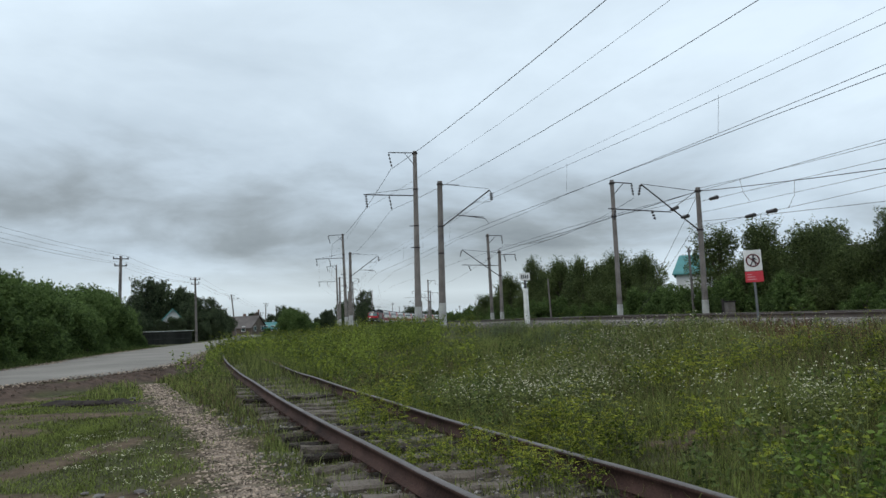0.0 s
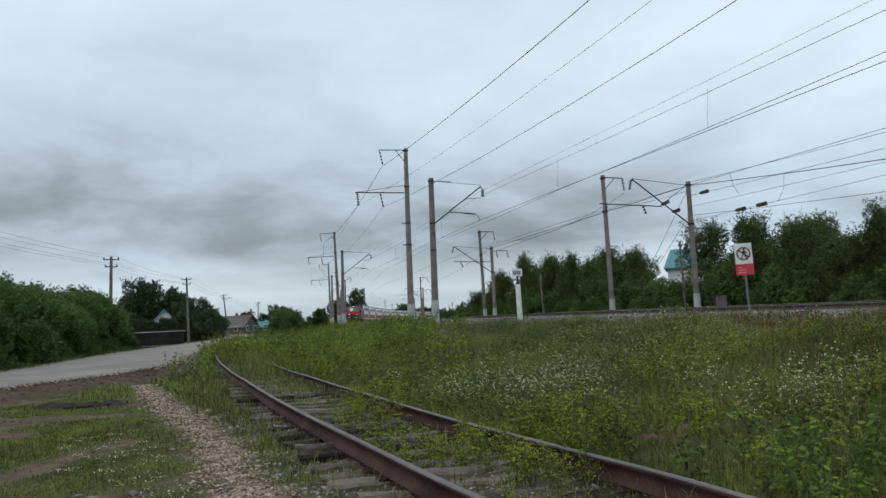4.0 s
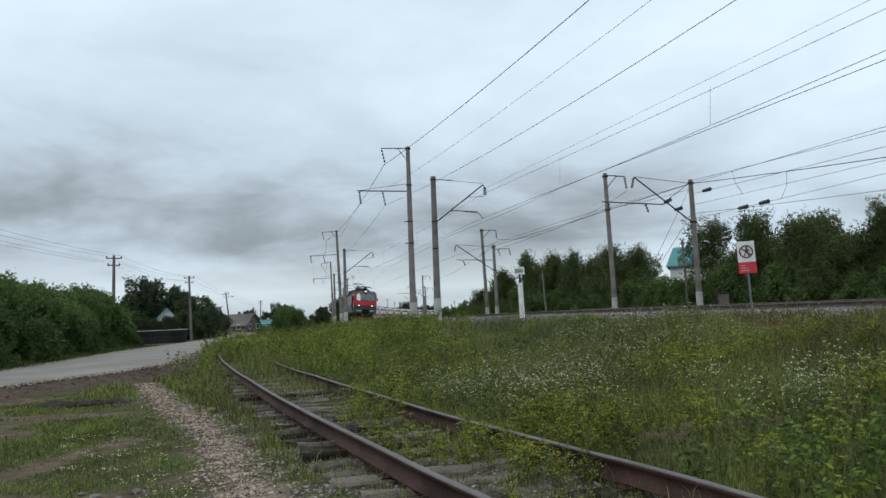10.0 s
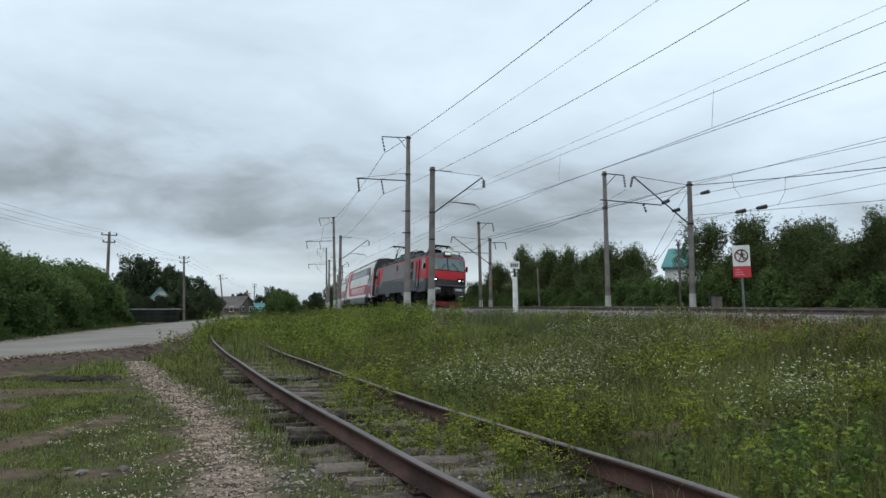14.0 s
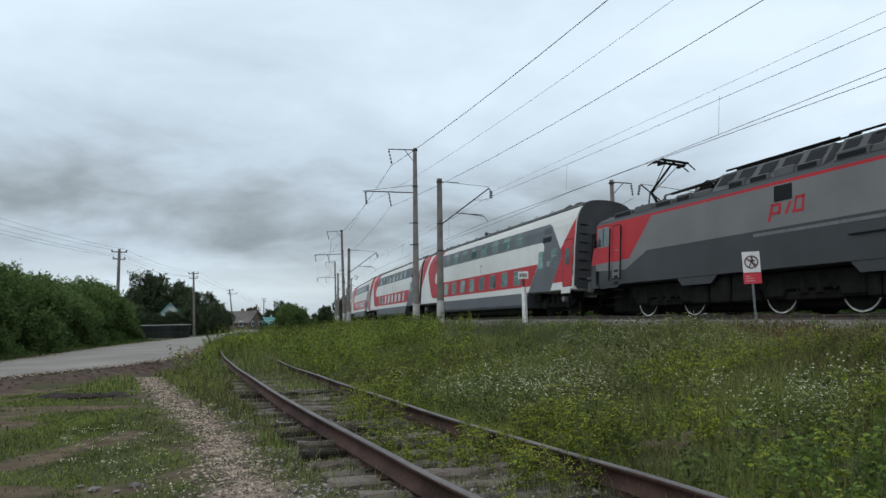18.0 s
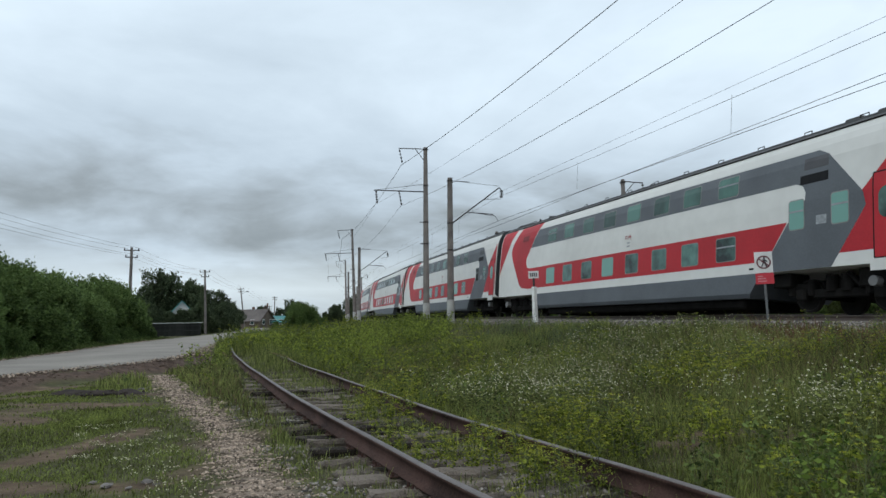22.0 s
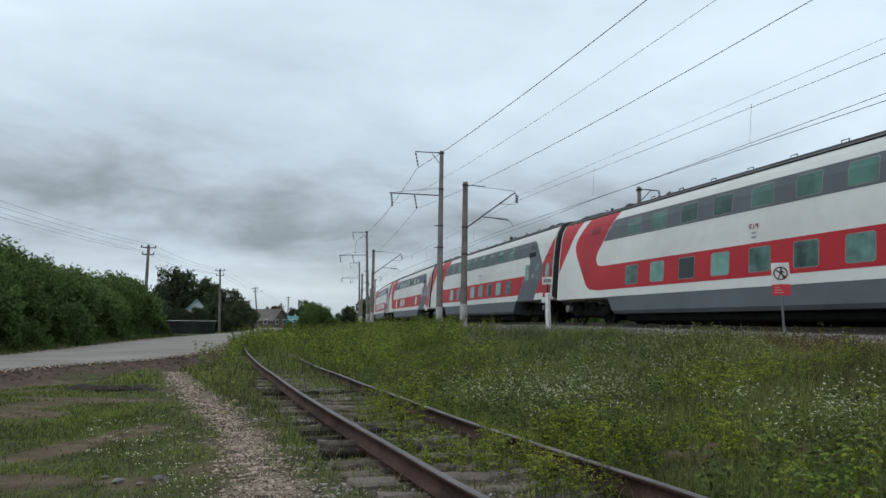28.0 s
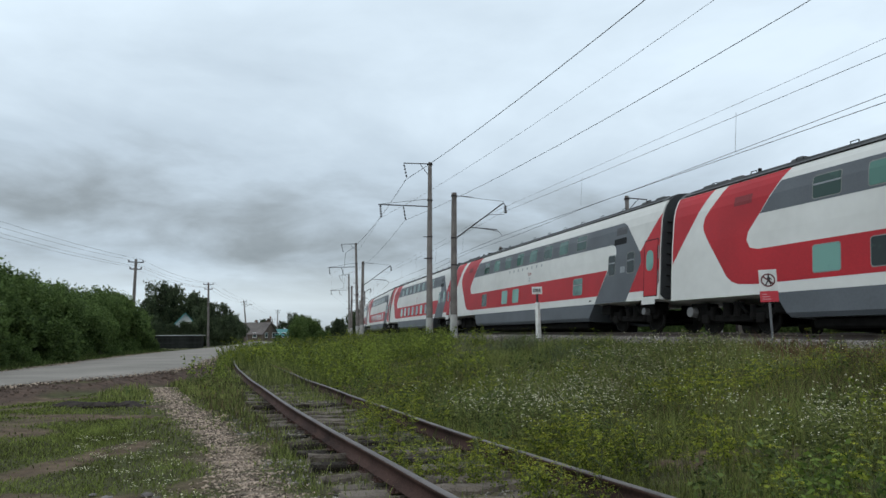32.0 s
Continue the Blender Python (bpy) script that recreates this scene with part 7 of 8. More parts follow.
def lush_plants():
    tp = [broadleaf_template(RS.uniform(0.45, 0.7), 60, 0.052) for _ in range(5)]
    xs, ys = [], []
    for cx, cy, sx, sy, n in ((3.2, 6.2, 0.3, 0.4, 7), (2.85, 5.1, 0.2, 0.25, 5), (4.3, 7.0, 0.5, 0.4, 5), (3.9, 5.8, 0.4, 0.4, 4)):
        xs.append(RS.normal(cx, sx, n))
        ys.append(RS.normal(cy, sy, n))
    x, y = np.concatenate(xs), np.concatenate(ys)
    k = sid_side(x, y) > 1.25
    stuff("broadleaf_herbs", tp, x[k], y[k], RS.uniform(0.5, 1.0, k.sum()), [STEM, LUSH], "lush bright-green broad-leaved herbs beside the siding")
    # pale thicket round the bend of the siding
    tp = [broadleaf_template(RS.uniform(0.8, 1.1), 90, 0.055) for _ in range(5)]
    x, y = scatter(2600, -19, 2, 19, 46)
    sd = sid_side(x, y)
    _, lat, _, dp, rd = zones(x, y)
    c = wavy(x, y, 0.8, 88) + 0.6 * wavy(x, y, 2.0, 89)
    k = (lat > 5.0) & (rd > 1.2) & (dp > 0.6) & (c > -0.25) & ((np.abs(sd) > 1.15) | (y > 33)) & ((sd > -2.0) | (y > 25)) & (x < -0.01 * y)
    x, y = x[k], y[k]
    stuff("weed_thicket", tp, x, y, RS.uniform(0.55, 1.15, len(x)) * np.where(y < 24, 0.6, 1.0), [STEM, THICKET], "tall pale yellow-green weed thicket round the siding's bend")
    # single tall weeds at the foot of the ballast
    xs, ys = [], []
    for a, n in ((-13.8, 9), (-9.0, 3), (-4.0, 4), (3.0, 4), (9.0, 5), (14.0, 5), (21.0, 6), (-19.0, 4)):
        for _ in range(n):
            q = line(a + RS.normal(0, 0.7), 4.35 + abs(RS.normal(0, 0.35)))
            xs.append(q.x)
            ys.append(q.y)
    stuff("ballast_weeds", UMB_FAR, np.array(xs), np.array(ys), RS.uniform(0.55, 1.0, len(xs)), [STEM, HERB, WEED_TOP], "tall yellow-flowered weeds at the foot of the ballast")
    # grey-green feathery clumps under the masts
    tp = [flower_template(RS.uniform(0.7, 0.95), 0.16, 0.001, 1, 0.022) for _ in range(4)]
    xs, ys = [], []
    for a, la, sx, n in ((15.5, 6.2, 0.9, 60), (13.0, 6.0, 0.6, 30), (4.0, 7.0, 1.2, 60), (-6.0, 6.5, 1.0, 50), (-12.0, 7.2, 1.0, 40)):
        for _ in range(n):
            q = line(a + RS.normal(0, sx), la + RS.normal(0, 0.5))
            xs.append(q.x)
            ys.append(q.y)
    stuff("feathery_herbs", tp, np.array(xs), np.array(ys), RS.uniform(0.7, 1.15, len(xs)), [STEM, GREYHERB, GREYHERB], "grey-green feathery herbs on the bank")


LUSH = mat("lush_green_broad_leaf", (0.128, 0.182, 0.036), 0.7, 0.4, 0.8, 6, 0.0, island=0.7, tint=(0.066, 0.118, 0.024), translucent=0.35, spec=0.15)
THICKET = mat("pale_yellow_green_thicket_leaf", (0.225, 0.275, 0.052), 0.8, 0.35, 0.4, 6, 0.0, island=0.6, tint=(0.110, 0.150, 0.032), translucent=0.4, spec=0.08)
GREYHERB = mat("grey_green_herb_leaf", (0.115, 0.140, 0.080), 0.85, 0.3, 0.4, 6, 0.0, island=0.6, tint=(0.060, 0.078, 0.045), translucent=0.3, spec=0.08)
lush_plants()


# ---- bushes and trees ----
def crown_points(n, lobes, shell=0.55):
    """Leaf places on and near the outside of several lobes (centre, radii)."""
    w = np.array([l[3] * l[4] + l[4] * l[5] for l in lobes])
    k = RS.choice(len(lobes), n, p=w / w.sum())
    L = np.array(lobes)[k]
    d = RS.normal(size=(n, 3))
    d /= np.linalg.norm(d, axis=1)[:, None]
    r = RS.uniform(shell, 1.12, (n, 1)) ** 0.6
    clump = 1 + 0.10 * np.sin(d[:, :1] * 9 + k[:, None]) * np.cos(d[:, 1:2] * 8 - k[:, None])
    return L[:, :3] + d * L[:, 3:6] * r * clump


def make_tree(name, label, category, h, spread, leaf, leaf_mat, n, bark=BARK, trunk_to=0.45, lobes_n=14, low=0.12, group="", shoot=0.32):
    """A trunk with limbs and a ragged crown of single leaves in clumps."""
    tr = empty(name, label, category, group)
    lobes, limbs_a, limbs_b = [], [], []
    bmk = bmesh.new()
    rod(bmk, (0, 0, -0.2), (spread * 0.03, 0, h * trunk_to), h * 0.020 + 0.03, h * 0.012 + 0.015, 7)
    for i in range(lobes_n):
        f = RS.uniform(0, 1) ** 0.8
        z = h * (low + (0.93 - low) * f)
        wide = spread * (0.35 + 0.65 * math.sin(math.pi * min(1.0, 0.25 + 0.72 * f)))
        a, r = RS.uniform(0, 6.28), wide * RS.uniform(0.2, 0.75)
        s = spread * RS.uniform(0.22, 0.42) * (1.1 - 0.45 * f)
        c = (math.cos(a) * r, math.sin(a) * r, z - s * 0.5)
        lobes.append((*c, s, s, s * RS.uniform(0.8, 1.25)))
        rod(bmk, (0, 0, min(h * trunk_to, max(0.1, z * 0.5))), c, h * 0.008 + 0.008, 0.008, 5)
    part("trunk", bmk, bark, tr)
    c = crown_points(n, lobes)
    c[:, 2] = np.maximum(c[:, 2], 0.05)
    # shoots that stand out of the outline
    m_ = n // 5
    L = np.array(lobes)[RS.randint(0, len(lobes), m_ // 16 + 1)]
    d = np.stack([RS.normal(0, 0.45, len(L)), RS.normal(0, 0.45, len(L)), RS.uniform(0.5, 1.0, len(L))], 1)
    d /= np.linalg.norm(d, axis=1)[:, None]
    e = np.repeat(L[:, :3] + d * L[:, 3:6] * 0.75, 16, 0) + np.repeat(d * RS.uniform(0.35, 0.75, (len(L), 1)) * spread * shoot, 16, 0) * RS.uniform(0, 1, (len(L) * 16, 1)) ** 0.8
    e += RS.normal(0, 1, e.shape) * leaf * 0.75
    c = np.concatenate([c, e])
    v, f = tri_leaves(c, leaf, flat=0.7, long=1.6)
    ob = raw("crown", v, f, leaf_mat, tr)
    return tr


BUSHES = [make_tree("bush", "dense mid-green deciduous bush", "bush", RS.uniform(3.6, 4.4), RS.uniform(2.0, 2.6), 0.08, LEAF_BRIGHT, 24000, lobes_n=20, low=0.1, group="bushes along the road", shoot=0.5) for _ in range(4)]
TREES = [make_tree("tree", "leafy mid-green tree with a ragged crown", "tree", RS.uniform(6.0, 7.2), RS.uniform(2.6, 3.2), 0.074, LEAF, 31000, lobes_n=34, low=0.08, group="trees beyond the tracks", shoot=0.55) for _ in range(4)]
DARKS = [make_tree("tree", "tall tree with a dark-green crown", "tree", RS.uniform(8.0, 9.5), RS.uniform(4.2, 5.0), 0.17, LEAF_DARK, 18000, lobes_n=24, low=0.12, group="dark trees at the houses") for _ in range(3)]
LOWS = [make_tree("shrub", "low bright-green leafy shrub", "shrub", RS.uniform(1.7, 2.2), RS.uniform(1.3, 1.7), 0.065, LEAF_BRIGHT, 8000, lobes_n=9, low=0.05, trunk_to=0.3, group="low shrubs") for _ in range(2)]
USED = set()


def grow(protos, x, y, scale, sink=0.05, label=""):
    z = float(ground_z([x], [y])[0]) - sink
    pr = protos[RS.randint(0, len(protos))]
    m_ = pose(x, y, z, 0, 0, RS.uniform(0, 360)) @ Matrix.Diagonal((*(scale if isinstance(scale, tuple) else (scale,) * 3), 1))
    if pr.name not in USED:
        USED.add(pr.name)
        ob = pr
        ob.matrix_world = m_
    else:
        ob = copy_thing(pr, m_)
        ob.matrix_world = m_
    if label:
        tagged(ob, label)
    return ob


def hedge_left():
    ys = np.arange(21.0, 62.0, 1.75)
    for i, y in enumerate(ys):
        l, _ = road_x(np.array([y]))
        for row in range(2):
            x = float(l[0]) - 3.3 - row * 2.2 + RS.normal(0, 0.25)
            grow(BUSHES, x, y + RS.normal(0, 0.4), (1.03 + 0.15 * row) * RS.uniform(0.76, 1.14))
        if i % 2 == 0:
            grow(LOWS, float(l[0]) - 1.7, y + RS.normal(0, 0.5), RS.uniform(0.4, 0.75))


# height of the belt along the line
BELT_S = [-34, -9.6, -7, -5.6, -4.3, -3.6, -2, 0, 4, 6.5, 7.6, 8.6, 11.3, 12.2, 14.5, 17, 19, 21, 24.5, 29.5, 36, 41.5, 46.5, 54, 62]
BELT_H = [8.6, 7.6, 5.3, 5.0, 4.5, 5.4, 5.8, 6.2, 6.3, 6.1, 4.8, 2.6, 2.6, 4.4, 5.4, 6.1, 5.7, 5.1, 6.0, 6.3, 6.7, 5.4, 4.0, 2.6, 2.0]
TOPS = {t.name: max(v.co.z for c in t.children for v in c.data.vertices) for t in TREES}


def trees_right():
    # a belt beyond the far track, taller toward the near end
    for s in np.arange(-34.0, 62.0, 2.5):
        for row in range(2):
            lat = -13.0 - row * 3.2 + RS.normal(0, 0.5)
            p = line(s + RS.normal(0, 0.5), lat + RS.normal(0, 0.7))
            h = float(np.interp(s, BELT_S, BELT_H)) * RS.uniform(0.84, 1.06)
            if 8.2 < s < 12.2 and row == 0 or 9.5 < s < 15.5 and row == 1:
                continue
            if row == 1 and s > 24 and RS.uniform() < 0.4:
                continue
            pr = TREES[RS.randint(0, len(TREES))]
            k = h / TOPS[pr.name]
            wide = max(k, 0.55) * RS.uniform(0.8, 1.2)
            grow([pr], p.x, p.y, (wide, wide, k))
        p = line(s + RS.normal(0, 0.4), -10.6 + RS.normal(0, 0.3))
        grow(LOWS, p.x, p.y, RS.uniform(0.6, 1.25))
    for s in (8.6, 9.6, 10.6, 11.6):
        p = line(s, -12.2)
        grow(LOWS, p.x, p.y, RS.uniform(1.0, 1.15))
    for s in np.arange(66, 150, 5.0):
        p = line(s, -20 - 0.1 * s + RS.normal(0, 1.0))
        grow(LOWS, p.x, p.y, RS.uniform(1.0, 1.5))


RS.seed(21)
hedge_left()
RS.seed(5)
trees_right()
RS.seed(33)
for x, y, k, w in ((-44.6, 102, 1.0, 0.62), (-42.6, 104, 1.03, 0.7), (-40.4, 106, 0.94, 0.7), (-38.7, 106, 0.84, 0.6), (-37.6, 110, 0.70, 0.7), (-38.2, 116, 0.56, 0.8), (-39.2, 122, 0.50, 0.9), (-41.5, 132, 0.44, 1.0), (-46, 142, 0.44, 1.0), (-34.8, 104, 0.50, 0.8), (-33.6, 99, 0.40, 0.8),
                   (-35.6, 92.5, 0.37, 1.0), (-36.6, 92.6, 0.39, 1.0), (-37.8, 92.0, 0.36, 1.0), (-34.8, 94, 0.46, 1.0), (-35.9, 97.5, 0.58, 0.9), (-40.0, 91.0, 0.36, 1.0), (-32.8, 94, 0.30, 1.0), (-42.0, 95, 0.50, 0.9)):
    grow(DARKS, x, y, (k * min(1.0, w * 1.2), k * min(1.0, w * 1.2), k))
for x, y, k in ((-18.6, 74, 0.9), (-14.2, 75, 0.8)):
    grow(LOWS, x, y, k)
grow(BUSHES, -16.3, 73.4, 0.82)
grow(BUSHES, -15.6, 75.0, 0.78)
# far wood on the horizon: single crowns with sky between, clear of the line
for b, d, k in ((-16.2, 215, 0.62), (-15.6, 230, 0.75), (-14.9, 190, 0.42), (-14.2, 240, 0.72), (-13.4, 215, 0.86), (-12.7, 235, 0.92), (-12.2, 230, 0.80), (-11.4, 260, 0.62), (-10.6, 250, 0.55),
                (-9.9, 215, 0.74), (-9.5, 225, 0.70), (-8.6, 200, 0.78), (-8.2, 205, 0.86), (-7.7, 215, 0.80)):
    grow(DARKS, math.sin(radians(b)) * d, math.cos(radians(b)) * d, (k * 0.8, k * 0.8, k))
for b in np.arange(-17.0, -7.5, 0.55):
    d = RS.uniform(250, 330)
    grow(DARKS, math.sin(radians(b)) * d, math.cos(radians(b)) * d, RS.uniform(0.3, 0.6))
grow(DARKS, -33.0, 283, (1.15, 1.15, 1.60))
grow(DARKS, -36.5, 300, (0.8, 0.8, 1.15))
for b in np.arange(-4.6, 1.5, 0.34):
    d = RS.uniform(560, 640)
    k = float(np.interp(b, [-4.6, -3.6, -2.6, -1.9, -1.0, 0.2, 1.5], [0.6, 1.5, 1.7, 1.2, 1.7, 0.9, 0.5])) * RS.uniform(0.8, 1.1)
    grow(DARKS, math.sin(radians(b)) * d, math.cos(radians(b)) * d, (1.2, 1.2, k))
for b in np.arange(2, 14, 0.8):
    d = RS.uniform(350, 520)
    grow(DARKS, math.sin(radians(b)) * d, math.cos(radians(b)) * d, RS.uniform(0.45, 0.7))
for b in np.arange(-36, -17, 1.0):
    d = RS.uniform(170, 260)
    grow(DARKS, math.sin(radians(b)) * d, math.cos(radians(b)) * d, RS.uniform(0.7, 1.1))

# ---- stones: path gravel, siding bed, main line shoulder ----
def stones(name, x, y, z, size, material, label, flat=0.65):
    """Small irregular crushed stones, eight faces each."""
    n = len(x)
    base = np.array([[1, 0, 0], [-1, 0, 0], [0, 1, 0], [0, -1, 0], [0, 0, 1], [0, 0, -1]], float)
    tri = np.array([[0, 2, 4], [2, 1, 4], [1, 3, 4], [3, 0, 4], [2, 0, 5], [1, 2, 5], [3, 1, 5], [0, 3, 5]])
    v = base[None] * RS.uniform(0.6, 1.3, (n, 6, 1)) + RS.normal(0, 0.18, (n, 6, 3))
    v[:, :, 2] *= flat
    a = RS.uniform(0, 6.28, n)
    c, s_ = np.cos(a)[:, None], np.sin(a)[:, None]
    vx, vy = v[:, :, 0] * c - v[:, :, 1] * s_, v[:, :, 0] * s_ + v[:, :, 1] * c
    out = np.stack([vx, vy, v[:, :, 2]], 2) * size[:, None, None] + np.stack([x, y, z], 1)[:, None]
    f = (tri[None] + (np.arange(n) * 6)[:, None, None]).reshape(-1, 3)
    tagged(raw(name, out.reshape(-1, 3), f, material), label, "stones", kind="stuff")


def gravel():
    k = RS.randint(0, len(PATH_P), 60000)
    r = RS.normal(0, 0.50, len(k)) + np.where(RS.uniform(size=len(k)) < 0.25, RS.normal(-0.6, 1.1, len(k)), 0)
    t = np.gradient(PATH_P[:, :2], axis=0)
    t /= np.linalg.norm(t, axis=1)[:, None]
    x = PATH_P[k, 0] + t[k, 1] * r * PATH_P[k, 2] * 1.15 + RS.normal(0, 0.06, len(k))
    y = PATH_P[k, 1] - t[k, 0] * r * PATH_P[k, 2] * 1.15 + RS.normal(0, 0.06, len(k))
    d = np.hypot(x, y)
    keep = (y > 3.2) & (RS.uniform(size=len(x)) < np.clip((7 / d) ** 1.2, 0.1, 1))
    x, y, d = x[keep], y[keep], d[keep]
    stones("path_gravel", x, y, ground_z(x, y) + 0.004, (0.005 + RS.exponential(0.0055, len(x)).clip(0, 0.024)) * np.clip(0.7 + d / 18, 1, 1.5), STONE_WARM, "loose beige gravel of the footpath", 0.5)
    k = RS.randint(0, len(SID_MID), 60000)
    nn = normals(SID_MID)
    r = RS.uniform(-1.75, 1.15, len(k))
    x, y = SID_MID[k, 0] + nn[k, 0] * r, SID_MID[k, 1] + nn[k, 1] * r + RS.normal(0, 0.1, len(k))
    d = np.hypot(x, y)
    keep = (y > 3.2) & (y < 26) & (RS.uniform(size=len(x)) < np.clip((7 / d) ** 1.3, 0.08, 1)) & (wavy(x, y, 1.7, 101) > -0.35)
    x, y, d = x[keep], y[keep], d[keep]
    stones("siding_stones", x, y, ground_z(x, y) + 0.006, RS.uniform(0.008, 0.028, len(x)) * np.clip(0.7 + d / 18, 1, 1.5), STONE, "grey crushed stone between the old sleepers")
    # shoulder of the main line
    s, lat = RS.uniform(-26, 40, 42000), RS.uniform(1.35, 4.0, 42000)
    q = np.interp(s, SS, _h)
    x, y = np.interp(s, SS, LX) - np.cos(q) * lat, np.interp(s, SS, LY) - np.sin(q) * lat
    z = np.interp(lat, [1.4, 2.25, 3.6, 4.3], [RAIL - 0.19, RAIL - 0.17, 1.16, 0.95]) + fall(s)
    keep = visible(x, y) & (RS.uniform(size=len(x)) < np.clip(22 / np.hypot(x, y), 0.2, 1))
    stones("ballast_stones", x[keep], y[keep], z[keep] + 0.01, RS.uniform(0.022, 0.055, keep.sum()), STONE, "loose grey ballast stones on the main line's shoulder")
    # clods along the road's broken edge
    yy = RS.uniform(14, 33, 1300)
    _, r_ = road_x(yy)
    xx = r_ + np.abs(RS.normal(0, 0.5, len(yy))) - 0.1 + 0.25 * wavy(r_, yy, 1.1, 8)
    stones("soil_clods", xx, yy, ground_z(xx, yy), RS.uniform(0.02, 0.10, len(yy)) * RS.uniform(0.4, 1, len(yy)), DIRT, "dark soil clods along the broken road edge", 0.8)
    yy = RS.uniform(14, 60, 5000)
    l_, r_ = road_x(yy)
    xx = np.where(RS.uniform(size=len(yy)) < 0.5, l_ + RS.normal(0, 0.35, len(yy)), r_ + RS.normal(0, 0.3, len(yy)))
    stones("road_edge_stones", xx, yy, np.full(len(yy), 0.19), RS.uniform(0.015, 0.045, len(yy)), STONE_WARM, "pale stones scattered along the road edges")


gravel()


def soil_heap():
    """A low dark ridge of turned soil across the yard."""
    u, v = np.meshgrid(np.linspace(-1, 1, 41), np.linspace(-1, 1, 13))
    x, y = -7.75 + 1.1 * u.ravel() + 0.1 * v.ravel(), 15.15 + 0.42 * v.ravel() + 0.12 * u.ravel()
    k = np.clip(1 - u.ravel() ** 2 - v.ravel() ** 2 * 0.9, 0, 1)
    z = ground_z(x, y) - 0.03 + 0.17 * k ** 0.6 * (0.7 + 0.5 * wavy(x, y, 5.0, 121)) + 0.02 * wavy(x, y, 17.0, 122)
    i = (np.arange(12)[:, None] * 41 + np.arange(40)[None]).ravel()
    tagged(raw("soil_heap", np.stack([x, y, z], 1), np.stack([i, i + 1, i + 42, i + 41], 1), DARK_SOIL), "low ridge of dark turned soil in the yard", "soil", kind="stuff")
    n = 260
    x, y = RS.normal(-7.8, 0.35, n), RS.normal(15.1, 0.22, n)
    stones("heap_clods", x, y, ground_z(x, y) + 0.03, RS.uniform(0.02, 0.06, n), DARK_SOIL, "dark clods on the soil ridge", 0.8)


DARK_SOIL = mat("dark_moist_soil", (0.042, 0.034, 0.030), 0.95, 0.4, 2.5, 25, 0.6, spec=0.08)
soil_heap()


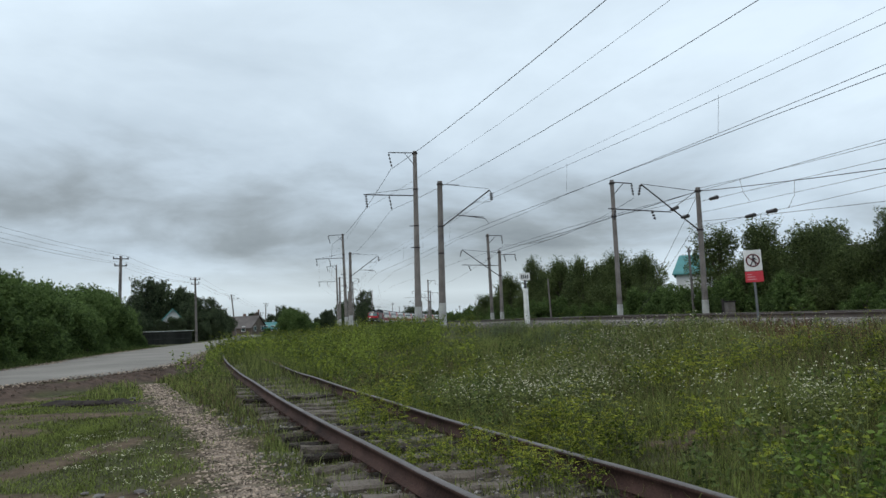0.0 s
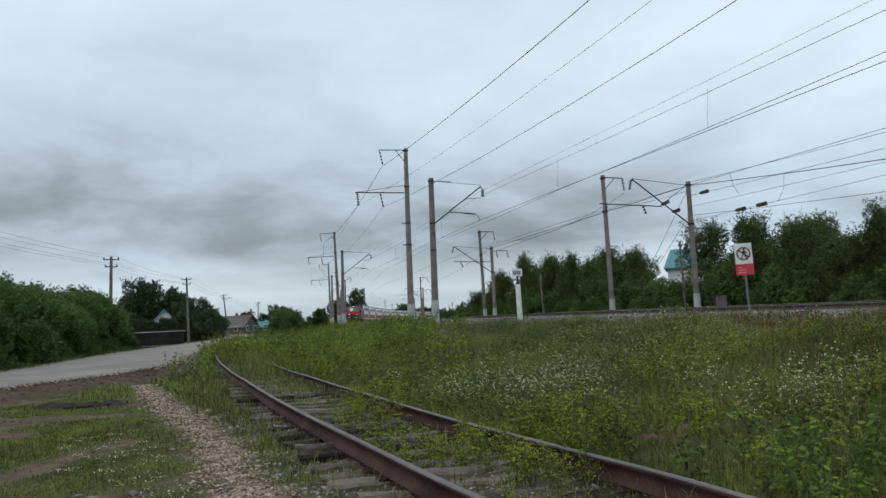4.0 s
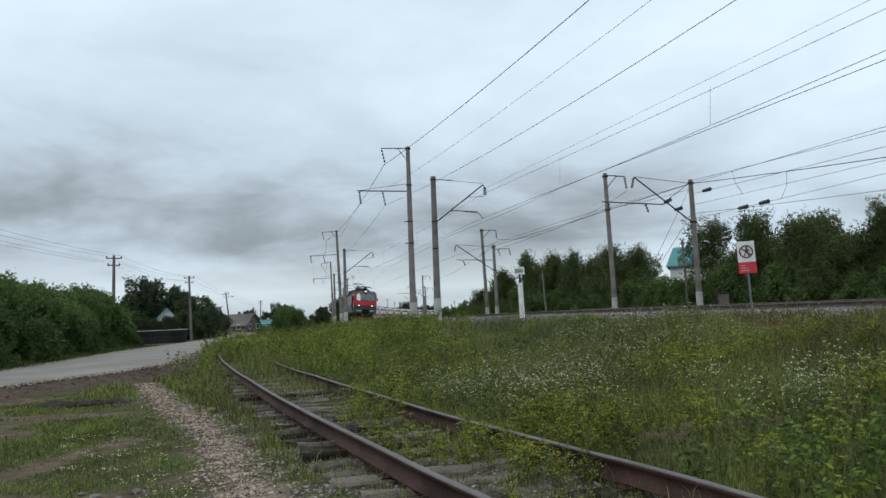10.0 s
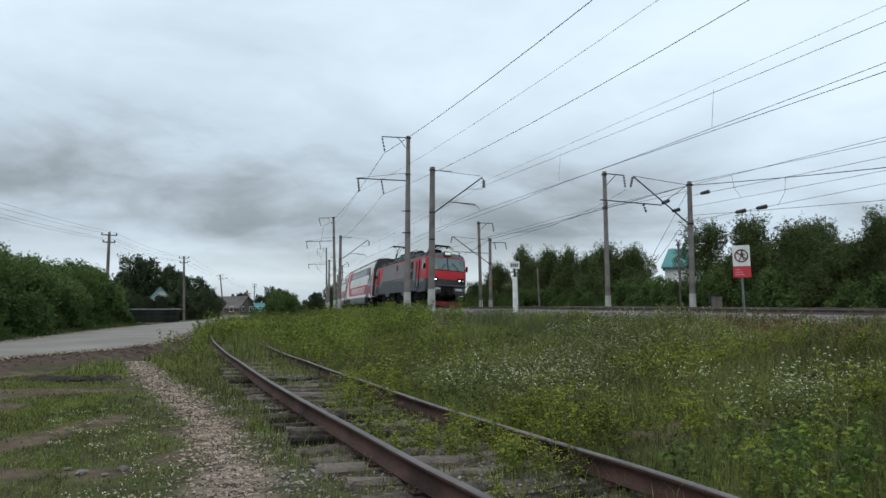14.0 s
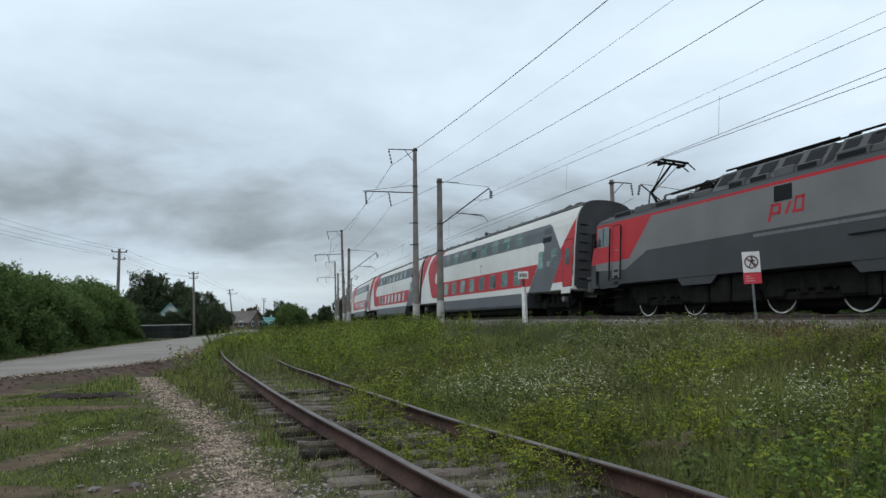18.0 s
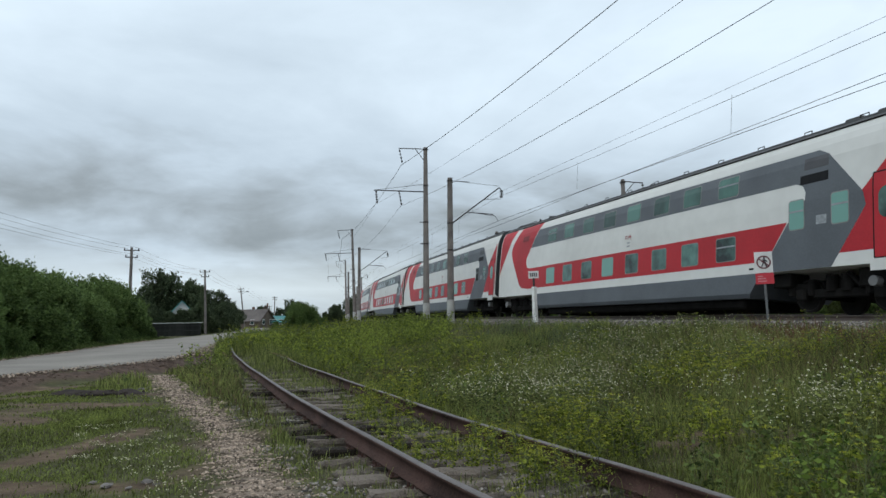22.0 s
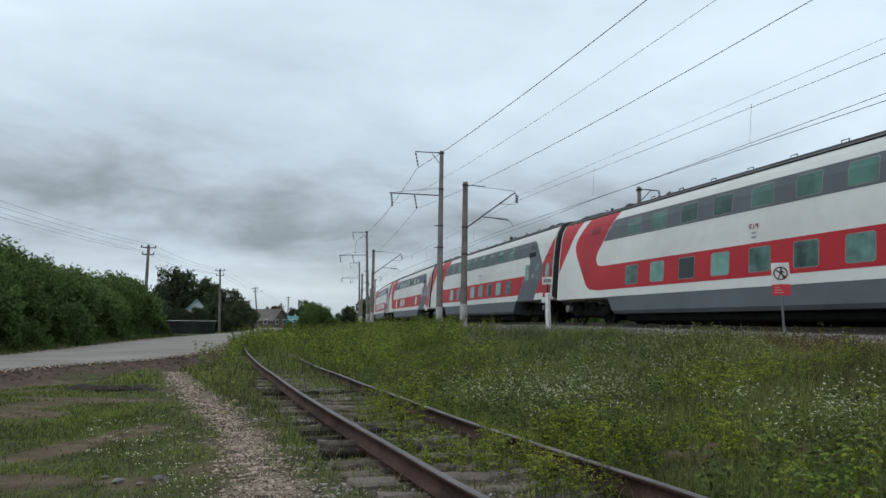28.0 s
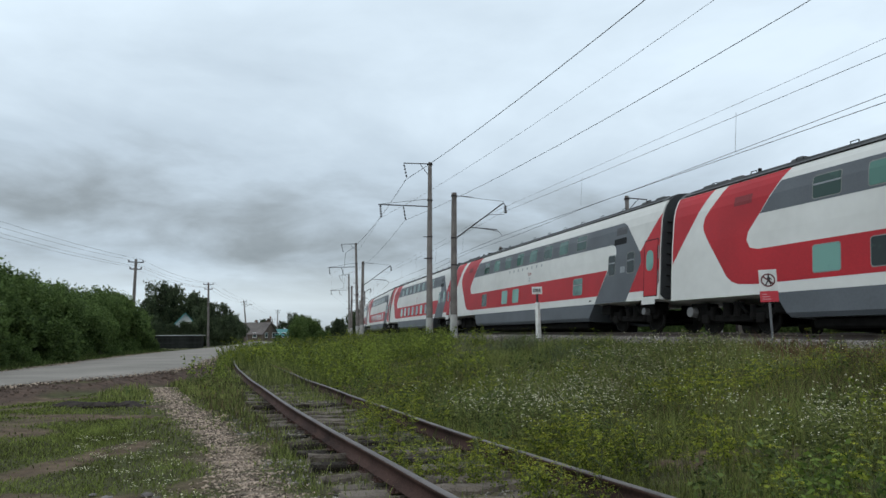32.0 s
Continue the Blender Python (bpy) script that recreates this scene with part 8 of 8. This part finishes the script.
# ---- houses beyond the road and the line ----
def house(x, y, turn, w, l, wall, rise, wall_mat, roof_mat, label, chimney=True, gable=None, hip=0.0):
    z = float(ground_z([x], [y])[0]) - 0.1
    ho = empty("house", label, "house", "", pose(x, y, z, 0, 0, turn))
    bm = bmesh.new()
    ring = [(-w / 2, 0), (w / 2, 0), (w / 2, wall), (0, wall + (0.3 if hip else rise)), (-w / 2, wall)]
    a = [bm.verts.new((px_, -l / 2, pz)) for px_, pz in ring]
    b = [bm.verts.new((px_, l / 2, pz)) for px_, pz in ring]
    bm.faces.new(a)
    bm.faces.new(b[::-1])
    for i in range(5):
        bm.faces.new((a[i], b[i], b[(i + 1) % 5], a[(i + 1) % 5]))
    bmesh.ops.recalc_face_normals(bm, faces=bm.faces[:])
    part("wall", bm, wall_mat, ho)
    sl = math.hypot(w / 2, rise)
    for s_ in (1, -1):
        bm = bmesh.new()
        ex, ez = (w / 2 + 0.4), wall - 0.4 * rise / (w / 2)
        pts = [(0, wall + rise + 0.03), (s_ * ex, ez + 0.03), (s_ * ex, ez + 0.13), (0, wall + rise + 0.13)]
        vs = [bm.verts.new((px_, yy - math.copysign(hip, yy) * (px_ == 0), pz)) for yy in (-l / 2 - 0.35, l / 2 + 0.35) for px_, pz in pts]
        for f in ((0, 1, 2, 3), (7, 6, 5, 4), (0, 4, 5, 1), (1, 5, 6, 2), (2, 6, 7, 3), (3, 7, 4, 0)):
            bm.faces.new([vs[i] for i in f])
        bmesh.ops.recalc_face_normals(bm, faces=bm.faces[:])
        part("roof", bm, roof_mat, ho)
    if hip:
        for s_ in (1, -1):
            bm = bmesh.new()
            ex, ez, ye = w / 2 + 0.4, wall - 0.4 * rise / (w / 2) + 0.13, s_ * (l / 2 + 0.35)
            bm.faces.new([bm.verts.new(c) for c in ((-ex, ye, ez), (ex, ye, ez), (0, ye - s_ * hip, wall + rise + 0.13))])
            bmesh.ops.solidify(bm, geom=bm.faces[:], thickness=0.05)
            part("hip", bm, roof_mat, ho)
    if gable:
        bm = bmesh.new()
        vs = [bm.verts.new(c) for c in ((-w / 2, -l / 2 - 0.02, wall), (w / 2, -l / 2 - 0.02, wall), (0, -l / 2 - 0.02, wall + rise))]
        bm.faces.new(vs)
        part("gable", bm, gable, ho)
    if chimney:
        part("chimney", box(bmesh.new(), 0.3, 0.8, -0.3, 0.2, wall + rise * 0.4, wall + rise + 0.7, 0.02), BRICK, ho)
    for s_ in (-1, 1):
        for k in range(max(2, int(l / 3))):
            yy = -l / 2 + (k + 0.5) * l / max(2, int(l / 3))
            wn = part("window", box(bmesh.new(), s_ * w / 2 - 0.03, s_ * w / 2 + 0.04, yy - 0.55, yy + 0.55, 1.0, 2.2, 0.01), SIGN_WHITE, ho)
            part("pane", box(bmesh.new(), s_ * w / 2 - 0.04, s_ * w / 2 + 0.055, yy - 0.45, yy + 0.45, 1.1, 2.1), DARK_GLASS, wn)
    for xx in (-w / 4, w / 4):
        wn = part("window", box(bmesh.new(), xx - 0.5, xx + 0.5, -l / 2 - 0.045, -l / 2 + 0.03, 1.0, 2.2, 0.01), SIGN_WHITE, ho)
        part("pane", box(bmesh.new(), xx - 0.4, xx + 0.4, -l / 2 - 0.06, -l / 2 + 0.03, 1.1, 2.1), DARK_GLASS, wn)
    return ho


BRICK = mat("sooty_red_brick", (0.16, 0.09, 0.07), 0.9, 0.3, 2, 20, 0.2)
house(-38.9, 98.5, 24, 3.4, 5.0, 2.7, 1.9, WALL_WHITE, TEAL_ROOF, "small whitewashed house with a turquoise roof among trees", False, gable=WALL_WHITE)
house(-48.6, 166.0, 72, 6.0, 8.5, 2.0, 2.5, TIMBER, SLATE, "low dark timber house with a brown-grey roof")
house(-56.0, 205.0, 15, 6.0, 8.0, 3.0, 3.4, TIMBER, SLATE, "dark timber house with a steep grey gable")
house(-38.2, 114.5, 16, 2.6, 3.6, 2.3, 1.5, WALL_WHITE, SLATE, "pale gabled shed with dark roof edges", False, gable=WALL_WHITE)
house(-42.2, 168.0, 80, 3.2, 3.4, 1.7, 1.2, TIMBER, TEAL_ROOF, "low hut with a turquoise metal roof", False)
house(25.3, 71.2, 70, 5.0, 3.2, 4.6, 1.75, WALL_WHITE, TEAL_ROOF, "pale house with a bright turquoise roof behind trees", False, hip=0.7)
p9 = line(-3.0, -24.0)
house(p9.x, p9.y, 100, 7.0, 16.0, 2.4, 1.3, TIMBER, SLATE, "long low building with a brown-grey roof behind the trees", False)


def fence():
    """Dark plank fence beside the road's far end."""
    fe = empty("plank_fence", "dark weathered plank fence with a pale top rail", "fence", "", pose(-29.1, 80.0, 0.05, 0, 0, 21))
    n = 30
    me = None
    for i in range(n):
        if me is None:
            ob = part("plank", box(bmesh.new(), -0.14, 0.14, -0.015, 0.015, 0, 1.42, 0.004), DARK_PLANK, fe)
            me = ob.data
        else:
            ob = new("plank", me)
            ob.parent = fe
        ob.location = (-8.0 + i * 0.265, (i % 2) * 0.03, RS.normal(0, 0.02))
    part("top_rail", box(bmesh.new(), -8.2, 0.0, -0.05, -0.016, 1.46, 1.51), WALL_WHITE, fe)
    part("middle_rail", box(bmesh.new(), -8.2, 0.0, -0.05, -0.016, 0.55, 0.65), DARK_PLANK, fe)


fence()


# ---- litter and dead wood in the yard ----
def debris():
    for x, y, k in ((-2.95, 6.72, 0.42), (-3.25, 6.55, 0.5), (-3.0, 6.45, 0.25), (-2.8, 6.6, 0.22), (-7.3, 16.2, 0.7), (-3.45, 6.7, 0.3)):
        z = float(ground_z([x], [y])[0])
        bm = bmesh.new()
        bmesh.ops.create_icosphere(bm, subdivisions=2, radius=0.11 * k)
        for v in bm.verts:
            v.co = Vector((v.co.x * 1.3, v.co.y * 0.9, v.co.z * 0.4)) * (1 + 0.6 * noise.noise(v.co * 30 + Vector((x, y, 0))))
        ob = part("concrete_lump", bm, CONCRETE)
        ob.matrix_world = pose(x, y, z + 0.02, 0, 0, RS.uniform(0, 360))
        tagged(ob, "broken grey concrete lump half sunk in grass", "rubble", "rubble in the yard")
    for a, b in (((-9.3, 27.6), (-8.2, 25.6)), ((-6.4, 24.0), (-5.0, 23.0))):
        za, zb = float(ground_z([a[0]], [a[1]])[0]), float(ground_z([b[0]], [b[1]])[0])
        bm = rod(bmesh.new(), (a[0], a[1], za + 0.5), ((a[0] + b[0]) / 2, (a[1] + b[1]) / 2, (za + zb) / 2 + 0.38), 0.014, 0.018, 6)
        rod(bm, ((a[0] + b[0]) / 2, (a[1] + b[1]) / 2, (za + zb) / 2 + 0.38), (b[0], b[1], zb - 0.02), 0.018, 0.022, 6)
        tagged(part("dead_branch", bm, GRASS_DRY), "bare pale branch leaning in the weeds", "branch", "dead branches")


debris()


def motions():
    """The train runs down the near track, slowing a little; its wheels roll."""
    times = [i * 0.5 for i in range(65)]
    fine = [i / FPS for i in range(32 * FPS + 1)]
    run = [front_at(0.0) - front_at(t) for t in fine]
    for ob, lead, length, sets in TRAIN:
        walk(ob, [(t, on_track(front_at(t) + lead, length)) for t in times])
        for ws, r in sets:
            x, y, z = ws.location
            walk(ws, [(t, Matrix.Translation((x, y, z)) @ Matrix.Rotation(-d / r, 4, "Y")) for t, d in zip(fine, run)])


motions()
